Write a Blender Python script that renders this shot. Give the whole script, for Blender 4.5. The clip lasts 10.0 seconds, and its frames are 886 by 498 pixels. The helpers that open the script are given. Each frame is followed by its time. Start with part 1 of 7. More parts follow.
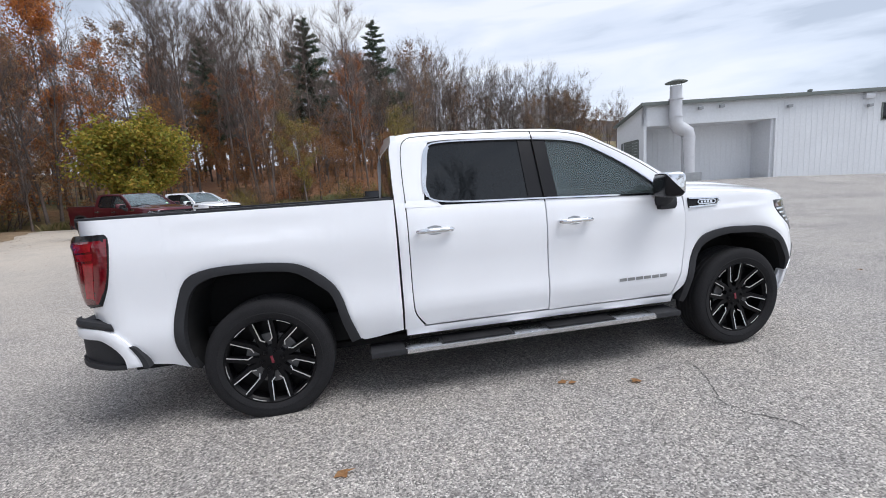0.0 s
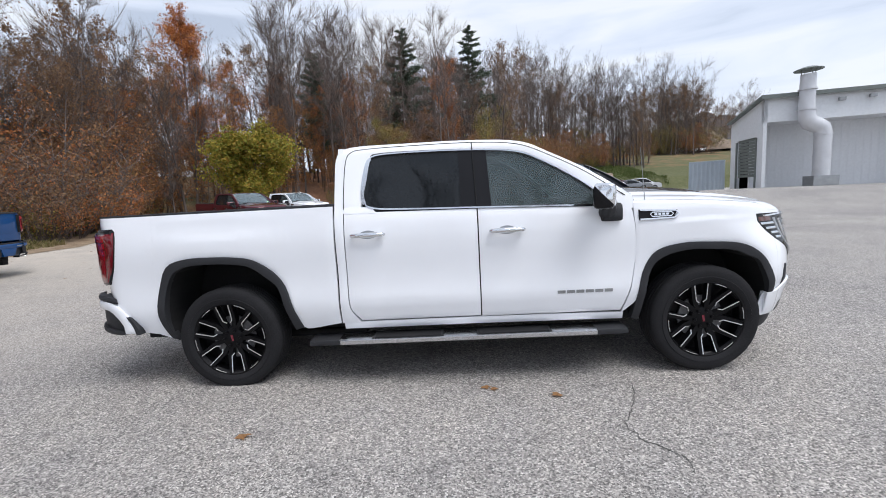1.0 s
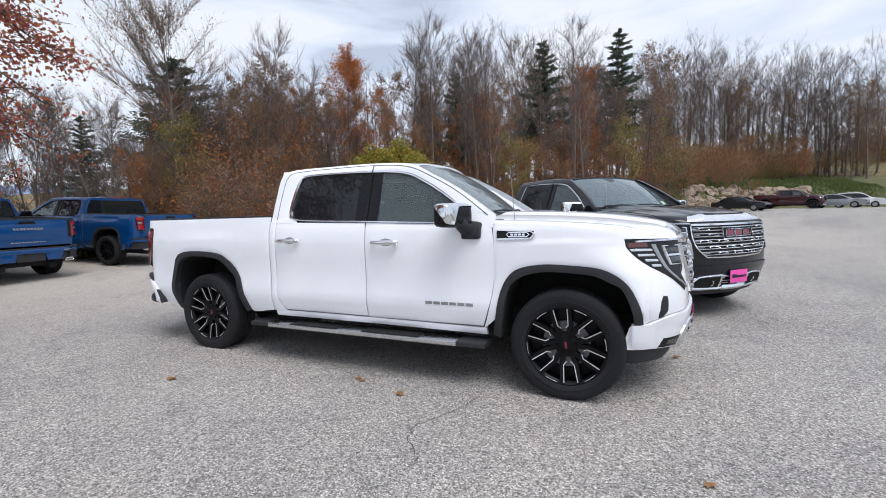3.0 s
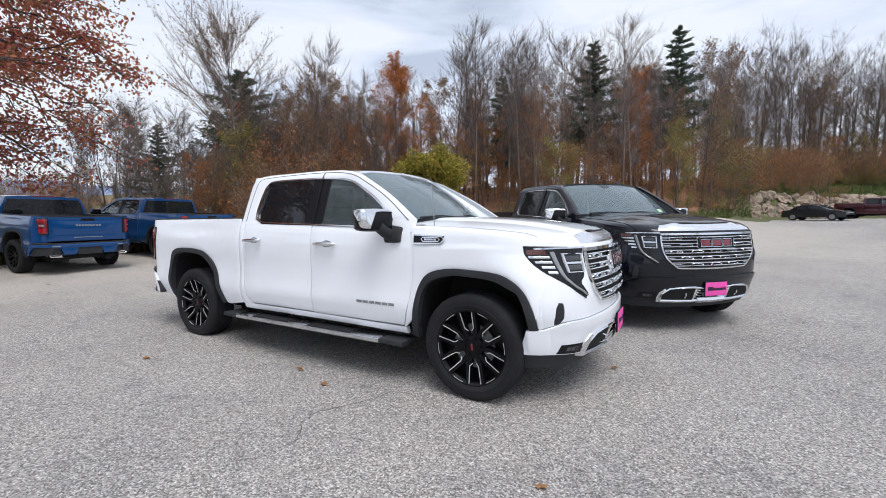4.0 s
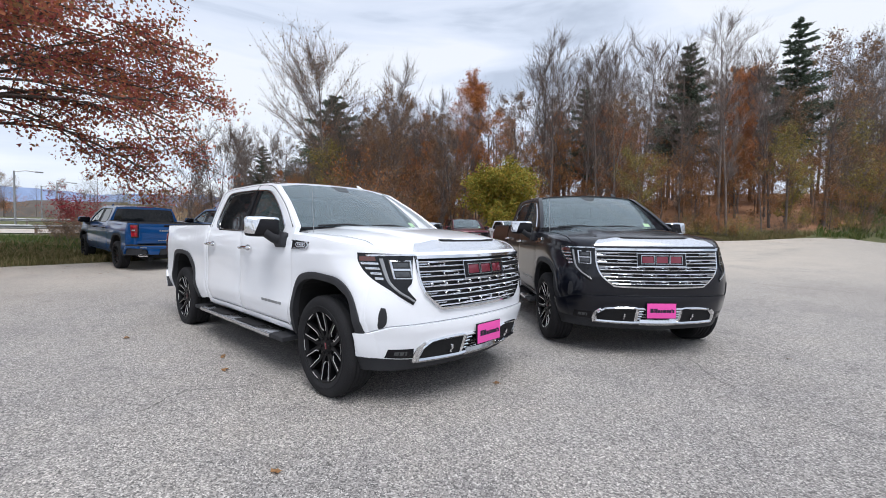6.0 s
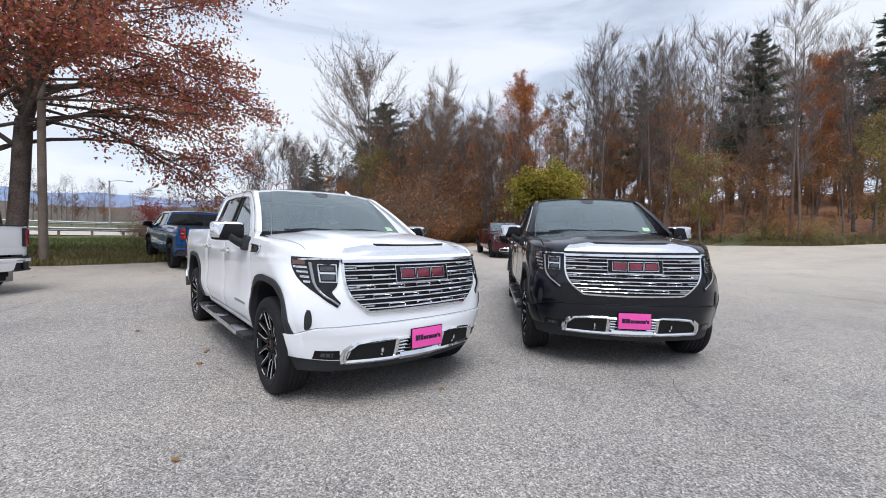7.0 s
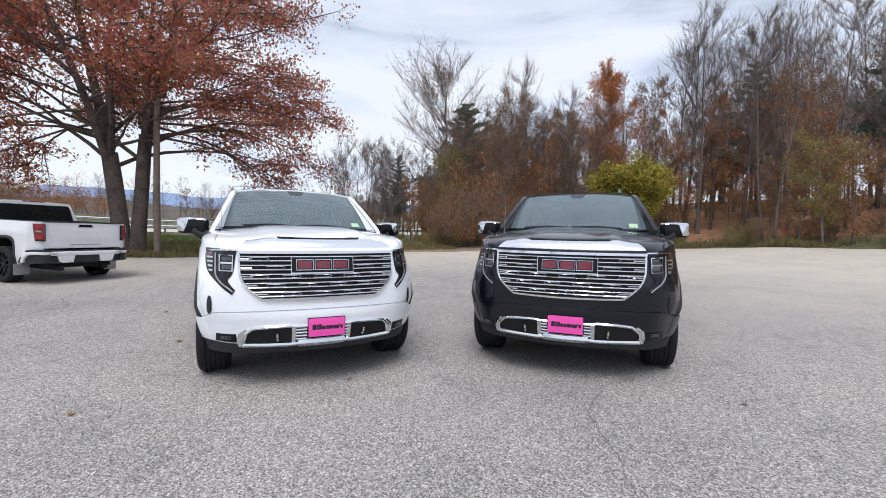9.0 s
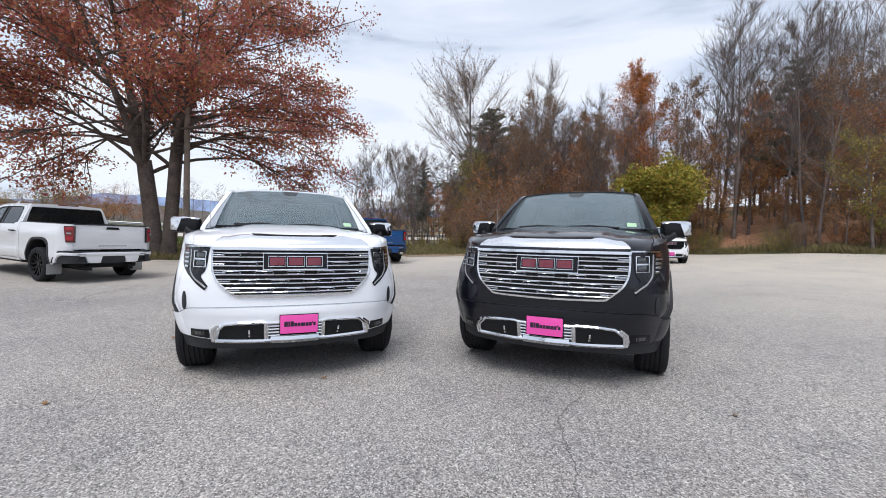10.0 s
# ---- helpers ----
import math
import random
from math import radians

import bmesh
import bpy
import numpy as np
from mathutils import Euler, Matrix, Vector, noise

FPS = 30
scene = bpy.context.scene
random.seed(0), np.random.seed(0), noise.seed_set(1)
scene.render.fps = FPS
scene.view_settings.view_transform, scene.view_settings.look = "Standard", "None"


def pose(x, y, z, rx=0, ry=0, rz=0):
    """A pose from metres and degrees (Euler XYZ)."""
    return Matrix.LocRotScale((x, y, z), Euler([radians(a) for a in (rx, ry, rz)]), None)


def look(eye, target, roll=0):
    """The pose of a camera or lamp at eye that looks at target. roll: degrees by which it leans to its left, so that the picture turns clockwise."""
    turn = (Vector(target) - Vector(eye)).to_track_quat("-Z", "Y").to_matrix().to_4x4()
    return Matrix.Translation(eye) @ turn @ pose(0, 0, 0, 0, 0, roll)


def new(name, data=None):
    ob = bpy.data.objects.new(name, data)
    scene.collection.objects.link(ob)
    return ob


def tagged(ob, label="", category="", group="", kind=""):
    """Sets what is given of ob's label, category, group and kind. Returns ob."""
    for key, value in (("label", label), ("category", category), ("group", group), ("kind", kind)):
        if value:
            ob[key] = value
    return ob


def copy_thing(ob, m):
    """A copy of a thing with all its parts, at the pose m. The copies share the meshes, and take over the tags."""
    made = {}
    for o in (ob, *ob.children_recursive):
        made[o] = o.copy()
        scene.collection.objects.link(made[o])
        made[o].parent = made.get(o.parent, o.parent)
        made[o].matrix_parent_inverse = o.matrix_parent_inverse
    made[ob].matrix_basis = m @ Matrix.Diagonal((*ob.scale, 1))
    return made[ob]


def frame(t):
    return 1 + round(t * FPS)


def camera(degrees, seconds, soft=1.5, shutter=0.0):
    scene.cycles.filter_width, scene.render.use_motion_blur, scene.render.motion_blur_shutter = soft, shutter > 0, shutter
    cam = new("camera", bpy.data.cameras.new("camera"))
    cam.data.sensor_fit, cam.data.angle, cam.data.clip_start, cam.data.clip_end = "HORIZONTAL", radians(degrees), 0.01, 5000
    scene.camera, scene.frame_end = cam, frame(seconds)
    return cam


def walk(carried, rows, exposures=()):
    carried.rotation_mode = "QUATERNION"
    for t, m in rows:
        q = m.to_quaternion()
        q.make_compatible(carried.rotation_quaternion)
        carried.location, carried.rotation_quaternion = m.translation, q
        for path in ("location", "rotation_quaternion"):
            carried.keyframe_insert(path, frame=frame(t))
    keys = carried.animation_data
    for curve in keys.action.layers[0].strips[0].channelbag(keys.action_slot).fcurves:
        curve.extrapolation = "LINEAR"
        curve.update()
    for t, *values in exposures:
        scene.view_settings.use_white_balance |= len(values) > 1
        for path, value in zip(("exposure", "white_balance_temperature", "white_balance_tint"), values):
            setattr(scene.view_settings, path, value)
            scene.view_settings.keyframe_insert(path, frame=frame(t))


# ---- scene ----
cam = camera(93.7, 10.0, soft=0.95)
PATH = [
    (0, (0.653, -3.845, 1.479), (1.042, -1.904, 1.195), -3.8),
    (0.5, (1.228, -4.03, 1.474), (1.387, -2.054, 1.208), -3.5),
    (1, (1.87, -4.162, 1.461), (1.795, -2.18, 1.211), -3.1),
    (1.5, (2.425, -4.237, 1.476), (2.142, -2.272, 1.233), -2.9),
    (2, (2.964, -4.211, 1.463), (2.499, -2.279, 1.233), -2.7),
    (2.5, (3.505, -4.177, 1.439), (2.891, -2.286, 1.225), -2.4),
    (2.7, (3.756, -4.146, 1.413), (3.071, -2.277, 1.227), -2.0),
    (3.8, (4.918, -3.891, 1.435), (3.963, -2.141, 1.279), -0.9),
    (4, (5.148, -3.792, 1.411), (4.142, -2.07, 1.264), -0.6),
    (4.5, (5.602, -3.567, 1.411), (4.5, -1.903, 1.283), -0.0),
    (5, (6.035, -3.374, 1.404), (4.849, -1.768, 1.291), 0.2),
    (5.2, (6.179, -3.262, 1.36), (4.958, -1.681, 1.265), 0.4),
    (6.5, (7.145, -2.44, 1.369), (5.682, -1.08, 1.29), 0.5),
    (7, (7.46, -2.058, 1.384), (5.906, -0.801, 1.318), 0.7),
    (7.5, (7.751, -1.713, 1.371), (6.127, -0.548, 1.31), 0.9),
    (8, (7.961, -1.35, 1.344), (6.272, -0.281, 1.28), 1.1),
    (8.5, (8.185, -0.971, 1.352), (6.434, -0.007, 1.281), 1.1),
    (9, (8.36, -0.63, 1.358), (6.559, 0.238, 1.285), 1.0),
    (9.5, (8.416, -0.343, 1.329), (6.578, 0.443, 1.267), 1.0),
    (10, (8.476, -0.141, 1.289), (6.617, 0.594, 1.242), 1.1),
]
walk(cam, [(t, look(eye, target, roll)) for t, eye, target, roll in PATH])

# ---------------------------------------------------------------- world, sun, exposure
def build_world():
    w = bpy.data.worlds.new("sky")
    scene.world = w
    w.use_nodes = True
    n, l = w.node_tree.nodes, w.node_tree.links
    n.clear()
    out, bg = n.new("ShaderNodeOutputWorld"), n.new("ShaderNodeBackground")
    sky = n.new("ShaderNodeTexSky")
    sky.sky_type, sky.sun_disc = "NISHITA", False
    sky.sun_elevation, sky.sun_rotation = radians(62), radians(125)
    dim = n.new("ShaderNodeVectorMath")
    dim.operation = "SCALE"
    dim.inputs[3].default_value = 0.11
    l.new(sky.outputs[0], dim.inputs[0])
    tc, mp = n.new("ShaderNodeTexCoord"), n.new("ShaderNodeMapping")
    mp.inputs["Scale"].default_value = (1.3, 1.3, 6.5)
    mp.inputs["Rotation"].default_value = (0.12, 0.06, 0.5)
    nz = n.new("ShaderNodeTexNoise")
    nz.inputs["Scale"].default_value, nz.inputs["Detail"].default_value, nz.inputs["Roughness"].default_value = 1.7, 6, 0.5
    nz.inputs["Distortion"].default_value = 0.4
    l.new(tc.outputs["Generated"], mp.inputs[0])
    l.new(mp.outputs[0], nz.inputs["Vector"])
    cloud = n.new("ShaderNodeValToRGB")
    e = cloud.color_ramp.elements
    e[0].position, e[0].color = 0.35, (0.53, 0.60, 0.73, 1)
    e[1].position, e[1].color = 0.60, (0.88, 0.92, 0.995, 1)
    m = cloud.color_ramp.elements.new(0.43)
    m.color = (0.70, 0.775, 0.92, 1)
    m = cloud.color_ramp.elements.new(0.54)
    m.color = (0.81, 0.87, 1.0, 1)
    l.new(nz.outputs[0], cloud.inputs[0])
    mix = n.new("ShaderNodeMix")
    mix.data_type = "RGBA"
    mix.inputs[0].default_value = 0.86
    l.new(dim.outputs[0], mix.inputs[6])
    l.new(cloud.outputs[0], mix.inputs[7])
    l.new(mix.outputs[2], bg.inputs[0])
    bg.inputs[1].default_value = 1.06
    l.new(bg.outputs[0], out.inputs[0])


build_world()
sun = new("sun", bpy.data.lights.new("sun", "SUN"))
sun.data.energy, sun.data.angle, sun.data.color = 2.3, radians(35), (1.0, 0.985, 0.985)
sun.matrix_world = look((0, 0, 30), (-13, 9, 0))
scene.view_settings.exposure = 0.09


# ---------------------------------------------------------------- materials
def material(name, color, rough=0.5, metal=0.0, vary=0.0, scale=6.0, fine=80.0, bump=0.0, coat=0.0, spec=0.5,
             trans=0.0, ior=1.45, second=None, emit=0.0, alpha=1.0, per_object=0.0):
    """A procedural surface: colour broken at two scales, roughness broken, fine relief."""
    m = bpy.data.materials.new(name)
    m.use_nodes = True
    n, l = m.node_tree.nodes, m.node_tree.links
    b = n["Principled BSDF"]
    b.inputs["Base Color"].default_value = (*color, 1)
    b.inputs["Roughness"].default_value, b.inputs["Metallic"].default_value = rough, metal
    b.inputs["Coat Weight"].default_value, b.inputs["Coat Roughness"].default_value = coat, 0.03
    b.inputs["Specular IOR Level"].default_value = spec
    b.inputs["Transmission Weight"].default_value, b.inputs["IOR"].default_value = trans, ior
    if emit:
        b.inputs["Emission Color"].default_value, b.inputs["Emission Strength"].default_value = (*color, 1), emit
    b.inputs["Alpha"].default_value = alpha
    if vary or bump or second:
        tc = n.new("ShaderNodeTexCoord")
        big, small = n.new("ShaderNodeTexNoise"), n.new("ShaderNodeTexNoise")
        big.inputs["Scale"].default_value, big.inputs["Detail"].default_value = scale, 4
        small.inputs["Scale"].default_value, small.inputs["Detail"].default_value = fine, 3
        for t in (big, small):
            l.new(tc.outputs["Object"], t.inputs["Vector"])
        add = n.new("ShaderNodeMath")
        add.operation = "MULTIPLY_ADD"
        add.inputs[1].default_value = 0.5
        l.new(small.outputs[0], add.inputs[0])
        half = n.new("ShaderNodeMath")
        half.operation = "MULTIPLY"
        half.inputs[1].default_value = 0.5
        l.new(big.outputs[0], half.inputs[0])
        l.new(half.outputs[0], add.inputs[2])
        ramp = n.new("ShaderNodeValToRGB")
        dark = second or tuple(c * (1 - vary) for c in color)
        light = color if second else tuple(min(1, c * (1 + vary)) for c in color)
        ramp.color_ramp.elements[0].position, ramp.color_ramp.elements[0].color = 0.36, (*dark, 1)
        ramp.color_ramp.elements[1].position, ramp.color_ramp.elements[1].color = 0.64, (*light, 1)
        l.new(add.outputs[0], ramp.inputs[0])
        col = ramp.outputs[0]
        if per_object:
            info, hsv, ma = n.new("ShaderNodeObjectInfo"), n.new("ShaderNodeHueSaturation"), n.new("ShaderNodeMath")
            ma.operation = "MULTIPLY_ADD"
            ma.inputs[1].default_value, ma.inputs[2].default_value = per_object, 1 - per_object / 2
            l.new(info.outputs["Random"], ma.inputs[0])
            l.new(ma.outputs[0], hsv.inputs["Value"])
            l.new(col, hsv.inputs["Color"])
            col = hsv.outputs[0]
        l.new(col, b.inputs["Base Color"])
        if bump:
            bp = n.new("ShaderNodeBump")
            bp.inputs["Strength"].default_value, bp.inputs["Distance"].default_value = bump, 0.01
            l.new(small.outputs[0], bp.inputs["Height"])
            l.new(bp.outputs[0], b.inputs["Normal"])
    return m


def leaf_material(name, colors, rough=0.6):
    """Leaves: each one takes its own tone from the ramp."""
    m = bpy.data.materials.new(name)
    m.use_nodes = True
    n, l = m.node_tree.nodes, m.node_tree.links
    b = n["Principled BSDF"]
    geo, ramp = n.new("ShaderNodeNewGeometry"), n.new("ShaderNodeValToRGB")
    els = ramp.color_ramp.elements
    while len(els) < len(colors):
        els.new(0.5)
    for i, c in enumerate(colors):
        els[i].position, els[i].color = i / (len(colors) - 1), (*c, 1)
    l.new(geo.outputs["Random Per Island"], ramp.inputs[0])
    l.new(ramp.outputs[0], b.inputs["Base Color"])
    b.inputs["Roughness"].default_value = rough
    b.inputs["Specular IOR Level"].default_value = 0.25
    mixs, tr, out = n.new("ShaderNodeMixShader"), n.new("ShaderNodeBsdfTranslucent"), n["Material Output"]
    l.new(ramp.outputs[0], tr.inputs[0])
    mixs.inputs[0].default_value = 0.3
    l.new(b.outputs[0], mixs.inputs[1])
    l.new(tr.outputs[0], mixs.inputs[2])
    l.new(mixs.outputs[0], out.inputs[0])
    return m


def paint(name, color, flake=0.0, rough=0.35, coat=1.0):
    """Car paint: a base with fine flake and a clear coat, faintly dusty."""
    m = material(name, color, rough, 0.0, 0.03, 1.5, 300.0, 0.0, coat)
    m.node_tree.nodes["Principled BSDF"].inputs["Metallic"].default_value = flake
    m.node_tree.nodes["Principled BSDF"].inputs["Specular IOR Level"].default_value = 0.15
    return m


def asphalt_material():
    m = bpy.data.materials.new("asphalt")
    m.use_nodes = True
    n, l = m.node_tree.nodes, m.node_tree.links
    b, tc = n["Principled BSDF"], n.new("ShaderNodeTexCoord")
    def noise_node(scale, detail=3, rough=0.5):
        t = n.new("ShaderNodeTexNoise")
        t.inputs["Scale"].default_value, t.inputs["Detail"].default_value, t.inputs["Roughness"].default_value = scale, detail, rough
        l.new(tc.outputs["Object"], t.inputs["Vector"])
        return t
    def ramp_node(src, stops):
        r = n.new("ShaderNodeValToRGB")
        els = r.color_ramp.elements
        while len(els) < len(stops):
            els.new(0.5)
        for e, (p, c) in zip(els, stops):
            e.position, e.color = p, (*c, 1)
        l.new(src, r.inputs[0])
        return r
    stones = n.new("ShaderNodeTexVoronoi")
    stones.inputs["Scale"].default_value = 118
    l.new(tc.outputs["Object"], stones.inputs["Vector"])
    sep = n.new("ShaderNodeSeparateColor")
    l.new(stones.outputs["Color"], sep.inputs[0])
    chips = ramp_node(sep.outputs[0], [(0.0, (0.11, 0.106, 0.103)), (0.30, (0.245, 0.234, 0.226)), (0.62, (0.37, 0.352, 0.337)), (0.86, (0.49, 0.466, 0.444)), (1.0, (0.72, 0.69, 0.665))])
    grit = noise_node(38, 5, 0.7)
    gritr = ramp_node(grit.outputs[0], [(0.32, (0.78, 0.78, 0.78)), (0.68, (1.16, 1.16, 1.16))])
    wide = noise_node(0.35, 5, 0.55)
    wider = ramp_node(wide.outputs[0], [(0.30, (0.80, 0.80, 0.81)), (0.52, (1.0, 0.995, 0.985)), (0.72, (1.10, 1.085, 1.06))])
    spots = noise_node(2.2, 4, 0.6)
    spotr = ramp_node(spots.outputs[0], [(0.27, (0.72, 0.72, 0.73)), (0.40, (1.0, 1.0, 1.0)), (0.72, (1.05, 1.04, 1.02))])
    col = chips.outputs[0]
    for r in (gritr, wider, spotr):
        mx = n.new("ShaderNodeMix")
        mx.data_type, mx.blend_type = "RGBA", "MULTIPLY"
        mx.inputs[0].default_value = 1.0
        l.new(col, mx.inputs[6])
        l.new(r.outputs[0], mx.inputs[7])
        col = mx.outputs[2]
    # pale sand washed over the lot's unkerbed side
    sep2 = n.new("ShaderNodeSeparateXYZ")
    l.new(tc.outputs["Object"], sep2.inputs[0])
    side = n.new("ShaderNodeMapRange")
    side.inputs[1].default_value, side.inputs[2].default_value = -1.5, -9.0
    l.new(sep2.outputs[0], side.inputs[0])
    upper = n.new("ShaderNodeMapRange")
    upper.inputs[1].default_value, upper.inputs[2].default_value = 5.0, 16.0
    l.new(sep2.outputs[1], upper.inputs[0])
    inner = n.new("ShaderNodeMapRange")
    inner.inputs[1].default_value, inner.inputs[2].default_value = 13.0, 4.0
    l.new(sep2.outputs[0], inner.inputs[0])
    both = n.new("ShaderNodeMath")
    both.operation = "MULTIPLY"
    l.new(upper.outputs[0], both.inputs[0])
    l.new(inner.outputs[0], both.inputs[1])
    most = n.new("ShaderNodeMath")
    most.operation = "MAXIMUM"
    l.new(side.outputs[0], most.inputs[0])
    l.new(both.outputs[0], most.inputs[1])
    drift = noise_node(0.8, 6, 0.65)
    patch = n.new("ShaderNodeMapRange")
    patch.inputs[1].default_value, patch.inputs[2].default_value, patch.inputs[3].default_value = 0.28, 0.56, 0.45
    l.new(drift.outputs[0], patch.inputs[0])
    sandy = n.new("ShaderNodeMath")
    sandy.operation = "MULTIPLY"
    l.new(most.outputs[0], sandy.inputs[0])
    l.new(patch.outputs[0], sandy.inputs[1])
    mx = n.new("ShaderNodeMix")
    mx.data_type = "RGBA"
    l.new(sandy.outputs[0], mx.inputs[0])
    l.new(col, mx.inputs[6])
    sand = ramp_node(grit.outputs[0], [(0.25, (0.34, 0.30, 0.255)), (0.55, (0.55, 0.495, 0.43)), (0.8, (0.66, 0.60, 0.525))])
    l.new(sand.outputs[0], mx.inputs[7])
    col = mx.outputs[2]
    l.new(col, b.inputs["Base Color"])
    b.inputs["Roughness"].default_value = 0.85
    b.inputs["Specular IOR Level"].default_value = 0.35
    bp = n.new("ShaderNodeBump")
    bp.inputs["Strength"].default_value, bp.inputs["Distance"].default_value = 0.7, 0.008
    l.new(stones.outputs["Distance"], bp.inputs["Height"])
    bp.invert = True
    l.new(bp.outputs[0], b.inputs["Normal"])
    return m


def ground_material():
    """Rough grass and fallen leaves, mixed in patches."""
    m = bpy.data.materials.new("verge")
    m.use_nodes = True
    n, l = m.node_tree.nodes, m.node_tree.links
    b, tc = n["Principled BSDF"], n.new("ShaderNodeTexCoord")
    at = n.new("ShaderNodeAttribute")
    at.attribute_name = "woods"
    def noisy(scale, stops, detail=5):
        t, r = n.new("ShaderNodeTexNoise"), n.new("ShaderNodeValToRGB")
        t.inputs["Scale"].default_value, t.inputs["Detail"].default_value, t.inputs["Roughness"].default_value = scale, detail, 0.65
        l.new(tc.outputs["Object"], t.inputs["Vector"])
        els = r.color_ramp.elements
        while len(els) < len(stops):
            els.new(0.5)
        for e, (p, c) in zip(els, stops):
            e.position, e.color = p, (*c, 1)
        l.new(t.outputs[0], r.inputs[0])
        return t, r
    _, grass = noisy(1.7, [(0.25, (0.07, 0.074, 0.03)), (0.5, (0.10, 0.108, 0.042)), (0.75, (0.155, 0.145, 0.068))])
    _, litter = noisy(3.5, [(0.25, (0.13, 0.07, 0.042)), (0.5, (0.31, 0.155, 0.085)), (0.75, (0.45, 0.255, 0.145))], 8)
    edge, _ = noisy(0.25, [(0.4, (0, 0, 0)), (0.6, (1, 1, 1))])
    add = n.new("ShaderNodeMath")
    add.operation = "ADD"
    l.new(at.outputs["Fac"], add.inputs[0])
    l.new(edge.outputs[0], add.inputs[1])
    cut = n.new("ShaderNodeMapRange")
    cut.inputs[1].default_value, cut.inputs[2].default_value = 0.85, 1.15
    l.new(add.outputs[0], cut.inputs[0])
    mx = n.new("ShaderNodeMix")
    mx.data_type = "RGBA"
    l.new(cut.outputs[0], mx.inputs[0])
    l.new(grass.outputs[0], mx.inputs[6])
    l.new(litter.outputs[0], mx.inputs[7])
    l.new(mx.outputs[2], b.inputs["Base Color"])
    b.inputs["Roughness"].default_value = 0.95
    fine, _ = noisy(22, [(0.3, (0, 0, 0)), (0.7, (1, 1, 1))])
    bp = n.new("ShaderNodeBump")
    bp.inputs["Strength"].default_value, bp.inputs["Distance"].default_value = 1.0, 0.06
    l.new(fine.outputs[0], bp.inputs["Height"])
    l.new(bp.outputs[0], b.inputs["Normal"])
    return m


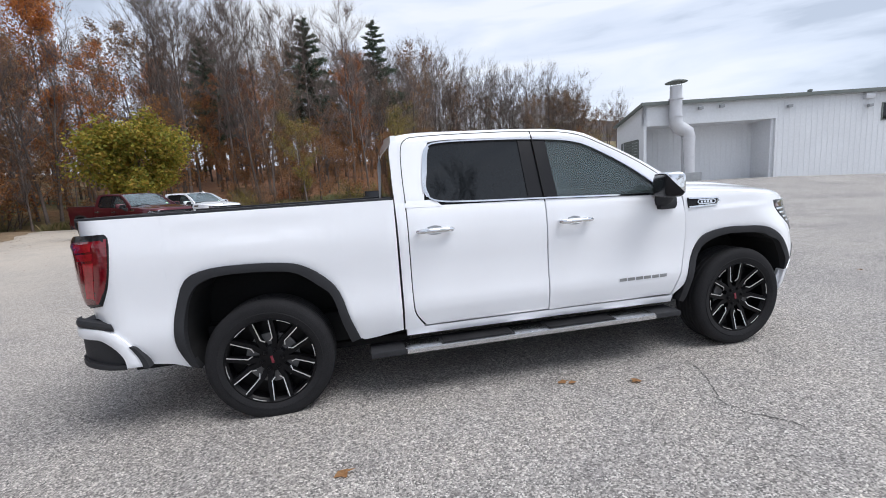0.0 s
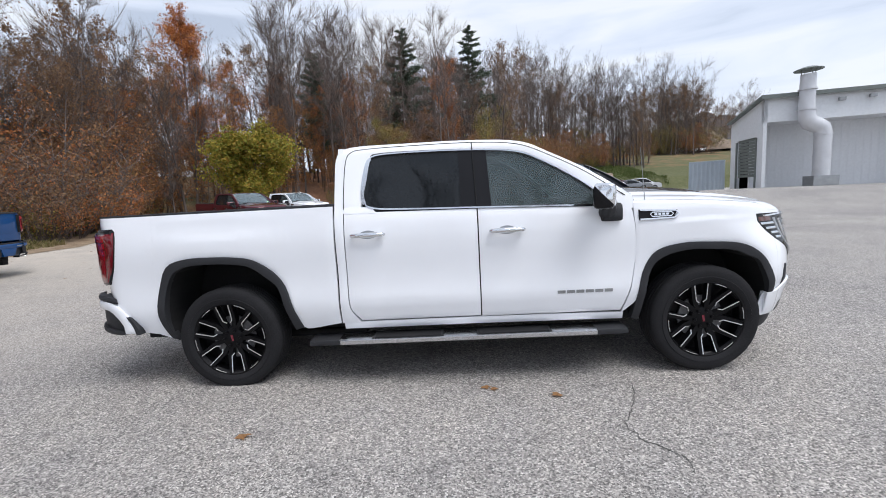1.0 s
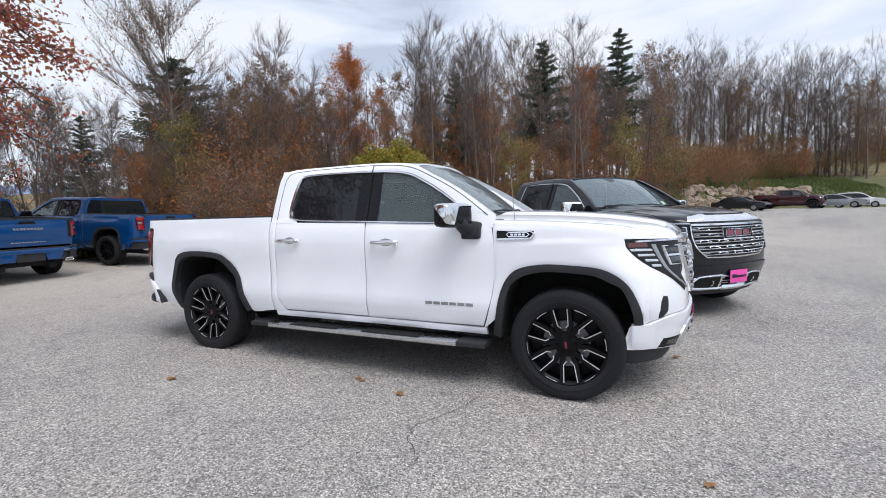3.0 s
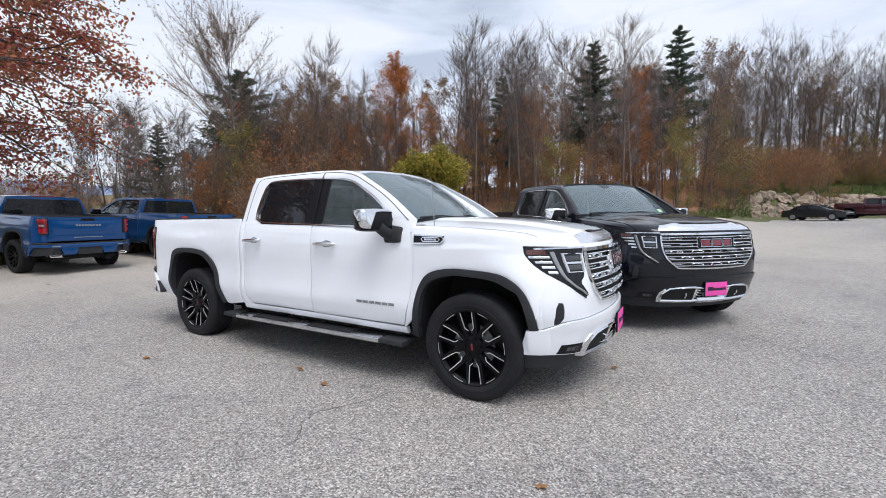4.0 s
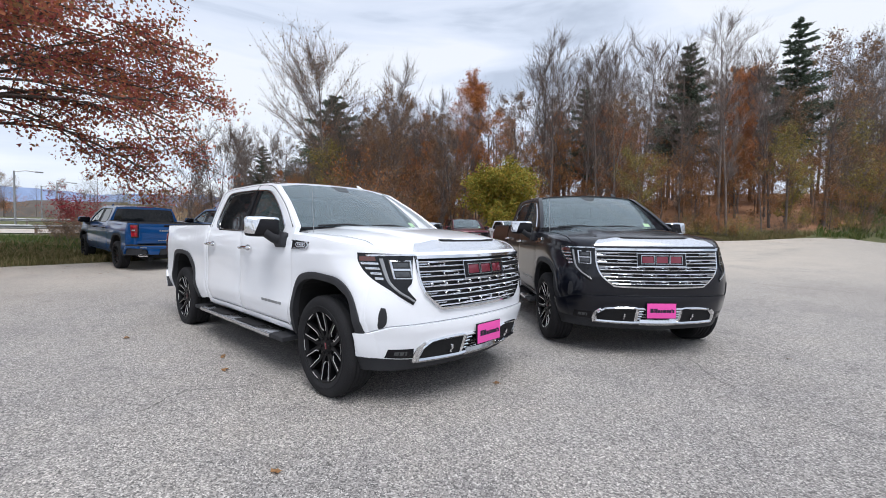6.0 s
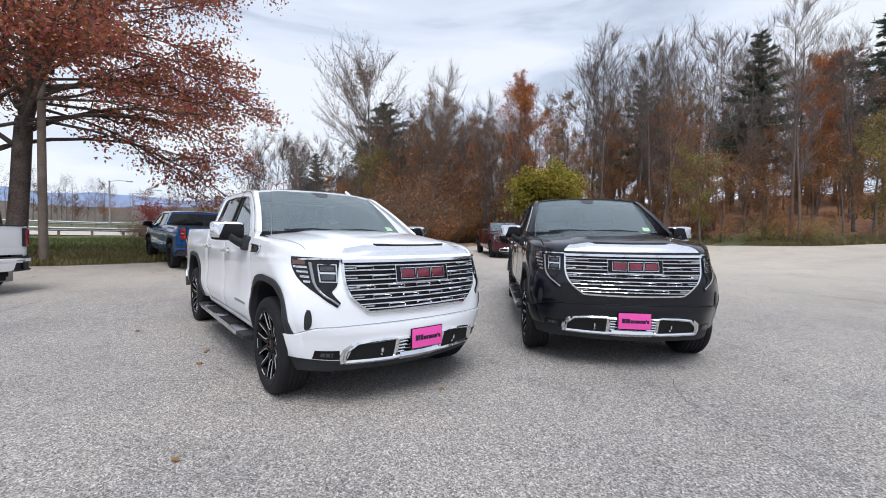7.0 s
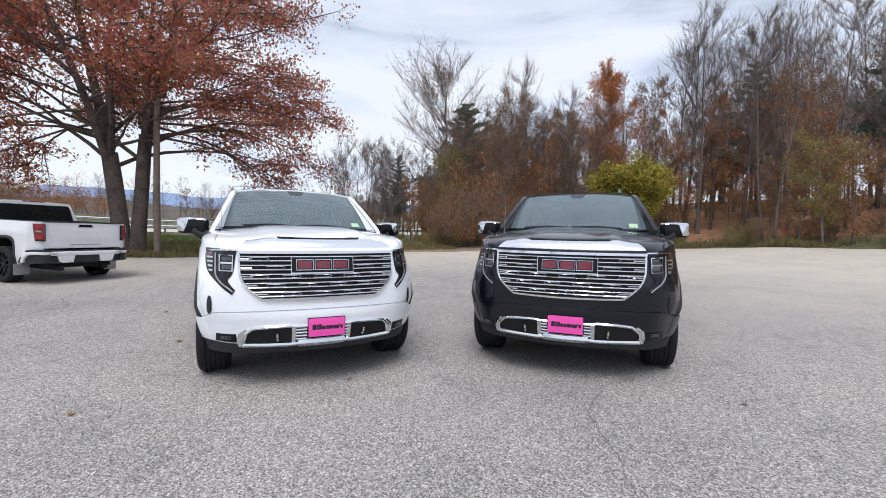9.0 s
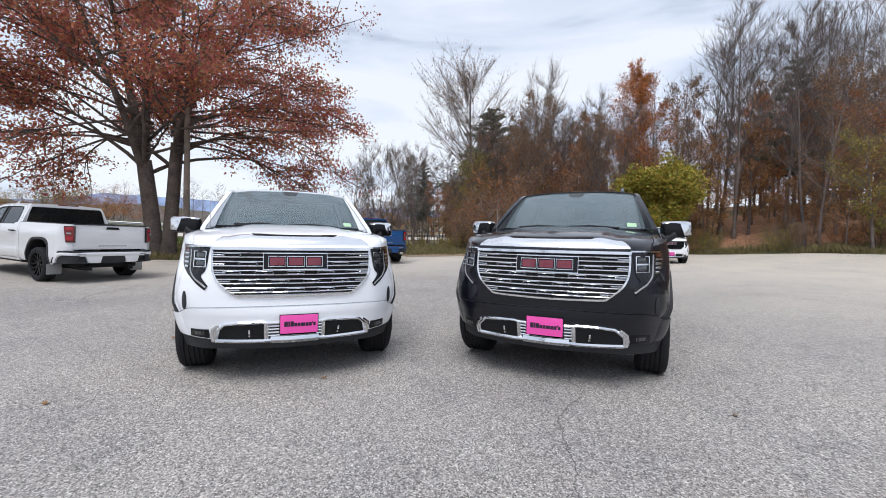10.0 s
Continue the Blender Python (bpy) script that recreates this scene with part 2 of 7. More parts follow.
M = {
    "white": paint("white_paint", (0.89, 0.91, 0.95)),
    "black": paint("black_paint", (0.004, 0.005, 0.010), 0.0, 0.3, 0.8),
    "blue": paint("blue_paint", (0.002, 0.057, 0.20), 0.15, 0.32),
    "silver": paint("pale_paint", (0.74, 0.75, 0.77), 0.1, 0.35),
    "red": paint("red_paint", (0.085, 0.008, 0.016), 0.3, 0.32),
    "grey": paint("grey_paint", (0.30, 0.32, 0.34), 0.5, 0.35),
    "dark": paint("dark_paint", (0.025, 0.028, 0.034), 0.3, 0.32),
    "maroon": paint("maroon_paint", (0.06, 0.012, 0.018), 0.3, 0.32),
    "chrome": material("chrome", (0.78, 0.79, 0.81), 0.08, 1.0, 0.02, 5, 60),
    "lip_chrome": material("polished_lip", (0.88, 0.89, 0.91), 0.25, 1.0, 0.02, 5, 60),
    "satin": material("machined_alloy", (0.88, 0.88, 0.89), 0.42, 1.0, 0.04, 8, 200),
    "step_metal": material("brushed_step", (0.62, 0.63, 0.65), 0.24, 1.0, 0.08, 6, 120),
    "gloss_black": material("gloss_black", (0.008, 0.008, 0.010), 0.25, 0.0, 0.05, 8, 90, 0, 0.0, 0.3),
    "wheel_black": material("wheel_black", (0.005, 0.005, 0.006), 0.35, 0.0, 0.05, 8, 90, 0, 0.0, 0.18),
    "brake": material("dull_iron", (0.16, 0.16, 0.165), 0.5, 0.6, 0.15, 8, 60),
    "frit": material("dotted_glass_border", (0.035, 0.042, 0.046), 0.22, 0, 0.1, 30, 200),
    "sticker": material("pale_sticker", (0.42, 0.62, 0.40), 0.5, 0, 0.1, 30, 90),
    "plastic": material("black_plastic", (0.032, 0.033, 0.037), 0.6, 0, 0.15, 6, 400, 0.08, spec=0.3),
    # dark parts pushed near black: the shade of wells, gaps and recesses in colour
    "dark_void": material("recess_black", (0.011, 0.011, 0.012), 0.9, 0, 0.2, 5, 50),
    "rubber": material("tyre_rubber", (0.021, 0.021, 0.023), 0.8, 0, 0.25, 4, 120, 0.15, spec=0.2),
    "glass": material("tinted_glass", (0.22, 0.28, 0.29), 0.02, 0, 0, trans=0.80, ior=1.5),
    # pale diffuse share put into the windscreen's colour as a stand-in for sky haze
    "hazed_glass": material("windscreen_glass", (0.34, 0.43, 0.47), 0.02, 0, 0, trans=0.72, ior=1.45),
    "privacy": material("privacy_glass", (0.010, 0.012, 0.014), 0.03, 0, 0.1, 3, 30, 0, 0.0),
    "lens": material("lamp_lens", (0.05, 0.055, 0.06), 0.06, 0.2, 0.3, 20, 120, 0, 1.0),
    "lamp_dark": material("lamp_housing", (0.012, 0.013, 0.015), 0.12, 0, 0.2, 20, 90, 0, 0.15, 0.3),
    "drl": material("light_guide", (0.27, 0.28, 0.295), 0.2, 0.1, 0.1, 12, 80, 0, 1.0),
    "amber": material("amber_lens", (0.10, 0.028, 0.02), 0.1, 0, 0.2, 20, 90, 0, 1.0),
    "red_lens": material("red_lens", (0.36, 0.008, 0.018), 0.08, 0, 0.35, 12, 60, 0, 1.0),
    "red_dark": material("dark_red_lens", (0.17, 0.006, 0.012), 0.08, 0, 0.3, 12, 60, 0, 1.0),
    "badge_red": material("badge_red", (0.17, 0.012, 0.028), 0.15, 0.2, 0.1, 30, 200, 0, 1.0),
    "pink": material("pink_sheet", (0.85, 0.09, 0.42), 0.45, 0, 0.04, 8, 90),
    "ink": material("dark_ink", (0.02, 0.012, 0.03), 0.5, 0, 0.05, 8, 90),
    "seat": material("dark_leather", (0.05, 0.05, 0.055), 0.55, 0, 0.2, 8, 150, 0.1),
    "bark": material("grey_bark", (0.20, 0.162, 0.147), 0.95, 0, 0.4, 2.5, 25, 0.8, second=(0.09, 0.071, 0.063), per_object=0.4),
    "oak_bark": material("oak_bark", (0.15, 0.118, 0.10), 0.95, 0, 0.4, 2.5, 18, 1.0, second=(0.055, 0.042, 0.036)),
    "wall": material("white_metal_siding", (0.72, 0.74, 0.77), 0.5, 0, 0.05, 0.5, 6, 0.0),
    "trim": material("grey_green_trim", (0.16, 0.18, 0.17), 0.5, 0, 0.1, 2, 40),
    "duct": material("painted_duct", (0.62, 0.63, 0.66), 0.4, 0.2, 0.08, 2, 30),
    "container": material("container_paint", (0.40, 0.46, 0.52), 0.5, 0.1, 0.08, 1.0, 20),
    "dirt": material("leaf_strewn_dirt", (0.33, 0.25, 0.17), 0.95, 0, 0.3, 2.0, 30, 0.6, second=(0.17, 0.115, 0.07)),
    "rock": material("pale_rock", (0.42, 0.335, 0.255), 0.9, 0, 0.4, 3.0, 20, 0.8, second=(0.16, 0.12, 0.09), per_object=0.4),
    "wood": material("weathered_pole", (0.23, 0.185, 0.15), 0.9, 0, 0.35, 3, 40, 0.5),
    "galvanised": material("galvanised_steel", (0.34, 0.35, 0.36), 0.45, 0.7, 0.15, 3, 60),
    "crack": material("open_crack", (0.09, 0.086, 0.082), 0.95, 0, 0.3, 8, 90),
}
M["asphalt"], M["ground"] = asphalt_material(), ground_material()


# ---------------------------------------------------------------- helpers of the scene
def part(name, bm, mat, parent=None, label="", smooth=40):
    """Links a bmesh as one mesh object under a thing or a part."""
    me = bpy.data.meshes.new(name)
    bmesh.ops.recalc_face_normals(bm, faces=bm.faces)
    bm.to_mesh(me)
    bm.free()
    return link_mesh(name, me, mat, parent, label, smooth)


def link_mesh(name, me, mat, parent=None, label="", smooth=40):
    if mat is not None and not me.materials:
        me.materials.append(mat)
    if smooth:
        me.polygons.foreach_set("use_smooth", [True] * len(me.polygons))
        me.set_sharp_from_angle(angle=radians(smooth))
    ob = new(name, me)
    ob.parent = parent
    return tagged(ob, label)


def box(bm, x0, x1, y0, y1, z0, z1, bevel=0.0, m=None):
    """A bevelled block added to bm."""
    made = bmesh.ops.create_cube(bm, size=1)["verts"]
    for v in made:
        v.co = Vector(((x0 + x1) / 2 + v.co.x * (x1 - x0), (y0 + y1) / 2 + v.co.y * (y1 - y0), (z0 + z1) / 2 + v.co.z * (z1 - z0)))
        if m:
            v.co = m @ v.co
    if bevel:
        edges = {e for v in made for e in v.link_edges}
        bmesh.ops.bevel(bm, geom=list(edges), offset=bevel, segments=2, affect="EDGES", profile=0.7)
    return bm


def tube(bm, points, radius, sides=8, cap=True):
    """A round bar along points; radius one number or one for each point."""
    rings, pts = [], [Vector(p) for p in points]
    for i, p in enumerate(pts):
        d = (pts[min(i + 1, len(pts) - 1)] - pts[max(i - 1, 0)]).normalized()
        u = d.cross(Vector((0, 0, 1)) if abs(d.z) < 0.9 else Vector((1, 0, 0))).normalized()
        w, r = d.cross(u), radius[i] if isinstance(radius, (list, tuple)) else radius
        rings.append([bm.verts.new(p + r * (math.cos(a) * u + math.sin(a) * w)) for a in (2 * math.pi * k / sides for k in range(sides))])
    for a, b in zip(rings, rings[1:]):
        for k in range(sides):
            bm.faces.new((a[k], a[(k + 1) % sides], b[(k + 1) % sides], b[k]))
    if cap:
        bm.faces.new(rings[0][::-1])
        bm.faces.new(rings[-1])
    return bm


def lathe(bm, profile, seg, axis="y", center=(0, 0, 0)):
    """A turned body: profile rows of (radius, offset along the axis)."""
    c, rings = Vector(center), []
    for r, o in profile:
        ring = []
        for k in range(seg):
            a = 2 * math.pi * k / seg
            p = Vector((r * math.cos(a), o, r * math.sin(a))) if axis == "y" else Vector((r * math.cos(a), r * math.sin(a), o))
            ring.append(bm.verts.new(c + p))
        rings.append(ring)
    for a, b in zip(rings, rings[1:]):
        for k in range(seg):
            bm.faces.new((a[k], a[(k + 1) % seg], b[(k + 1) % seg], b[k]))
    return rings


def along(ctrl, n, smooth=True):
    """n + 1 points along control points, evenly by control index; smooth: a spline through them."""
    out, c = [], [tuple(map(float, p)) for p in ctrl]
    for i in range(n + 1):
        t = i / n * (len(c) - 1)
        k = min(int(t), len(c) - 2)
        f = t - k
        p1, p2 = c[k], c[k + 1]
        if not smooth or len(c) < 3:
            out.append(tuple(a + (b - a) * f for a, b in zip(p1, p2)))
            continue
        p0 = c[k - 1] if k else tuple(2 * a - b for a, b in zip(p1, p2))
        p3 = c[k + 2] if k + 2 < len(c) else tuple(2 * b - a for a, b in zip(p1, p2))
        out.append(tuple(0.5 * (2 * b + (cc - a) * f + (2 * a - 5 * b + 4 * cc - d) * f * f + (3 * b - a - 3 * cc + d) * f ** 3)
                         for a, b, cc, d in zip(p0, p1, p2, p3)))
    return out


def slab(bm, c1, c2, place, nu=12, nv=6, d0=0.0, d1=-0.02, smooth=True, round_edge=0.0):
    """A curved panel with thickness, ruled between two outlines; place(a, b, depth) puts it on the body's surface."""
    a, b = along(c1, nu, smooth), along(c2, nu, smooth)
    layers = []
    for d in (d0, d1):
        rows = []
        for i in range(nu + 1):
            row = []
            for j in range(nv + 1):
                f = j / nv
                p = [x + (y - x) * f for x, y in zip(a[i], b[i])]
                drop = round_edge if d == d0 and round_edge and (i in (0, nu) or j in (0, nv)) else 0
                row.append(bm.verts.new(place(p[0], p[1], d - drop)))
            rows.append(row)
        layers.append(rows)
    top, low = layers
    for rows in layers:
        for i in range(nu):
            for j in range(nv):
                bm.faces.new((rows[i][j], rows[i + 1][j], rows[i + 1][j + 1], rows[i][j + 1]))
    rim = [(i, 0) for i in range(nu)] + [(nu, j) for j in range(nv)] + [(i, nv) for i in range(nu, 0, -1)] + [(0, j) for j in range(nv, 0, -1)]
    for (i, j), (k, m) in zip(rim, rim[1:] + rim[:1]):
        bm.faces.new((top[i][j], top[k][m], low[k][m], low[i][j]))
    return bm


def ribbon(bm, path, width, place, d0, d1, closed=False, n=None, ridge=0.0):
    """A moulding of even width along a path on a surface; ridge: how far its middle stands above its edges."""
    pts = along(path, n) if n else [tuple(map(float, p)) for p in path]
    if closed:
        pts = pts + [pts[0]]
    left, right = [], []
    for i, p in enumerate(pts):
        if closed and i in (0, len(pts) - 1):
            q0, q1 = pts[-2], pts[1]
        else:
            q0, q1 = pts[max(i - 1, 0)], pts[min(i + 1, len(pts) - 1)]
        dx, dy = q1[0] - q0[0], q1[1] - q0[1]
        s = math.hypot(dx, dy) or 1
        left.append((p[0] - dy / s * width / 2, p[1] + dx / s * width / 2))
        right.append((p[0] + dy / s * width / 2, p[1] - dx / s * width / 2))
    if not ridge:
        return slab(bm, left, right, place, len(pts) - 1, 1, d0, d1, smooth=False)
    rows = []
    for p, q in zip(left, right):
        m = ((p[0] + q[0]) / 2, (p[1] + q[1]) / 2)
        rows.append([bm.verts.new(place(*c, d)) for c, d in ((p, d1), (p, d0 - ridge), (m, d0), (q, d0 - ridge), (q, d1))])
    for a, b in zip(rows, rows[1:]):
        for k in range(4):
            bm.faces.new((a[k], a[k + 1], b[k + 1], b[k]))
    if not closed:
        bm.faces.new(rows[0])
        bm.faces.new(rows[-1][::-1])
    return bm


def interp(x, pts):
    for (a, p), (b, q) in zip(pts, pts[1:]):
        if x <= b:
            f = max(0.0, (x - a) / (b - a))
            return p + (q - p) * f
    return pts[-1][1]


def smoother(e0, e1, x):
    t = min(1.0, max(0.0, (x - e0) / (e1 - e0)))
    return t * t * (3 - 2 * t)


# ---------------------------------------------------------------- the lie of the land
def lot_height(x, y):
    z = 0.0015 * min((x - 4) ** 2, 400) if x < 4 else 0.0
    main = 0.0019 * min(max(0.0, y - 4), 27.5) ** 2 * interp(x, [(-12, 0.3), (-4, 1.0)])
    yard = 0.95 * smoother(8, 20, y) * interp(x, [(20, 1.0), (30, 0.85), (40, 0.45)]) - 0.28 * smoother(24, 31, y) + 0.3 * smoother(36, 50, y)
    z += main + (yard - main) * smoother(14 - 9 * smoother(14, 30, y), 20 - 8 * smoother(14, 30, y), x)
    z += 0.017 * min(max(0.0, y - 0.6), 5.5) * (1 - smoother(8, 24, y))
    z += 0.0012 * min(max(0.0, -2 - y), 20) ** 2 if x < -2 else 0.0
    return z


def lot_left(y):
    """Where the paved lot ends on its wooded side, for a row y."""
    return interp(y, [(-60, -14), (-8, -10.4), (-3, -9.9), (6, -11.2), (9, -11.4), (14, -13), (20, -15.5), (40, -15.5)])


def lot_far(x):
    return interp(x, [(-16, 20), (-11, 23), (-5, 25), (3, 27.5), (6, 30), (9, 38), (11, 43.5), (13, 48.5), (19, 54.5), (27, 61), (36, 66), (90, 70)])


def land_height(x, y):
    z = lot_height(x, y)
    far = y - lot_far(max(x, -15))
    if far > 0:
        wood = 0.17 * min(far, 26) * smoother(0, 6, far)
        bank = 2.0 * smoother(0.2, 3.2, far) + 0.17 * min(max(0.0, far - 2), 20) + 0.15 * min(max(0.0, far - 22), 110)
        z += wood + (bank - wood) * smoother(6.5, 11, x)
    left = -14 - x
    if left > 0:
        z += 0.012 * min(left, 19) * smoother(0, 8, left) + 0.047 * min(max(0.0, left - 21), 60)
    return z


# ---------------------------------------------------------------- pickup trucks
SIDE = [(0.36, 0.90), (0.46, 0.955), (0.56, 0.983), (0.64, 1.001), (0.70, 1.004), (0.80, 0.992), (0.93, 0.988), (1.06, 0.993), (1.18, 0.992), (1.28, 0.980), (1.36, 0.957), (1.42, 0.930)]
NOSE = [(0.28, 4.53), (0.40, 4.575), (0.52, 4.62), (0.60, 4.64), (0.66, 4.645), (0.74, 4.645), (0.82, 4.645), (1.0, 4.63), (1.12, 4.61), (1.19, 4.595), (1.30, 4.56)]
CORNER = [(0.4, 2.2), (0.6, 1.9), (0.70, 1.75), (0.80, 1.75), (0.95, 2.2), (1.15, 3.7), (1.3, 3.9)]


def nose_x(y, z):
    return interp(z, NOSE) - interp(z, [(0.58, 0.25), (0.70, 0.20), (0.92, 0.19), (1.08, 0.22)]) * y * y - interp(z, CORNER) * max(0.0, abs(y) - 0.66) ** 2


def tail_x(y):
    return -1.11 + 2.6 * max(0.0, abs(y) - 0.70) ** 2


def half_width(x, z):
    """Half the body's width at a station and height."""
    if z > 1.42:
        w = 0.930 - (z - 1.42) * 0.375 - max(0, z - 1.845) * 0.5
    else:
        w = interp(z, SIDE)
    if x < 0.9075 and z > 1.2:
        w = max(w, 0.985 - (z - 1.2) * 0.12)
    w += 0.012 * math.exp(-((x - 3.745) / 0.45) ** 2) * (1 if z < 1.2 else 0) + 0.010 * math.exp(-(x / 0.45) ** 2) * (1 if z < 1.25 else 0)
    if x > 3.6:
        lo, hi = 0.0, 1.2
        for _ in range(24):
            mid = (lo + hi) / 2
            lo, hi = (mid, hi) if nose_x(mid, z) > x else (lo, mid)
        k = 0.05
        h = max(k - abs(w - lo), 0.0) / k
        w = min(w, lo) - h * h * k / 4
    if x < -0.6:
        lim = 0.70 + math.sqrt(max(0.0, (x + 1.11) / 2.6))
        k = 0.04
        h = max(k - abs(w - lim), 0.0) / k
        w = min(w, lim) - h * h * k / 4
    return w


def on_side(s):
    return lambda x, z, d: Vector((x, s * (half_width(x, z) + d), z))


def on_corner(s):
    """As the side, but pushed out to the rear as well round the tail corner."""
    return lambda x, z, d: Vector((x - (0.035 + d) * smoother(0.86, 1.08, -x), s * (half_width(x, z) + d), z))


def on_nose(y, z, d):
    return Vector((nose_x(y, z) + d, y, z))


def on_tail(y, z, d):
    return Vector((tail_x(y) - d, y, z))


def hood_z(x, y):
    t = max(0.0, (x - 3.05) / 1.5)
    a = abs(y)
    return 1.412 - 0.040 * t - 0.105 * t ** 3.5 - 0.055 * (a / 0.86) ** 3 + 0.020 * (1 - smoother(0.42, 0.56, a)) * smoother(0.0, 0.12, t)


def bonnet_front(y):
    return nose_x(y, 1.215) - 0.004


def bonnet_z(x, y):
    """The bonnet's surface, rolling over at its front edge."""
    h = hood_z(x, y)
    g = min(1.0, max(0.0, (bonnet_front(y) - x) / 0.15))
    return 1.206 + (h - 1.206) * math.sqrt(max(0.0, 1 - (1 - g) ** 2))


def roof_z(x, y):
    a = abs(y) / 0.74
    return 1.935 - 0.045 * a ** 3 - 0.05 * max(0.0, x - 1.75) ** 2 - 0.12 * max(0.0, 1.35 - x) ** 2


ARCH_R = [(-0.50, 0.43), (-0.545, 0.58), (-0.545, 0.72), (-0.515, 0.86), (-0.445, 1.02), (-0.30, 1.078), (-0.07, 1.086), (0.12, 1.075), (0.26, 1.045), (0.40, 0.95), (0.49, 0.83), (0.545, 0.64), (0.60, 0.48)]
ARCH_F = [(3.19, 0.44), (3.22, 0.62), (3.27, 0.834), (3.37, 0.97), (3.56, 1.02), (3.76, 1.02), (3.96, 1.003), (4.08, 0.957), (4.17, 0.88), (4.23, 0.77), (4.258, 0.68), (4.268, 0.58)]
WHEELS = {}


def mirror_skin(bm, s, y0, m, d, low, high):
    """The rounded case of a door mirror, or the band of it between two angles round its length (0 faces forward, a quarter turn up)."""
    rows = []
    stations = ((0.0, 0.84), (0.04, 0.95), (0.15, 1.0), (0.35, 1.01), (0.55, 1.01), (0.72, 1.0), (0.86, 0.98), (0.95, 0.93), (0.985, 0.85), (1.0, 0.74))
    for u, k in stations:
        row = []
        for j in range(17):
            a = low(u) + (high(u) - low(u)) * j / 16
            c, e = math.cos(a), math.sin(a)
            x = 2.985 + math.copysign(abs(c) ** 0.45, c) * (0.074 * k + d) - 0.012 * u
            z = 1.396 + math.copysign(abs(e) ** 0.45, e) * (0.090 * k + d) + 0.006 * u
            row.append(bm.verts.new(m @ Vector((x, s * (y0 + 0.045 + u * 0.288 + d * (u - 0.5)), z))))
        rows.append(row)
    for p, q in zip(rows, rows[1:]):
        for j in range(16):
            bm.faces.new((p[j], p[j + 1], q[j + 1], q[j]))
    for row in (rows[0], rows[-1]):
        bm.faces.new(row)
    bmesh.ops.remove_doubles(bm, verts=bm.verts, dist=0.0002)


def wheel_meshes(style):
    """Meshes of one road wheel, outer face towards -y, centred on its hub."""
    if style in WHEELS:
        return WHEELS[style]
    made = {}
    def keep(name, bm, mat, smooth=35):
        me = bpy.data.meshes.new(name)
        bmesh.ops.recalc_face_normals(bm, faces=bm.faces)
        bm.to_mesh(me)
        bm.free()
        me.materials.append(mat)
        me.polygons.foreach_set("use_smooth", [True] * len(me.polygons))
        me.set_sharp_from_angle(angle=radians(smooth))
        made[name] = me
    R = 0.417
    bm = bmesh.new()
    prof = [(0.286, 0.10), (0.305, 0.128), (0.35, 0.138), (0.385, 0.135), (0.405, 0.120), (0.415, 0.10)]
    outer = [(0.284, -0.10), (0.292, -0.122), (0.308, -0.132), (0.335, -0.138), (0.338, -0.134), (0.372, -0.136), (0.395, -0.128), (0.408, -0.114), (R, -0.098)]
    tread = []
    for k in range(5):
        o = -0.098 + 0.049 * k * 0.8 * 1.0
        tread += [(R, o + 0.006), (R, o + 0.030), (R - 0.010, o + 0.033), (R - 0.010, o + 0.037)]
    lathe(bm, outer + tread + prof[::-1], 64 if style == "edged" else 36)
    keep("tyre", bm, M["rubber"])
    bm = bmesh.new()
    lathe(bm, [(0.288, -0.128), (0.297, -0.126), (0.299, -0.112), (0.285, -0.100), (0.276, -0.09), (0.270, 0.0), (0.270, 0.10), (0.285, 0.12)], 56)
    lathe(bm, [(0.0, -0.02), (0.276, -0.02), (0.276, -0.010), (0.0, -0.010)], 40)
    keep("wheel", bm, M["wheel_black"])
    bm = bmesh.new()
    lathe(bm, [(0.02, -0.03), (0.175, -0.03), (0.175, -0.045), (0.06, -0.045)], 40)
    keep("brake_disc", bm, M["brake"])
    bm = bmesh.new()
    lathe(bm, [(0.0, -0.088), (0.070, -0.088), (0.088, -0.080), (0.094, -0.05), (0.094, -0.015)], 36)
    for k in range(6):
        a = math.radians(60 * k + 30)
        lathe(bm, [(0.0, -0.100), (0.010, -0.100), (0.013, -0.096), (0.013, -0.07)], 8, center=(0.066 * math.cos(a), 0, 0.066 * math.sin(a)))
    keep("hub", bm, M["wheel_black"])
    bm = bmesh.new()
    box(bm, -0.026, 0.026, -0.0925, -0.087, -0.009, 0.009, 0.002)
    keep("hub_badge", bm, M["badge_red"])
    # a forked spoke: root, then two arms that open towards the rim
    def arm(bm, r0, a0, r1, a1, w0, w1, y0, y1, thick):
        p0, p1 = Vector((r0 * math.cos(a0), 0, r0 * math.sin(a0))), Vector((r1 * math.cos(a1), 0, r1 * math.sin(a1)))
        d = (p1 - p0).normalized()
        n = Vector((-d.z, 0, d.x))
        vs = []
        for p, w, y in ((p0, w0, y0), (p1, w1, y1)):
            for dy in (0, thick):
                for sgn in (-1, 1):
                    vs.append(bm.verts.new(p + n * sgn * w * (1 if dy == 0 else 1.25) + Vector((0, y + dy, 0))))
        a, b = vs[:4], vs[4:]
        for f in ((0, 1, 3, 2),):
            bm.faces.new([a[i] for i in f])
            bm.faces.new([b[i] for i in f])
        for i, j in ((0, 1), (1, 3), (3, 2), (2, 0)):
            bm.faces.new((a[i], a[j], b[j], b[i]))
    N = 6
    sp = bmesh.new()
    for sgn in (-1, 1):
        ed = bmesh.new()
        arm(sp, 0.075, math.radians(sgn * 9), 0.150, math.radians(sgn * 10), 0.017, 0.016, -0.085, -0.094, 0.045)
        arm(sp, 0.145, math.radians(sgn * 9.5), 0.286, math.radians(sgn * 17), 0.016, 0.013, -0.093, -0.120, 0.05)
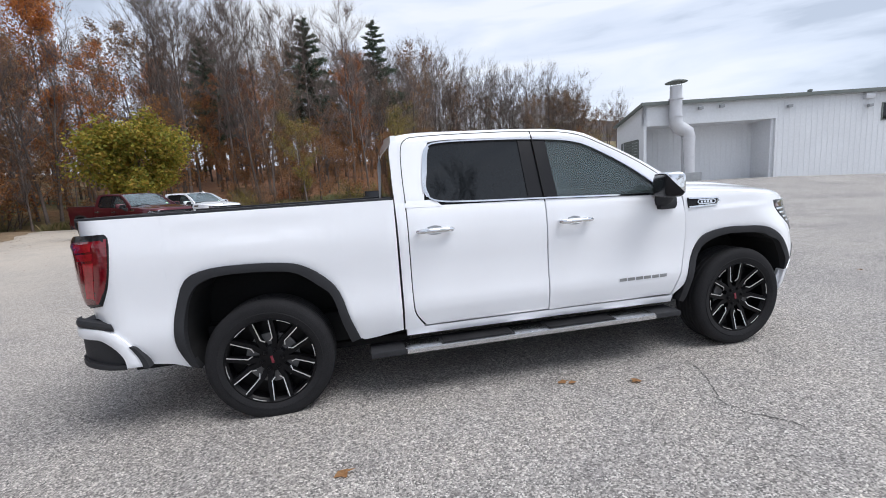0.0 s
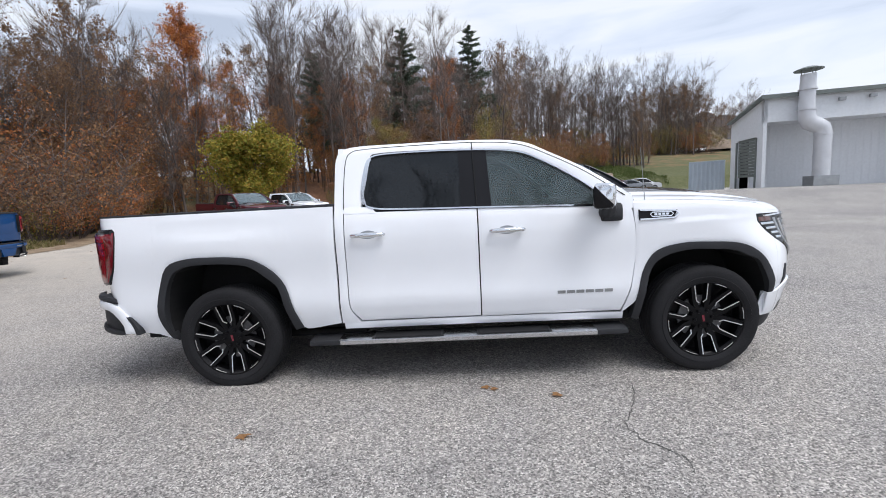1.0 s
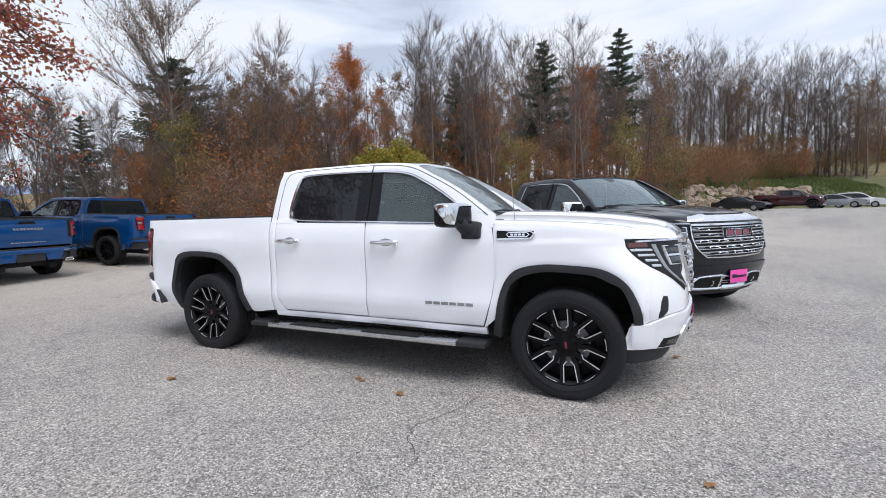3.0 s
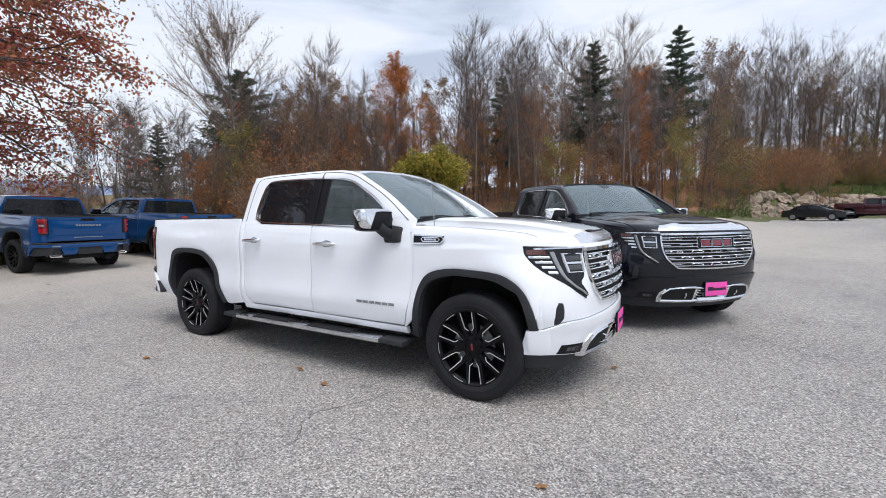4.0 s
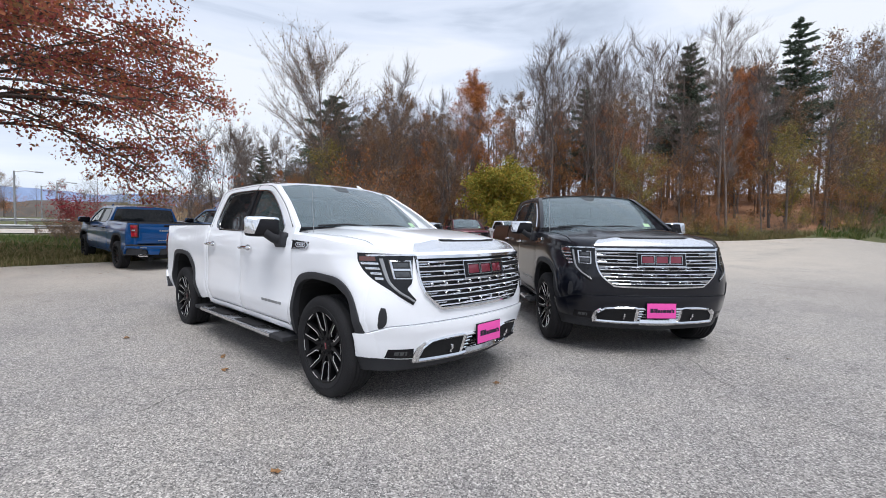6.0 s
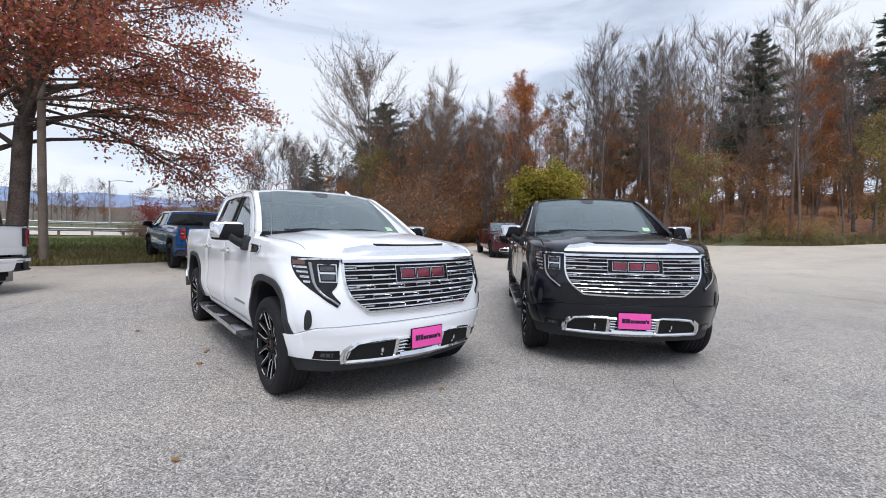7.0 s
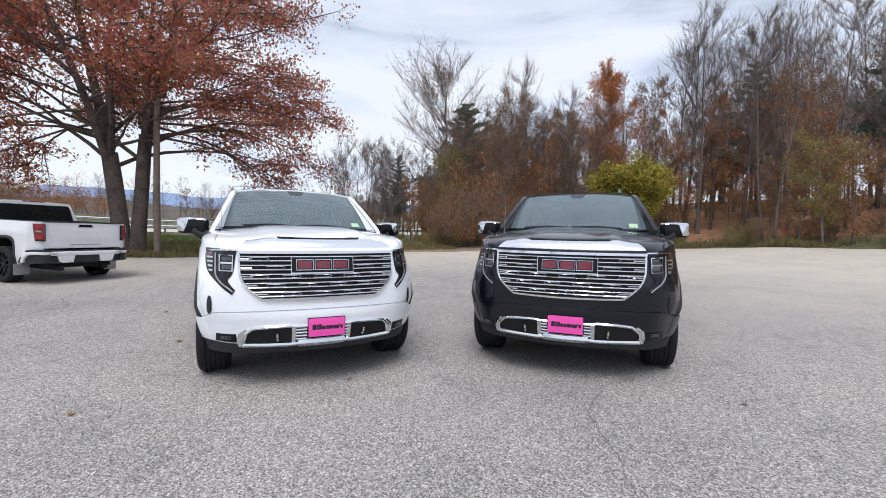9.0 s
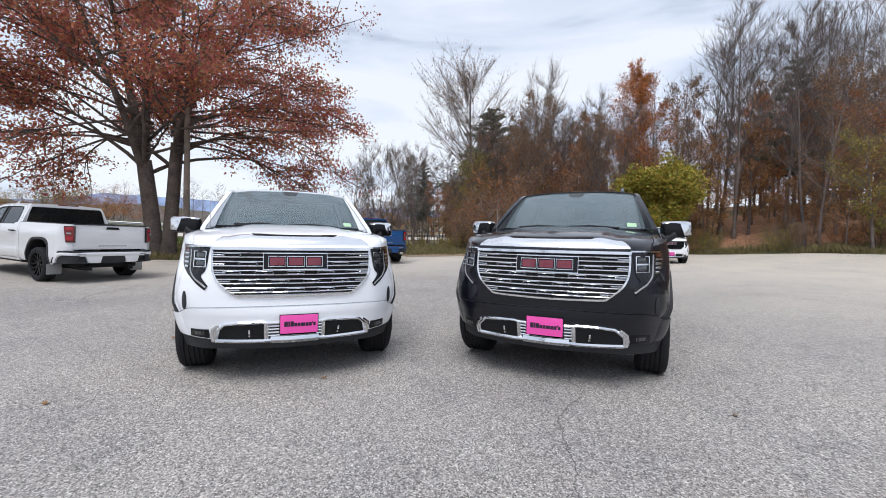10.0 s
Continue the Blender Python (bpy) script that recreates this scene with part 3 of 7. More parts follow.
        arm(ed, 0.152, math.radians(sgn * 9.5 + sgn * 6.0), 0.281, math.radians(sgn * 17 + sgn * 2.6), 0.0030, 0.0030, -0.0965, -0.1225, 0.004)
        arm(ed, 0.128, math.radians(sgn * 9 + sgn * 14.5), 0.153, math.radians(sgn * 9.5 + sgn * 6.0), 0.0030, 0.0030, -0.088, -0.0965, 0.004)
        keep("spoke_edge" if sgn < 0 else "spoke_edge_twin", ed, M["satin"], 30)
    keep("spoke", sp, M["wheel_black"], 30)
    bm = bmesh.new()
    for k in range(1):
        a0 = math.radians(21)
        pts = []
        for j in range(7):
            a = a0 + math.radians(18) * j / 6
            pts.append((0.283 * math.cos(a), -0.1245, 0.283 * math.sin(a)))
        tube(bm, pts, 0.0028, 5)
    keep("rim_edge", bm, M["satin"], 30)
    WHEELS[style] = made
    return made


def add_wheel(truck, x, s, style, turn, steer=0.0):
    ms = wheel_meshes(style)
    hub = new("wheel", ms["wheel"])
    hub.parent = truck
    hub.matrix_basis = pose(x, s * 0.872, 0.415, 0, 0, (0 if s < 0 else 180) + steer) @ pose(0, 0, 0, 0, turn, 0)
    for name in ("tyre", "brake_disc", "hub", "hub_badge"):
        o = new(name, ms[name])
        o.parent = hub
    for k in range(6):
        for name in ("spoke",) + (("spoke_edge", "spoke_edge_twin") if style == "edged" else ()):
            o = new(name.replace("_twin", ""), ms[name])
            o.parent = hub
            o.matrix_basis = pose(0, 0, 0, 0, 60 * k + 30, 0)
        if style == "edged":
            o = new("rim_edge", ms["rim_edge"])
            o.parent = hub
            o.matrix_basis = pose(0, 0, 0, 0, 60 * k, 0)
    return hub


def bars(bm, x0, x1, z0, z1, count, place, d0, d1, gap=0.25):
    """A row of plain upright blocks in place of a word."""
    step = (x1 - x0) / count
    for k in range(count):
        a = x0 + k * step
        slab(bm, [(a, z0), (a + step * (1 - gap), z0)], [(a, z1), (a + step * (1 - gap), z1)], place, 1, 1, d0, d1, smooth=False)
    return bm


def pickup(m, color, label, seed=0, chrome=True, wheel="edged", front="bright", steps=True, body_bumper=True, plate=True, exhaust=False,
           mud_flaps=False, tail="tall", group="", spin=0):
    """A four-door pickup truck; local x forward from the rear axle, z up from the ground."""
    P = M[color]
    rng = random.Random(seed)
    t = tagged(new("pickup_truck"), label, "pickup truck", group)
    t.matrix_world = m
    shiny = M["chrome"] if chrome else M["gloss_black"]

    # --- lower body, both flanks
    doors = {}
    for s in (-1, 1):
        S = on_side(s)
        bm = bmesh.new()
        low = [(-1.085, 0.80), (-0.98, 0.80), (-0.90, 0.70), (-0.80, 0.52), (-0.60, 0.47)] + ARCH_R + [(0.70, 0.47), (0.80, 0.485), (0.905, 0.50)]
        high = [(x, 1.43) for x, _ in low]
        nb = len(low) - 1
        slab(bm, low, high, S, nb * 3, 12, 0, -0.03, round_edge=0.006)
        part("bed_side", bm, P, t)
        bm = bmesh.new()
        slab(bm, [(0.918, 0.50), (0.919, 0.62), (0.92, 0.76), (0.920, 1.0), (0.916, 1.405)], [(1.066, 0.505), (0.996, 0.62), (0.985, 0.76), (0.985, 1.0), (0.985, 1.40)], S, 18, 3, 0, -0.03, round_edge=0.004)
        slab(bm, [(0.93, 0.445), (2.0, 0.445), (3.13, 0.435)], [(0.93, 0.505), (2.0, 0.505), (3.13, 0.495)], S, 24, 3, -0.004, -0.05, round_edge=0.004)
        part("rocker_panel", bm, P, t)
        # door skins
        bm = bmesh.new()
        zs = (0.518, 0.62, 0.76, 1.0, 1.2, 1.374)
        slab(bm, list(zip((1.075, 1.005, 0.993, 0.993, 0.993, 0.993), zs)), [(2.022, z - 0.018 * (z > 1.3)) for z in zs], S, 26, 14, 0, -0.03, round_edge=0.005)
        doors["rear", s] = part("rear_door", bm, P, t)
        def shut(z):
            f = max(0.0, min(1.0, (z - 0.49) / 0.845))
            return 3.10 + 0.088 * f + 0.07 * math.sin(math.pi * f)
        bm = bmesh.new()
        zs = (0.512, 0.62, 0.76, 1.0, 1.2, 1.356)
        slab(bm, [(2.032, z) for z in zs], [(shut(z) - 0.002, z - 0.038 * smoother(1.1, 1.37, z)) for z in zs], S, 26, 14, 0, -0.03, round_edge=0.005)
        doors["front", s] = part("front_door", bm, P, t)
        # front wing
        bm = bmesh.new()
        wing_low = [(3.112, 0.49)] + ARCH_F[1:-1] + [(4.268, 0.62), (4.30, 0.60)]
        wing_high = []
        for x, z in wing_low:
            wing_high.append((3.20 + (x - 3.112) / (4.30 - 3.112) * 1.10, 1.335 - 0.10 * ((x - 3.112) / 1.19) ** 1.6))
        def on_wing(x, z, d):
            return S(x + 0.07 * math.sin(math.pi * max(0.0, min(1.0, (z - 0.49) / 0.845))) * max(0.0, 1 - (x - 3.10) / 0.25), z, d)
        slab(bm, wing_low, wing_high, on_wing, (len(wing_low) - 1) * 4, 16, 0, -0.03, round_edge=0.003)
        # shoulder of the wing up to the bonnet
        tops = [(3.20 + k / 16 * 1.15, 1.335 - 0.113 * (k / 16) ** 1.6) for k in range(17)]
        out_row = [S(x, z, -0.002) for x, z in tops]
        in_row = [Vector((x, s * min(0.852, abs(o.y) - 0.02), bonnet_z(x, 0.85) - 0.004)) for (x, z), o in zip(tops, out_row)]
        rows = []
        for d in (0.0, -0.03):
            rows.append([[bm.verts.new(a.lerp(b, f) + Vector((0, 0, d + 0.012 * math.sin(math.pi * f)))) for f in (0, 0.33, 0.67, 1)] for a, b in zip(out_row, in_row)])
        for grid in rows:
            for g, h in zip(grid, grid[1:]):
                for k in range(3):
                    bm.faces.new((g[k], g[k + 1], h[k + 1], h[k]))
        part("front_wing", bm, P, t)
        # wheel arch mouldings and liners
        for arch, cx in ((ARCH_R, 0.0), (ARCH_F, 3.72)):
            inner = [(x + (cx - x) * 0.105, z - 0.055 if z > 0.9 else z - 0.02) for x, z in arch]
            bm = bmesh.new()
            slab(bm, arch, inner, S, 36, 2, 0.016, -0.05, round_edge=0.006)
            part("wheel_arch_trim", bm, M["plastic"] if color != "silver" else M["plastic"], t)
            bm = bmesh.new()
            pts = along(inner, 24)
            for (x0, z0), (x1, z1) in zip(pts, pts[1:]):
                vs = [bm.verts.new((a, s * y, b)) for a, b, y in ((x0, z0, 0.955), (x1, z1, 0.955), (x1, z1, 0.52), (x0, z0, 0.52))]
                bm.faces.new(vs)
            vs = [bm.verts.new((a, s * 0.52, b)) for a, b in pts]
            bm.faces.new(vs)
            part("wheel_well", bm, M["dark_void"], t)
        # cab side frame round the windows
        outer = [(0.916, 1.40), (0.914, 1.62), (0.930, 1.83), (1.05, 1.897), (1.5, 1.905), (2.0, 1.902), (2.38, 1.87), (2.62, 1.765), (2.90, 1.61), (3.21, 1.40)]
        inner = [(1.125, 1.40), (1.15, 1.60), (1.19, 1.79), (1.25, 1.832), (1.55, 1.838), (2.0, 1.828), (2.36, 1.795), (2.58, 1.70), (2.80, 1.565), (3.00, 1.40)]
        bm = bmesh.new()
        slab(bm, outer, inner, S, 54, 4, 0.0, -0.05, round_edge=0.006)
        slab(bm, [(0.985, 1.368), (1.25, 1.362)], [(0.985, 1.412), (1.20, 1.412)], S, 4, 2, -0.0015, -0.05, False)
        slab(bm, [(2.985, 1.305), (3.205, 1.30)], [(2.985, 1.41), (3.205, 1.405)], S, 2, 2, -0.003, -0.05, False)
        part("cab_frame", bm, P, t)
        bm = bmesh.new()
        ribbon(bm, [(3.0, 1.338), (2.5, 1.352), (2.0, 1.368), (1.5, 1.382), (1.22, 1.402), (1.145, 1.47), (1.165, 1.62), (1.19, 1.76), (1.235, 1.815), (1.5, 1.828), (2.0, 1.82), (2.36, 1.786), (2.58, 1.69), (2.80, 1.555), (2.985, 1.41)], 0.011, S, 0.006, -0.01, n=60)
        part("window_trim", bm, M["chrome"] if chrome else M["gloss_black"], t)
        bm = bmesh.new()
        ribbon(bm, [(0.99, 1.40), (0.988, 1.60), (1.0, 1.78), (1.04, 1.85), (1.14, 1.872), (1.5, 1.882), (2.02, 1.880), (2.37, 1.845), (2.61, 1.745), (2.88, 1.595), (3.15, 1.40)], 0.006, S, 0.0012, -0.004, n=60)
        ribbon(bm, [(2.027, 1.38), (2.02, 1.60), (2.012, 1.882)], 0.007, S, 0.0085, -0.008, n=10)
        part("door_gap", bm, M["dark_void"], t)
        bm = bmesh.new()
        ribbon(bm, [(1.155, 1.435), (1.138, 1.50), (1.146, 1.62), (1.172, 1.75), (1.20, 1.79)], 0.026, S, 0.005, -0.01, n=14)
        part("window_trim", bm, M["chrome"] if chrome else M["gloss_black"], t)
        # windows and pillar
        bm = bmesh.new()
        slab(bm, [(1.13, 1.36), (1.5, 1.352), (1.91, 1.342)], [(1.20, 1.825), (1.5, 1.842), (1.905, 1.835)], S, 10, 8, -0.014, -0.019)
        part("window", bm, M["privacy"], doors["rear", s], "dark privacy glass")
        bm = bmesh.new()
        slab(bm, [(1.905, 1.342), (2.14, 1.336)], [(1.90, 1.838), (2.12, 1.825)], S, 4, 8, -0.006, -0.03)
        part("door_pillar", bm, M["gloss_black"], doors["front", s], "gloss black pillar")
        bm = bmesh.new()
        slab(bm, [(2.13, 1.336), (2.45, 1.330), (2.75, 1.322), (3.0, 1.315)], [(2.11, 1.822), (2.38, 1.795), (2.60, 1.69), (2.98, 1.42)], S, 12, 8, -0.014, -0.019)
        part("window", bm, M["glass"], doors["front", s], "lightly tinted side glass")
        # handles
        for key, hx in (("rear", 1.045), ("front", 2.115)):
            bm = bmesh.new()
            hz = 1.205 if key == "rear" else 1.19
            tube(bm, [S(hx, hz - 0.006, 0.026), S(hx + 0.015, hz - 0.006, 0.042), S(hx + 0.07, hz - 0.005, 0.047), S(hx + 0.13, hz - 0.004, 0.048), S(hx + 0.20, hz - 0.004, 0.046), S(hx + 0.247, hz - 0.004, 0.042), S(hx + 0.26, hz - 0.004, 0.026)], [0.012, 0.0175, 0.019, 0.019, 0.019, 0.0175, 0.012], 12)
            slab(bm, [(hx + 0.005, hz - 0.012), (hx + 0.03, hz - 0.012)], [(hx + 0.005, hz + 0.006), (hx + 0.03, hz + 0.006)], S, 2, 1, 0.03, -0.005)
            slab(bm, [(hx + 0.21, hz - 0.012), (hx + 0.24, hz - 0.012)], [(hx + 0.21, hz + 0.008), (hx + 0.24, hz + 0.008)], S, 2, 1, 0.03, -0.005)
            part("door_handle", bm, shiny, doors[key, s], "chrome handle" if chrome else "black handle")
            # darker disc laid on the door: shade of the hand recess put in as colour
            bm = bmesh.new()
            slab(bm, [(hx + 0.08, hz - 0.03), (hx + 0.13, hz - 0.037), (hx + 0.18, hz - 0.03)], [(hx + 0.08, hz + 0.018), (hx + 0.13, hz + 0.028), (hx + 0.18, hz + 0.018)], S, 10, 2, 0.001, -0.012)
            part("handle_cup_shade", bm, M["lamp_dark"] if color in ("black", "dark") else M["grey"], doors[key, s])
        # word on the door, as plain blocks
        for k in range(6):
            bm = bmesh.new()
            bars(bm, 2.615 + 0.0717 * k, 2.6867 + 0.0717 * k, 0.672, 0.696, 1, S, 0.004, -0.002, 0.16)
            part("door_badge", bm, M["galvanised"], doors["front", s], "plain grey badge block")
        # wing vent
        bm = bmesh.new()
        slab(bm, [(3.235, 1.205), (3.49, 1.210)], [(3.235, 1.285), (3.52, 1.272)], S, 8, 2, 0.010, -0.005, round_edge=0.003)
        vent = part("wing_vent", bm, M["gloss_black"], t)
        bm = bmesh.new()
        ribbon(bm, [(3.24, 1.212), (3.49, 1.216), (3.525, 1.245), (3.50, 1.270), (3.24, 1.281)], 0.011, S, 0.018, 0.004)
        ribbon(bm, [(3.33, 1.230), (3.47, 1.230), (3.485, 1.246), (3.47, 1.260), (3.33, 1.262), (3.315, 1.246)], 0.008, S, 0.018, 0.004, closed=True)
        bars(bm, 3.345, 3.46, 1.238, 1.253, 4, S, 0.016, 0.004)
        part("vent_frame", bm, M["chrome"], vent, "chrome frame")
        # mirror
        bm = bmesh.new()
        y0 = half_width(2.90, 1.36)
        slab(bm, [(2.955, 1.225), (2.96, 1.212), (3.09, 1.212), (3.105, 1.225)], [(2.955, 1.34), (2.965, 1.362), (3.095, 1.345), (3.11, 1.33)], S, 10, 6, 0.045, -0.004, False, 0.014)
        arm_pts = [(3.0, s * (y0 + 0.01), 1.27), (2.99, s * (y0 + 0.09), 1.31), (2.97, s * (y0 + 0.16), 1.36)]
        tube(bm, arm_pts, [0.060, 0.056, 0.052], 14)
        mir = part("mirror", bm, M["plastic"], t)
        swept = pose(2.99, s * (y0 + 0.05), 0, 0, 0, s * 20) @ pose(-2.99, -s * (y0 + 0.05), 0)
        bm = bmesh.new()
        mirror_skin(bm, s, y0, swept, 0.0, lambda u: -math.pi, lambda u: math.pi)
        part("mirror_shell", bm, M["gloss_black"], mir)
        bm = bmesh.new()
        mirror_skin(bm, s, y0, swept, 0.006, lambda u: 0.62 - 1.05 * smoother(0.50, 0.72, u), lambda u: 2.2)
        part("mirror_cap", bm, shiny if chrome else P, mir, "chrome mirror cap" if chrome else "")
        # step board
        if steps:
            bm = bmesh.new()
            box(bm, 0.66, 3.14, *sorted((s * 0.84, s * 1.045)), 0.345, 0.386, 0.012)
            board = part("running_board", bm, M["plastic"], t, "black running board")
            bm = bmesh.new()
            box(bm, 0.91, 2.90, *sorted((s * 1.035, s * 1.062)), 0.352, 0.387, 0.008)
            part("step_strip", bm, M["step_metal"], board, "bright metal strip")
            for a, b in ((0.90, 1.16), (1.72, 1.98), (2.56, 2.90)):
                bm = bmesh.new()
                box(bm, a, b, *sorted((s * 0.90, s * 1.045)), 0.3865, 0.3915, 0.002)
                part("step_plate", bm, M["step_metal"], board, "bright metal plate")
            for a, b in ((1.18, 1.70), (2.0, 2.54)):
                bm = bmesh.new()
                box(bm, a, b, *sorted((s * 0.905, s * 1.03)), 0.386, 0.394, 0.003)
                part("step_pad", bm, M["rubber"], board)
        # bumper end, reflector slot
        bm = bmesh.new()
        slab(bm, [(4.19, 0.42), (4.25, 0.418), (4.34, 0.416)], [(4.19, 0.606), (4.25, 0.607), (4.34, 0.610)], S, 10, 6, 0.028, -0.05, round_edge=0.006)
        part("bumper_end", bm, P, t)

    # --- bed
    def lining(name, *size):
        bm = bmesh.new()
        box(bm, *size)
        part(name, bm, M["plastic"], t, "black bed liner")
    lining("bed_floor", -1.03, 0.88, -0.50, 0.50, 0.84, 0.87)
    lining("bed_bulkhead", 0.85, 0.90, -0.90, 0.90, 0.84, 1.42, 0.008)
    for s in (-1, 1):
        lining("bed_side", -1.0, 0.86, *sorted((s * 0.76, s * 0.80)), 1.10, 1.42, 0.004)
        lining("wheel_house_top", -1.0, 0.86, *sorted((s * 0.49, s * 0.77)), 1.095, 1.13, 0.01)
        lining("wheel_house_side", -1.0, 0.86, *sorted((s * 0.48, s * 0.50)), 0.86, 1.13, 0.004)
    for s in (-1, 1):
        bm = bmesh.new()
        box(bm, -0.93, 0.90, *sorted((s * 0.775, s * 0.945)), 1.424, 1.446, 0.008)
        part("bed_rail_cap", bm, M["plastic"], t)
    bm = bmesh.new()
    slab(bm, [(-0.775, 0.83), (0, 0.83), (0.775, 0.83)], [(-0.775, 1.42), (0, 1.42), (0.775, 1.42)], on_tail, 14, 10, 0.0, -0.06, round_edge=0.006)
    slab(bm, [(-0.66, 0.98), (0, 0.98), (0.66, 0.98)], [(-0.70, 1.32), (0, 1.32), (0.70, 1.32)], on_tail, 10, 4, 0.014, -0.01, round_edge=0.012)
    gate = part("tailgate", bm, P, t)
    bm = bmesh.new()
    box(bm, -1.115, -1.02, -0.77, 0.77, 1.422, 1.444, 0.008)
    part("tailgate_cap", bm, M["plastic"], gate)
    bm = bmesh.new()
    slab(bm, [(-0.15, 1.325), (0.15, 1.325)], [(-0.12, 1.385), (0.12, 1.385)], on_tail, 6, 2, 0.016, -0.01, round_edge=0.004)
    part("tailgate_handle", bm, M["gloss_black"], gate)
    bm = bmesh.new()
    bars(bm, -0.26, 0.26, 1.19, 1.235, 9, on_tail, 0.020, 0.006)
    part("tailgate_badge", bm, M["galvanised"] if color != "silver" else M["silver"], gate)
    bm = bmesh.new()
    bars(bm, -0.30, 0.30, 0.905, 0.925, 10, on_tail, 0.006, -0.004)
    part("tailgate_lettering", bm, M["galvanised"] if color != "silver" else M["drl"], gate)
    for s in (-1, 1):
        S = on_side(s)
        C = on_corner(s)
        bm = bmesh.new()
        if tail == "tall":
            slab(bm, [(-1.092, 1.335), (-1.085, 1.15), (-1.06, 1.0), (-1.02, 0.88)], [(-0.835, 1.345), (-0.842, 1.20), (-0.875, 1.03), (-0.93, 0.90)], C, 18, 10, 0.012, -0.03, round_edge=0.012)
        else:
            slab(bm, [(-1.098, 1.39), (-1.098, 1.2), (-1.098, 1.0)], [(-0.985, 1.385), (-0.995, 1.2), (-1.01, 1.0)], C, 12, 8, 0.012, -0.03, round_edge=0.012)
        lamp = part("tail_lamp", bm, M["lamp_dark"], t, "red tail lamp in a dark surround")
        bm = bmesh.new()
        if tail == "tall":
            slab(bm, [(-1.092, 1.305), (-1.085, 1.15), (-1.062, 1.0), (-1.024, 0.905)], [(-0.845, 1.315), (-0.852, 1.18), (-0.885, 1.03), (-0.938, 0.915)], C, 16, 8, 0.017, 0.004, round_edge=0.006)
        else:
            slab(bm, [(-1.097, 1.375), (-1.097, 1.20), (-1.097, 1.02)], [(-0.995, 1.372), (-1.005, 1.20), (-1.018, 1.02)], C, 12, 8, 0.017, 0.004, round_edge=0.006)
        part("lamp_lens", bm, M["red_dark"], lamp, "deep red lens")
        if tail == "tall":
            glow = (([(-1.03, 1.235), (-0.93, 1.245)], [(-1.03, 1.285), (-0.915, 1.297)]), ([(-1.02, 1.185), (-0.93, 1.19)], [(-1.02, 1.225), (-0.92, 1.232)]), ([(-1.0, 0.95), (-0.985, 1.17)], [(-0.955, 0.95), (-0.925, 1.175)]))
        else:
            glow = (([(-1.09, 1.30), (-1.012, 1.30)], [(-1.09, 1.355), (-1.008, 1.355)]), ([(-1.09, 1.05), (-1.024, 1.05)], [(-1.09, 1.14), (-1.018, 1.14)]))
        for low, high in glow:
            bm = bmesh.new()
            slab(bm, low, high, C, 8, 2, 0.0188, 0.01)
            part("lamp_segment", bm, M["red_lens"], lamp, "bright red segment")
        if tail != "tall":
            bm = bmesh.new()
            slab(bm, [(-1.08, 1.19), (-1.02, 1.19)], [(-1.08, 1.24), (-1.02, 1.24)], C, 6, 2, 0.020, 0.006, round_edge=0.004)
            part("reversing_lens", bm, M["drl"], lamp, "clear reversing lens")
    # rear bumper
    def on_bumper(y, z, d):
        return Vector((-1.20 + 1.1 * max(0.0, abs(y) - 0.55) ** 2.2 - d, y, z))
    def on_bside(s):
        return lambda x, z, d: Vector((x - 0.10 * smoother(0.80, 1.08, -x), s * (half_width(x, max(z, 0.66)) + d), z))
    bm = bmesh.new()
    slab(bm, [(-0.80, 0.665), (-0.5, 0.665), (0, 0.665), (0.5, 0.665), (0.80, 0.665)], [(-0.80, 0.755), (-0.5, 0.76), (0, 0.76), (0.5, 0.76), (0.80, 0.755)], on_bumper, 32, 4, 0.0, -0.09, round_edge=0.01)
    for s in (-1, 1):
        slab(bm, [(s * 0.28, 0.50), (s * 0.52, 0.50)], [(s * 0.24, 0.665), (s * 0.57, 0.665)], on_bumper, 6, 3, -0.002, -0.08, False, 0.006)
        slab(bm, [(-1.092, 0.755), (-0.98, 0.758), (-0.90, 0.745), (-0.83, 0.68), (-0.765, 0.58), (-0.74, 0.50)], [(-1.092, 0.69), (-0.98, 0.69), (-0.93, 0.683), (-0.885, 0.64), (-0.845, 0.57), (-0.835, 0.50)], on_bside(s), 24, 4, 0.018, -0.05, round_edge=0.008)
    bump = part("rear_bumper", bm, P if body_bumper else M["chrome"], t)
    bm = bmesh.new()
    box(bm, -1.185, -1.06, -0.78, 0.78, 0.755, 0.785, 0.01)
    slab(bm, [(-0.24, 0.49), (0.24, 0.49)], [(-0.28, 0.66), (0.28, 0.66)], on_bumper, 4, 3, -0.03, -0.08, False)
    for s in (-1, 1):
        B = on_bside(s)
        slab(bm, [(s * 0.55, 0.50), (s * 0.82, 0.505)], [(s * 0.57, 0.655), (s * 0.82, 0.655)], on_bumper, 6, 3, -0.05, -0.10, False)
        slab(bm, [(s * 0.50, 0.485), (s * 0.82, 0.495)], [(s * 0.50, 0.515), (s * 0.82, 0.52)], on_bumper, 8, 2, 0.0, -0.09, False, 0.006)
        slab(bm, [(-0.775, 0.63), (-0.725, 0.55), (-0.71, 0.49)], [(-0.805, 0.64), (-0.760, 0.56), (-0.742, 0.49)], B, 8, 1, 0.022, -0.04)
        slab(bm, [(-1.088, 0.69), (-0.94, 0.685), (-0.88, 0.63), (-0.84, 0.56)], [(-1.080, 0.53), (-0.95, 0.505), (-0.88, 0.505), (-0.835, 0.51)], B, 12, 3, -0.025, -0.10)
        slab(bm, [(-1.092, 0.55), (-0.96, 0.525), (-0.84, 0.515)], [(-1.092, 0.505), (-0.96, 0.49), (-0.84, 0.488)], B, 10, 2, 0.010, -0.08, round_edge=0.006)
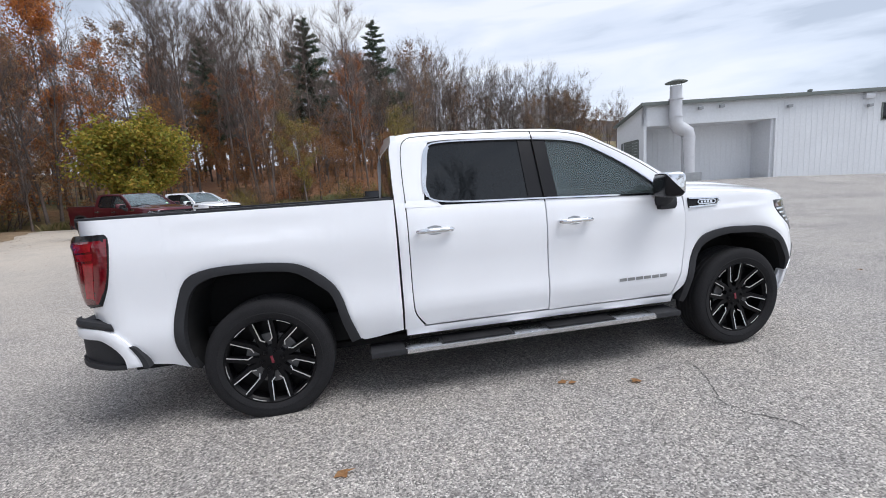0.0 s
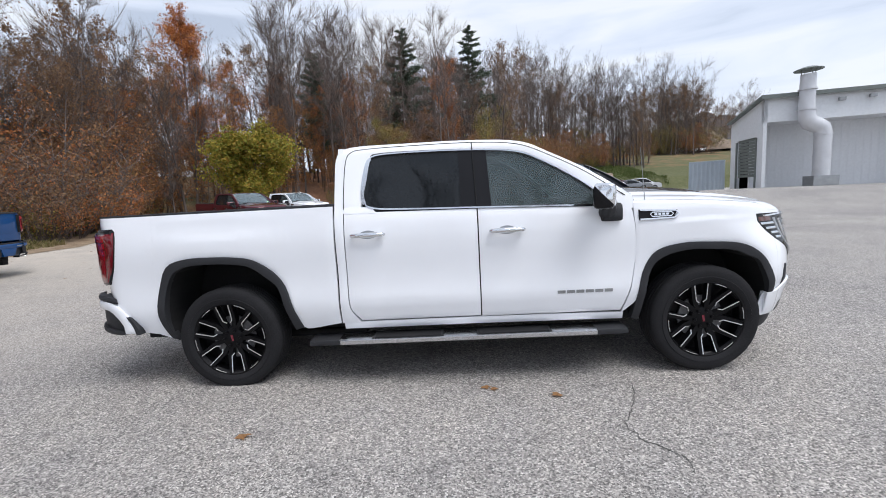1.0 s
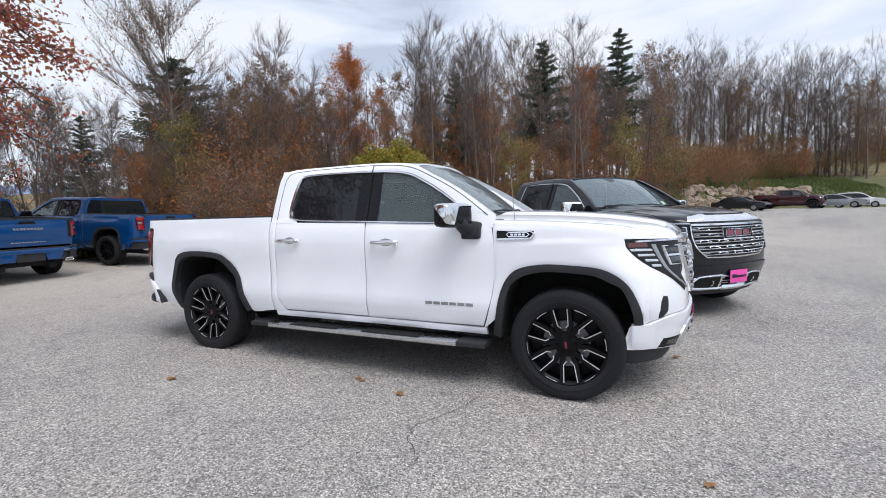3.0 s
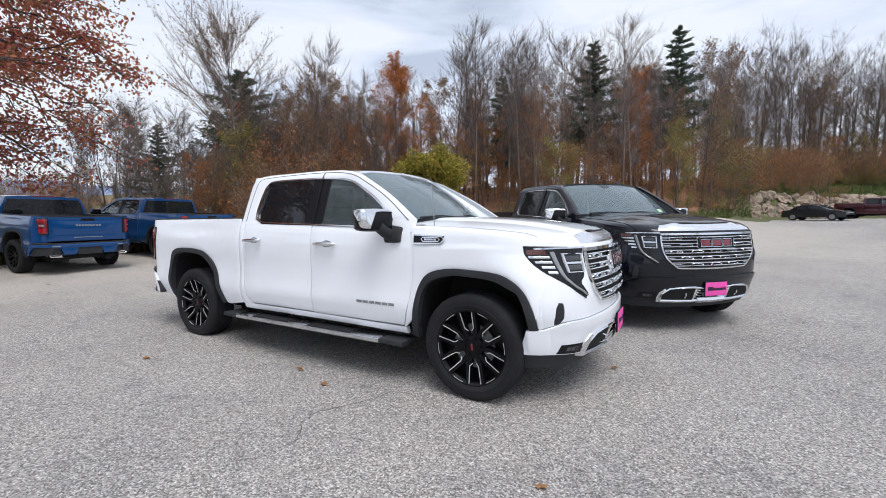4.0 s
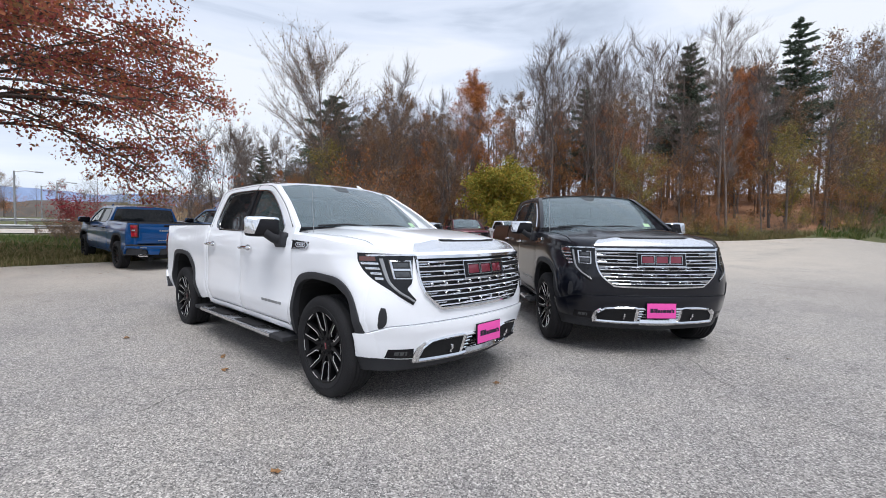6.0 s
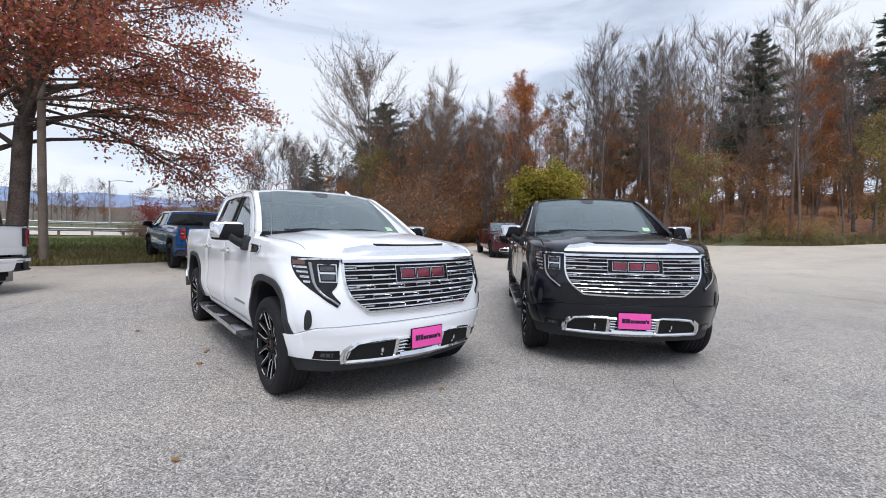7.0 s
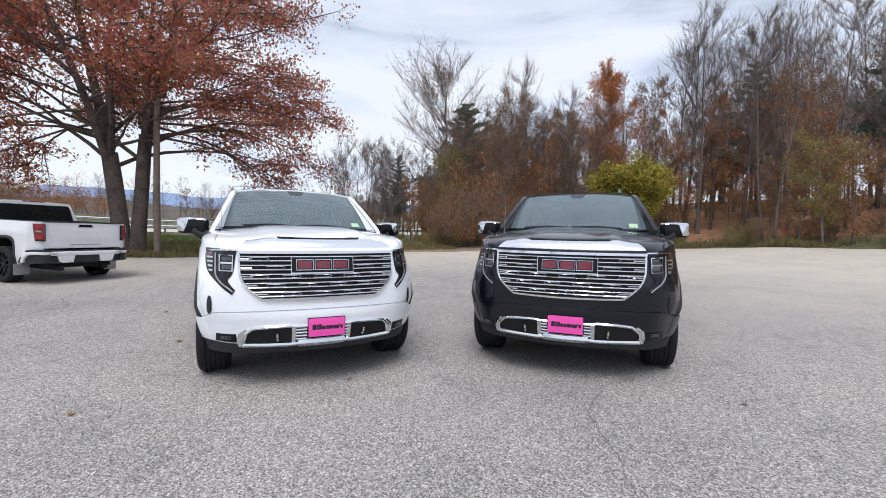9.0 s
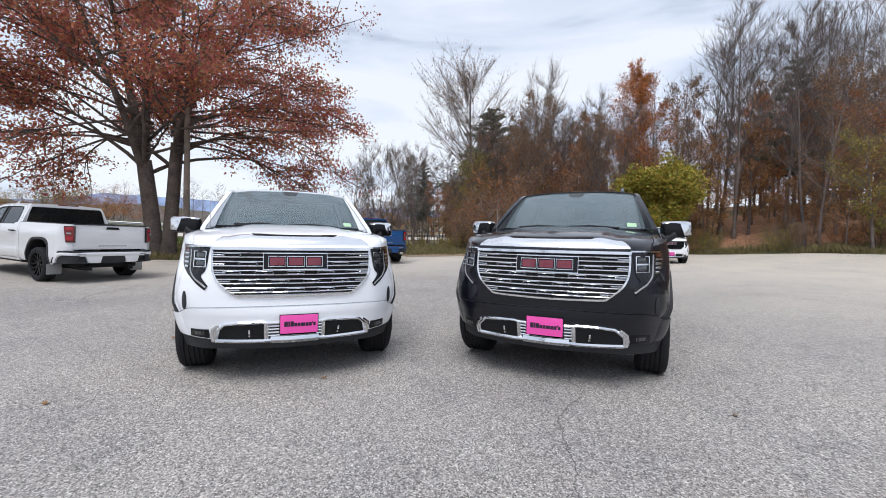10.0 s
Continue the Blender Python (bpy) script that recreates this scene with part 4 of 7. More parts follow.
        slab(bm, [(-1.094, 0.805), (-0.98, 0.805), (-0.88, 0.785)], [(-1.094, 0.758), (-0.98, 0.761), (-0.87, 0.742)], B, 10, 3, 0.014, -0.05, round_edge=0.010)
    part("bumper_step", bm, M["plastic"], bump, "black plastic step")
    for s in (-1, 1):
        bm = bmesh.new()
        slab(bm, [(s * 0.58, 0.70), (s * 0.76, 0.70)], [(s * 0.58, 0.722), (s * 0.76, 0.722)], on_bumper, 4, 1, 0.004, -0.005, False)
        part("bumper_badge", bm, M["galvanised"], bump)
    if exhaust:
        for s in (-1, 1):
            bm = bmesh.new()
            for k in range(2):
                o = 0.012 * k
                ribbon(bm, [(s * (0.56 + o) , 0.455 + o), (s * (0.76 - o), 0.455 + o), (s * (0.80 - o), 0.515 - o), (s * (0.60 + o), 0.515 - o)], 0.016, on_bumper, 0.03 - o, -0.10, closed=True)
            part("exhaust_tip", bm, M["chrome"], t, "chrome exhaust tip")
    if mud_flaps:
        for s in (-1, 1):
            bm = bmesh.new()
            box(bm, -0.52, -0.505, *sorted((s * 0.74, s * 1.02)), 0.20, 0.46, 0.004)
            part("mud_flap", bm, M["galvanised"], t, "pale mud flap")

    # --- roof, screens, cabin
    bm = bmesh.new()
    slab(bm, [(0.955, -0.725), (0.95, 0), (0.955, 0.725)], [(2.38, -0.72), (2.445, 0), (2.38, 0.72)], lambda x, y, d: Vector((x, y, roof_z(x, y) + d)), 18, 18, 0.0, -0.04, round_edge=0.006)
    part("roof", bm, P, t)
    bm = bmesh.new()
    tube(bm, [(2.16, 0.56, 1.895), (2.08, 0.56, 1.945), (2.02, 0.56, 1.985)], [0.035, 0.024, 0.008], 8)
    part("roof_fin", bm, P, t)
    bm = bmesh.new()
    box(bm, 0.925, 0.96, -0.22, 0.22, 1.895, 1.925, 0.006)
    part("high_brake_lamp", bm, M["red_dark"], t)
    def on_screen(y, f, d):
        base = Vector((3.17 - 0.16 * y * y, y * 0.845, 1.395 - 0.01 * y * y))
        top = Vector((2.415 - 0.07 * y * y, y * 0.71, 1.905 - 0.035 * y * y))
        return base.lerp(top, f) + Vector((0.56, 0, 0.83)) * (d + 0.03 * math.sin(math.pi * f))
    bm = bmesh.new()
    slab(bm, [(-1, 0), (0, 0), (1, 0)], [(-1, 1), (0, 1), (1, 1)], on_screen, 18, 12, 0.0, -0.005)
    part("windscreen", bm, M["hazed_glass"], t, "laminated windscreen with pale haze in its colour")
    bm = bmesh.new()
    slab(bm, [(-1.0, 0.965), (0, 0.975), (1.0, 0.965)], [(-1.0, 1.0), (0, 1.0), (1.0, 1.0)], on_screen, 14, 1, 0.003, 0.0005)
    slab(bm, [(-1.0, 0.0), (0, 0.0), (1.0, 0.0)], [(-1.0, 0.03), (0, 0.03), (1.0, 0.03)], on_screen, 14, 1, 0.003, 0.0005)
    part("screen_border", bm, M["gloss_black"], t)
    bm = bmesh.new()
    slab(bm, [(-0.10, 0.84), (-0.06, 0.82), (0.06, 0.82), (0.10, 0.84)], [(-0.15, 0.965), (-0.06, 0.97), (0.06, 0.97), (0.15, 0.965)], on_screen, 8, 2, 0.0022, 0.0004)
    part("sensor_patch", bm, M["frit"], t, "dark patch round the mirror mount")
    bm = bmesh.new()
    slab(bm, [(0.76, 0.07), (0.88, 0.07)], [(0.76, 0.15), (0.88, 0.15)], on_screen, 2, 1, 0.0022, 0.0004, False)
    part("screen_sticker", bm, M["sticker"], t, "pale green sticker inside the windscreen")
    for s in (-1, 1):
        bm = bmesh.new()
        c_in = [on_screen(s * 0.985, f, 0.004) for f in (0, 0.25, 0.5, 0.75, 1)]
        c_out = [on_side(s)(x, z, -0.004) for x, z in ((3.21, 1.40), (3.0, 1.535), (2.80, 1.66), (2.60, 1.775), (2.38, 1.868))]
        for d in (0.0, -0.03):
            r0, r1 = [bm.verts.new(p + Vector((0, 0, d))) for p in c_in], [bm.verts.new(p + Vector((0, 0, d))) for p in c_out]
            for k in range(4):
                bm.faces.new((r0[k], r0[k + 1], r1[k + 1], r1[k]))
        part("front_pillar", bm, P, t)
    bm = bmesh.new()
    def on_back(y, z, d):
        return Vector((0.906 + 0.02 * y * y + (max(z, 1.4) - 1.4) * 0.04 - d, y, z))
    slab(bm, [(-0.86, 1.40), (0.86, 1.40)], [(-0.76, 1.84), (0.76, 1.84)], on_back, 8, 6, -0.004, -0.012)
    part("back_window", bm, M["privacy"], t, "dark rear window")
    bm = bmesh.new()
    slab(bm, [(-0.93, 0.60), (0, 0.60), (0.93, 0.60)], [(-0.93, 1.41), (0, 1.41), (0.93, 1.41)], on_back, 8, 4, 0.0, -0.04)
    slab(bm, [(-0.76, 1.83), (0, 1.83), (0.76, 1.83)], [(-0.74, 1.885), (0, 1.93), (0.74, 1.885)], on_back, 8, 2, 0.0, -0.04)
    for s in (-1, 1):
        slab(bm, [(s * 0.93, 1.40), (s * 0.75, 1.885)], [(s * 0.845, 1.40), (s * 0.735, 1.85)], on_back, 6, 2, 0.001, -0.04, False)
    part("cab_back", bm, P, t)
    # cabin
    # dark hull added behind the door skins so the shut lines read as shade
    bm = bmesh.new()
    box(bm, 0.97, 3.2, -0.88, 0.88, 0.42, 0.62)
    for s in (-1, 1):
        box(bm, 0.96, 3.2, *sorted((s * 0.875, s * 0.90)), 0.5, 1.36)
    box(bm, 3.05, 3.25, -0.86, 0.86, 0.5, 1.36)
    part("dark_inner_hull", bm, M["dark_void"], t)
    bm = bmesh.new()
    box(bm, 2.66, 3.13, -0.82, 0.82, 1.05, 1.375, 0.07)
    part("dashboard", bm, M["seat"], t)
    for sx, nm in ((2.0, "front_seat"), (1.15, "rear_seat")):
        for y in (-0.40, 0.40):
            bm = bmesh.new()
            box(bm, sx, sx + 0.52, y - 0.26, y + 0.26, 0.75, 0.92, 0.05)
            box(bm, -0.08, 0.08, y - 0.25, y + 0.25, 0, 0.66, 0.06, pose(sx + 0.05, 0, 0.88, 0, -14, 0))
            box(bm, -0.05, 0.06, y - 0.14, y + 0.14, 0.70, 0.88, 0.04, pose(sx + 0.03, 0, 0.88, 0, -10, 0))
            part(nm, bm, M["seat"], t)
    bm = bmesh.new()
    ring = []
    for k in range(25):
        a = 2 * math.pi * k / 24
        ring.append(pose(2.52, 0.40, 1.20, 0, -62, 0) @ Vector((0.185 * math.cos(a), 0.185 * math.sin(a), 0)))
    tube(bm, ring, 0.016, 6, False)
    box(bm, -0.05, 0.05, -0.17, 0.17, -0.02, 0.02, 0.01, pose(2.52, 0.40, 1.20, 0, -62, 0))
    part("steering_wheel", bm, M["seat"], t)
    bm = bmesh.new()
    box(bm, 1.0, 2.35, -0.68, 0.68, 1.868, 1.876)
    part("headlining", bm, M["seat"], t)

    # --- bonnet and nose
    bm = bmesh.new()
    def on_bonnet(f, y, d):
        x0, x1 = 3.20 - 0.16 * y * y, bonnet_front(y)
        x = x0 + (x1 - x0) * (1 - (1 - f) ** 2.2)
        return Vector((x, y, bonnet_z(x, y) + d))
    ys = [-0.845, -0.70, -0.6, -0.5, -0.25, 0, 0.25, 0.5, 0.6, 0.70, 0.845]
    slab(bm, [(0.0, y) for y in ys], [(1.0, y) for y in ys], on_bonnet, 44, 24, 0.0, -0.03)
    bonnet = part("bonnet", bm, P, t, "", 50)
    # chrome lip that caps the bonnet's front edge
    bm = bmesh.new()
    def on_lip(y, f, d):
        e = 0.095 * (1 - f)
        x = bonnet_front(y) - e
        g = min(1.0, e / 0.15)
        return Vector((x, y, bonnet_z(x, y))) + Vector((1.0 - 0.8 * g, 0, 0.1 + g)).normalized() * d
    slab(bm, [(-0.60, 0.10), (-0.53, 0.02), (-0.40, 0.0), (-0.36, 0.16), (0, 0.16), (0.36, 0.16), (0.40, 0.0), (0.53, 0.02), (0.60, 0.10)],
         [(-0.668, 1), (-0.56, 1), (-0.44, 1), (-0.22, 1), (0, 1), (0.22, 1), (0.44, 1), (0.56, 1), (0.668, 1)], on_lip, 40, 8, 0.007, -0.02, False, 0.003)
    part("bonnet_lip", bm, M["lip_chrome"] if front == "bright" else P, bonnet, "bright chrome lip" if front == "bright" else "", 50)
    bm = bmesh.new()
    for s in (-1, 1):
        slab(bm, [(s * 0.23, -0.02), (s * 0.365, -0.04)], [(s * 0.20, 0.17), (s * 0.335, 0.17)], on_lip, 4, 2, 0.011, -0.02, False)
    slab(bm, [(-0.26, 0.02), (0.26, 0.02)], [(-0.22, 0.18), (0.22, 0.18)], on_lip, 8, 1, 0.0095, -0.02, False)
    part("bonnet_scoop", bm, M["dark_void"], bonnet)
    bm = bmesh.new()
    slab(bm, [(3.02, -0.88), (3.13, 0), (3.02, 0.88)], [(3.10, -0.87), (3.21, 0), (3.10, 0.87)], lambda x, y, d: Vector((x, y, 1.388 - 0.02 * y * y + d)), 12, 2, 0, -0.03)
    for s in (0.1, -0.6):
        tube(bm, [on_screen(s + 0.55, 0.02, 0.015), on_screen(s + 0.2, 0.05, 0.018), on_screen(s - 0.15, 0.035, 0.015)], 0.009, 5)
    part("cowl", bm, M["plastic"], t)
    if chrome:
        bm = bmesh.new()
        tube(bm, [(3.345, -0.84, 1.32), (3.34, -0.838, 1.40), (3.31, -0.835, 1.76)], [0.005, 0.003, 0.002], 6)
        part("aerial", bm, M["galvanised"], t)
    # painted nose
    bm = bmesh.new()
    zs = [0.60, 0.72, 0.84, 0.96, 1.08, 1.19, 1.215]
    def edge_y(z):
        lo, hi = 0.0, 1.2
        for _ in range(24):
            mid = (lo + hi) / 2
            lo, hi = (mid, hi) if nose_x(mid, z) > 4.285 else (lo, mid)
        return lo
    slab(bm, [(-edge_y(z), z) for z in zs], [(edge_y(z), z) for z in zs], on_nose, 20, 40, 0.0, -0.04, round_edge=0.004)
    nose = part("nose_panel", bm, P, t)
    bm = bmesh.new()
    slab(bm, [(-0.955, 0.42), (-0.70, 0.405), (-0.4, 0.385), (0, 0.375), (0.4, 0.385), (0.70, 0.405), (0.955, 0.42)], [(-0.965, 0.60), (-0.84, 0.660), (-0.70, 0.672), (0, 0.68), (0.70, 0.672), (0.84, 0.660), (0.965, 0.60)], on_nose, 42, 8, 0.030, -0.05, round_edge=0.006)
    fb = part("front_bumper", bm, P, t)
    bm = bmesh.new()
    ribbon(bm, [(-0.945, 0.612), (-0.90, 0.640), (-0.84, 0.668), (-0.70, 0.679), (-0.35, 0.685), (0, 0.687), (0.35, 0.685), (0.70, 0.679), (0.84, 0.668), (0.90, 0.640), (0.945, 0.612)], 0.0045, on_nose, 0.005, -0.01, n=40)
    part("bumper_seam", bm, M["grey"] if color in ("white", "silver") else M["plastic"], fb, "dark gap above the bumper")
    bm = bmesh.new()
    slab(bm, [(-0.90, 0.305), (-0.5, 0.30), (0, 0.295), (0.5, 0.30), (0.90, 0.305)], [(-0.95, 0.425), (-0.5, 0.40), (0, 0.385), (0.5, 0.40), (0.95, 0.425)], on_nose, 34, 4, -0.004, -0.06, round_edge=0.01)
    part("lower_valance", bm, M["plastic"], fb, "black plastic valance")
    for s in (-1, 1):
        bm = bmesh.new()
        slab(bm, [(s * 0.84, 0.420), (s * 0.67, 0.412)], [(s * 0.835, 0.490), (s * 0.685, 0.492)], on_nose, 5, 3, 0.036, 0.0, False, 0.004)
        fog = part("fog_lamp", bm, M["gloss_black"], fb)
        bm = bmesh.new()
        slab(bm, [(s * 0.80, 0.440), (s * 0.725, 0.438)], [(s * 0.80, 0.470), (s * 0.725, 0.470)], on_nose, 3, 1, 0.040, 0.01, False, 0.004)
        part("fog_lens", bm, M["lens"], fog)
        bm = bmesh.new()
        slab(bm, [(s * 0.898, 0.650), (s * 0.906, 0.685), (s * 0.905, 0.76), (s * 0.893, 0.808)], [(s * 0.880, 0.655), (s * 0.868, 0.69), (s * 0.868, 0.76), (s * 0.876, 0.805)], on_nose, 10, 3, 0.010, -0.03, round_edge=0.004)
        part("air_slot", bm, M["plastic"], nose)
        # chrome loop round the lower opening
        bm = bmesh.new()
        slab(bm, [(s * 0.62, 0.395), (s * 0.22, 0.390)], [(s * 0.59, 0.525), (s * 0.25, 0.538)], on_nose, 8, 4, 0.034, 0.0, False)
        part("lower_mesh", bm, M["dark_void"], fb)
        bm = bmesh.new()
        ribbon(bm, [(s * 0.0, 0.386), (s * 0.10, 0.387), (s * 0.20, 0.389)], 0.062, on_nose, 0.066, 0.0, ridge=0.022)
        ribbon(bm, [(s * 0.19, 0.386), (s * 0.27, 0.380), (s * 0.45, 0.383), (s * 0.638, 0.388)], 0.034, on_nose, 0.060, 0.0, ridge=0.014)
        ribbon(bm, [(s * 0.632, 0.385), (s * 0.640, 0.43), (s * 0.634, 0.475), (s * 0.565, 0.535), (s * 0.44, 0.549), (s * 0.27, 0.554), (s * 0.235, 0.545), (s * 0.0, 0.544)], 0.025, on_nose, 0.054, 0.0, ridge=0.011)
        ribbon(bm, [(s * 0.648, 0.378), (s * 0.662, 0.43), (s * 0.652, 0.488), (s * 0.60, 0.528)], 0.032, on_nose, 0.048, 0.0, ridge=0.010)
        ribbon(bm, [(s * 0.235, 0.39), (s * 0.235, 0.548)], 0.034, on_nose, 0.046, 0.0, ridge=0.008)
        part("lower_chrome", bm, M["chrome"], fb, "bright lower trim")
        bm = bmesh.new()
        for k in range(4):
            z = 0.427 + 0.029 * k
            ribbon(bm, [(s * 0.0, z), (s * 0.22, z)], 0.016, on_nose, 0.044, 0.0, ridge=0.006)
        part("lower_bar", bm, M["chrome"], fb, "chrome bars")
        bm = bmesh.new()
        h = [on_nose(s * 0.365, 0.425, 0.03), on_nose(s * 0.365, 0.43, 0.055), on_nose(s * 0.368, 0.457, 0.062), on_nose(s * 0.37, 0.483, 0.055), on_nose(s * 0.37, 0.488, 0.03)]
        tube(bm, h, 0.010, 8)
        part("tow_hook", bm, M["chrome"], fb, "bright tow hook")
    bm = bmesh.new()
    slab(bm, [(-0.23, 0.39), (0.23, 0.39)], [(-0.23, 0.545), (0.23, 0.545)], on_nose, 4, 2, 0.033, 0.0, False)
    part("lower_backing", bm, M["gloss_black"], fb)
    if plate:
        bm = bmesh.new()
        py = 0.03 if color == "white" else 0.0
        box(bm, 4.668, 4.682, py - 0.161, py + 0.161, 0.447, 0.616, 0.005)
        pl = part("number_plate", bm, M["gloss_black"], fb, "plate holder with a pink sheet")
        bm = bmesh.new()
        box(bm, 4.6825, 4.6865, py - 0.154, py + 0.154, 0.453, 0.610, 0.001)
        pk = part("plate_sheet", bm, M["pink"], pl, "bright pink sheet")
        for k, wd in enumerate((0.030, 0.014, 0.028, 0.026, 0.020, 0.038, 0.024, 0.026, 0.008, 0.020)):
            a = py - 0.122 + (0, 0.033, 0.050, 0.081, 0.110, 0.133, 0.174, 0.200, 0.228, 0.238)[k]
            tall = 0.044 if k in (0, 1, 2) else 0.030
            z0 = 0.512 + (0.020 if k == 8 else 0)
            bm = bmesh.new()
            box(bm, 4.6868, 4.6882, a, a + wd, z0, z0 + (0.020 if k == 8 else tall))
            part("plate_bar", bm, M["ink"], pk, "dark bar")

    # headlamps
    for s in (-1, 1):
        bm = bmesh.new()
        slab(bm, [(s * 0.925, 1.205), (s * 0.928, 1.12), (s * 0.915, 1.04), (s * 0.885, 0.985), (s * 0.835, 0.93), (s * 0.78, 0.875), (s * 0.715, 0.825)],
             [(s * 0.675, 1.195), (s * 0.69, 1.12), (s * 0.70, 1.04), (s * 0.715, 0.985), (s * 0.745, 0.945), (s * 0.72, 0.90), (s * 0.69, 0.862)], on_nose, 30, 8, 0.010, -0.02, round_edge=0.005)
        hl = part("headlamp", bm, M["lamp_dark"], t, "dark headlamp with chrome reflectors")
        bm = bmesh.new()
        ribbon(bm, [(s * 0.845, 1.165), (s * 0.843, 1.08), (s * 0.838, 0.99), (s * 0.80, 0.925), (s * 0.75, 0.885), (s * 0.708, 0.85)], 0.014, on_nose, 0.018, 0.004, n=24, ridge=0.004)
        part("light_guide", bm, M["drl"], hl, "pale light guide")
        bm = bmesh.new()
        ribbon(bm, [(s * 0.665, 1.192), (s * 0.78, 1.192), (s * 0.90, 1.186)], 0.012, on_nose, 0.018, 0.004, n=12)
        part("lamp_strip", bm, M["chrome"], hl, "chrome upper strip")
        for k in range(4):
            z = 1.125 - 0.036 * k
            bm = bmesh.new()
            ribbon(bm, [(s * 0.862, z), (s * (0.924 - 0.010 * k), z + 0.002)], 0.017, on_nose, 0.020, 0.004, n=4, ridge=0.006)
            part("reflector_bar", bm, M["chrome"], hl, "short chrome bar")
        bm = bmesh.new()
        ribbon(bm, [(s * 0.81, 1.15), (s * 0.81, 1.02), (s * 0.712, 1.02), (s * 0.708, 1.15)], 0.010, on_nose, 0.018, 0.004, closed=True)
        ribbon(bm, [(s * 0.805, 1.085), (s * 0.715, 1.085)], 0.014, on_nose, 0.018, 0.004)
        part("reflector", bm, M["chrome"], hl, "chrome reflector frame")
        bm = bmesh.new()
        for z in (1.053, 1.117):
            slab(bm, [(s * 0.80, z - 0.018), (s * 0.72, z - 0.018)], [(s * 0.80, z + 0.018), (s * 0.72, z + 0.018)], on_nose, 4, 2, 0.016, 0.004, round_edge=0.006)
        part("projector", bm, M["lens"], hl)
        bm = bmesh.new()
        slab(bm, [(s * 0.868, 1.145), (s * 0.925, 1.145)], [(s * 0.868, 1.178), (s * 0.922, 1.178)], on_nose, 5, 2, 0.014, 0.003)
        part("side_marker", bm, M["amber"], hl, "dark amber marker")

    # grille
    WID = [(0.79, 0.49), (0.84, 0.555), (0.90, 0.615), (0.98, 0.652), (1.07, 0.662), (1.18, 0.662)]
    bm = bmesh.new()
    zz = [0.79, 0.84, 0.90, 0.98, 1.07, 1.175]
    slab(bm, [(-interp(z, WID), z) for z in zz], [(interp(z, WID), z) for z in zz], on_nose, 12, 24, 0.006, -0.02)
    gr = part("grille", bm, M["dark_void"], t, "dark grille opening")
    bright = M["chrome"] if front == "bright" else M["gloss_black"]
    bm = bmesh.new()
    rim = [(-interp(z, WID), z) for z in (1.16, 1.07, 0.98, 0.90, 0.84, 0.80)] + [(-0.46, 0.782), (-0.2, 0.775), (0, 0.773), (0.2, 0.775), (0.46, 0.782)] + [(interp(z, WID), z) for z in (0.80, 0.84, 0.90, 0.98, 1.07, 1.16)]
    ribbon(bm, rim, 0.016, on_nose, 0.020, 0.0, n=60)
    ribbon(bm, [(-0.672, 1.178), (-0.3, 1.178), (0, 1.178), (0.3, 1.178), (0.672, 1.178)], 0.024, on_nose, 0.036, 0.0, n=24)
    part("grille_frame", bm, bright, gr, "chrome grille frame" if front == "bright" else "")
    rows = 5
    for r in range(rows):
        zt = 1.142 - 0.074 * r
        bm = bmesh.new()
        w = interp(zt - 0.02, WID) - 0.006
        for dz in (0.0, -0.036):
            wz = interp(zt + dz, WID) - 0.008
            ribbon(bm, [(-wz, zt + dz), (-wz / 2, zt + dz), (0, zt + dz), (wz / 2, zt + dz), (wz, zt + dz)], 0.0090, on_nose, 0.034, 0.004, n=24, ridge=0.0040)
        k = -4
        while k <= 4:
            c = (k + 0.5 * (r % 2)) * 0.255
            if abs(c) < w - 0.07 and not (r < 2 and abs(c) < 0.30):
                ribbon(bm, [(c - 0.075, zt - 0.018), (c - 0.06, zt - 0.006), (c + 0.06, zt - 0.006), (c + 0.075, zt - 0.018), (c + 0.06, zt - 0.030), (c - 0.06, zt - 0.030)], 0.0075, on_nose, 0.036, 0.004, closed=True, ridge=0.0035)
            k += 1
        for s in (-1, 1):
            ribbon(bm, [(s * (w - 0.09), zt - 0.018), (s * w, zt - 0.018)], 0.012, on_nose, 0.026, 0.004, ridge=0.006)
        part("grille_bar", bm, bright, gr, "chrome grille bar" if front == "bright" else "")
    bm = bmesh.new()
    slab(bm, [(-0.262, 1.005), (0, 1.005), (0.262, 1.005)], [(-0.262, 1.140), (0, 1.140), (0.262, 1.140)], on_nose, 8, 2, 0.040, 0.0)
    badge = part("front_badge", bm, M["gloss_black"], gr, "black badge with red blocks in a chrome frame")
    bm = bmesh.new()
    ribbon(bm, [(-0.262, 1.003), (0, 1.003), (0.262, 1.003), (0.262, 1.142), (0, 1.142), (-0.262, 1.142)], 0.009, on_nose, 0.046, 0.01, closed=True)
    for k in range(3):
        c = (-0.152, 0.0, 0.152)[k]
        w = (0.068, 0.070, 0.068)[k]
        ribbon(bm, [(c - w, 1.030), (c + w, 1.030), (c + w, 1.116), (c - w, 1.116)], 0.006, on_nose, 0.050, 0.01, closed=True)
    part("badge_frame", bm, M["chrome"] if front == "bright" else M["galvanised"], badge, "chrome outline")
    for c in (-0.152, 0.0, 0.152):
        bm = bmesh.new()
        slab(bm, [(c - 0.058, 1.040), (c + 0.058, 1.040)], [(c - 0.058, 1.106), (c + 0.058, 1.106)], on_nose, 3, 2, 0.049, 0.01, False, 0.004)
        part("badge_block", bm, M["badge_red"], badge, "red enamel block")

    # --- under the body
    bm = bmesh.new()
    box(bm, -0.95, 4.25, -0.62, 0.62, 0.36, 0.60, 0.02)
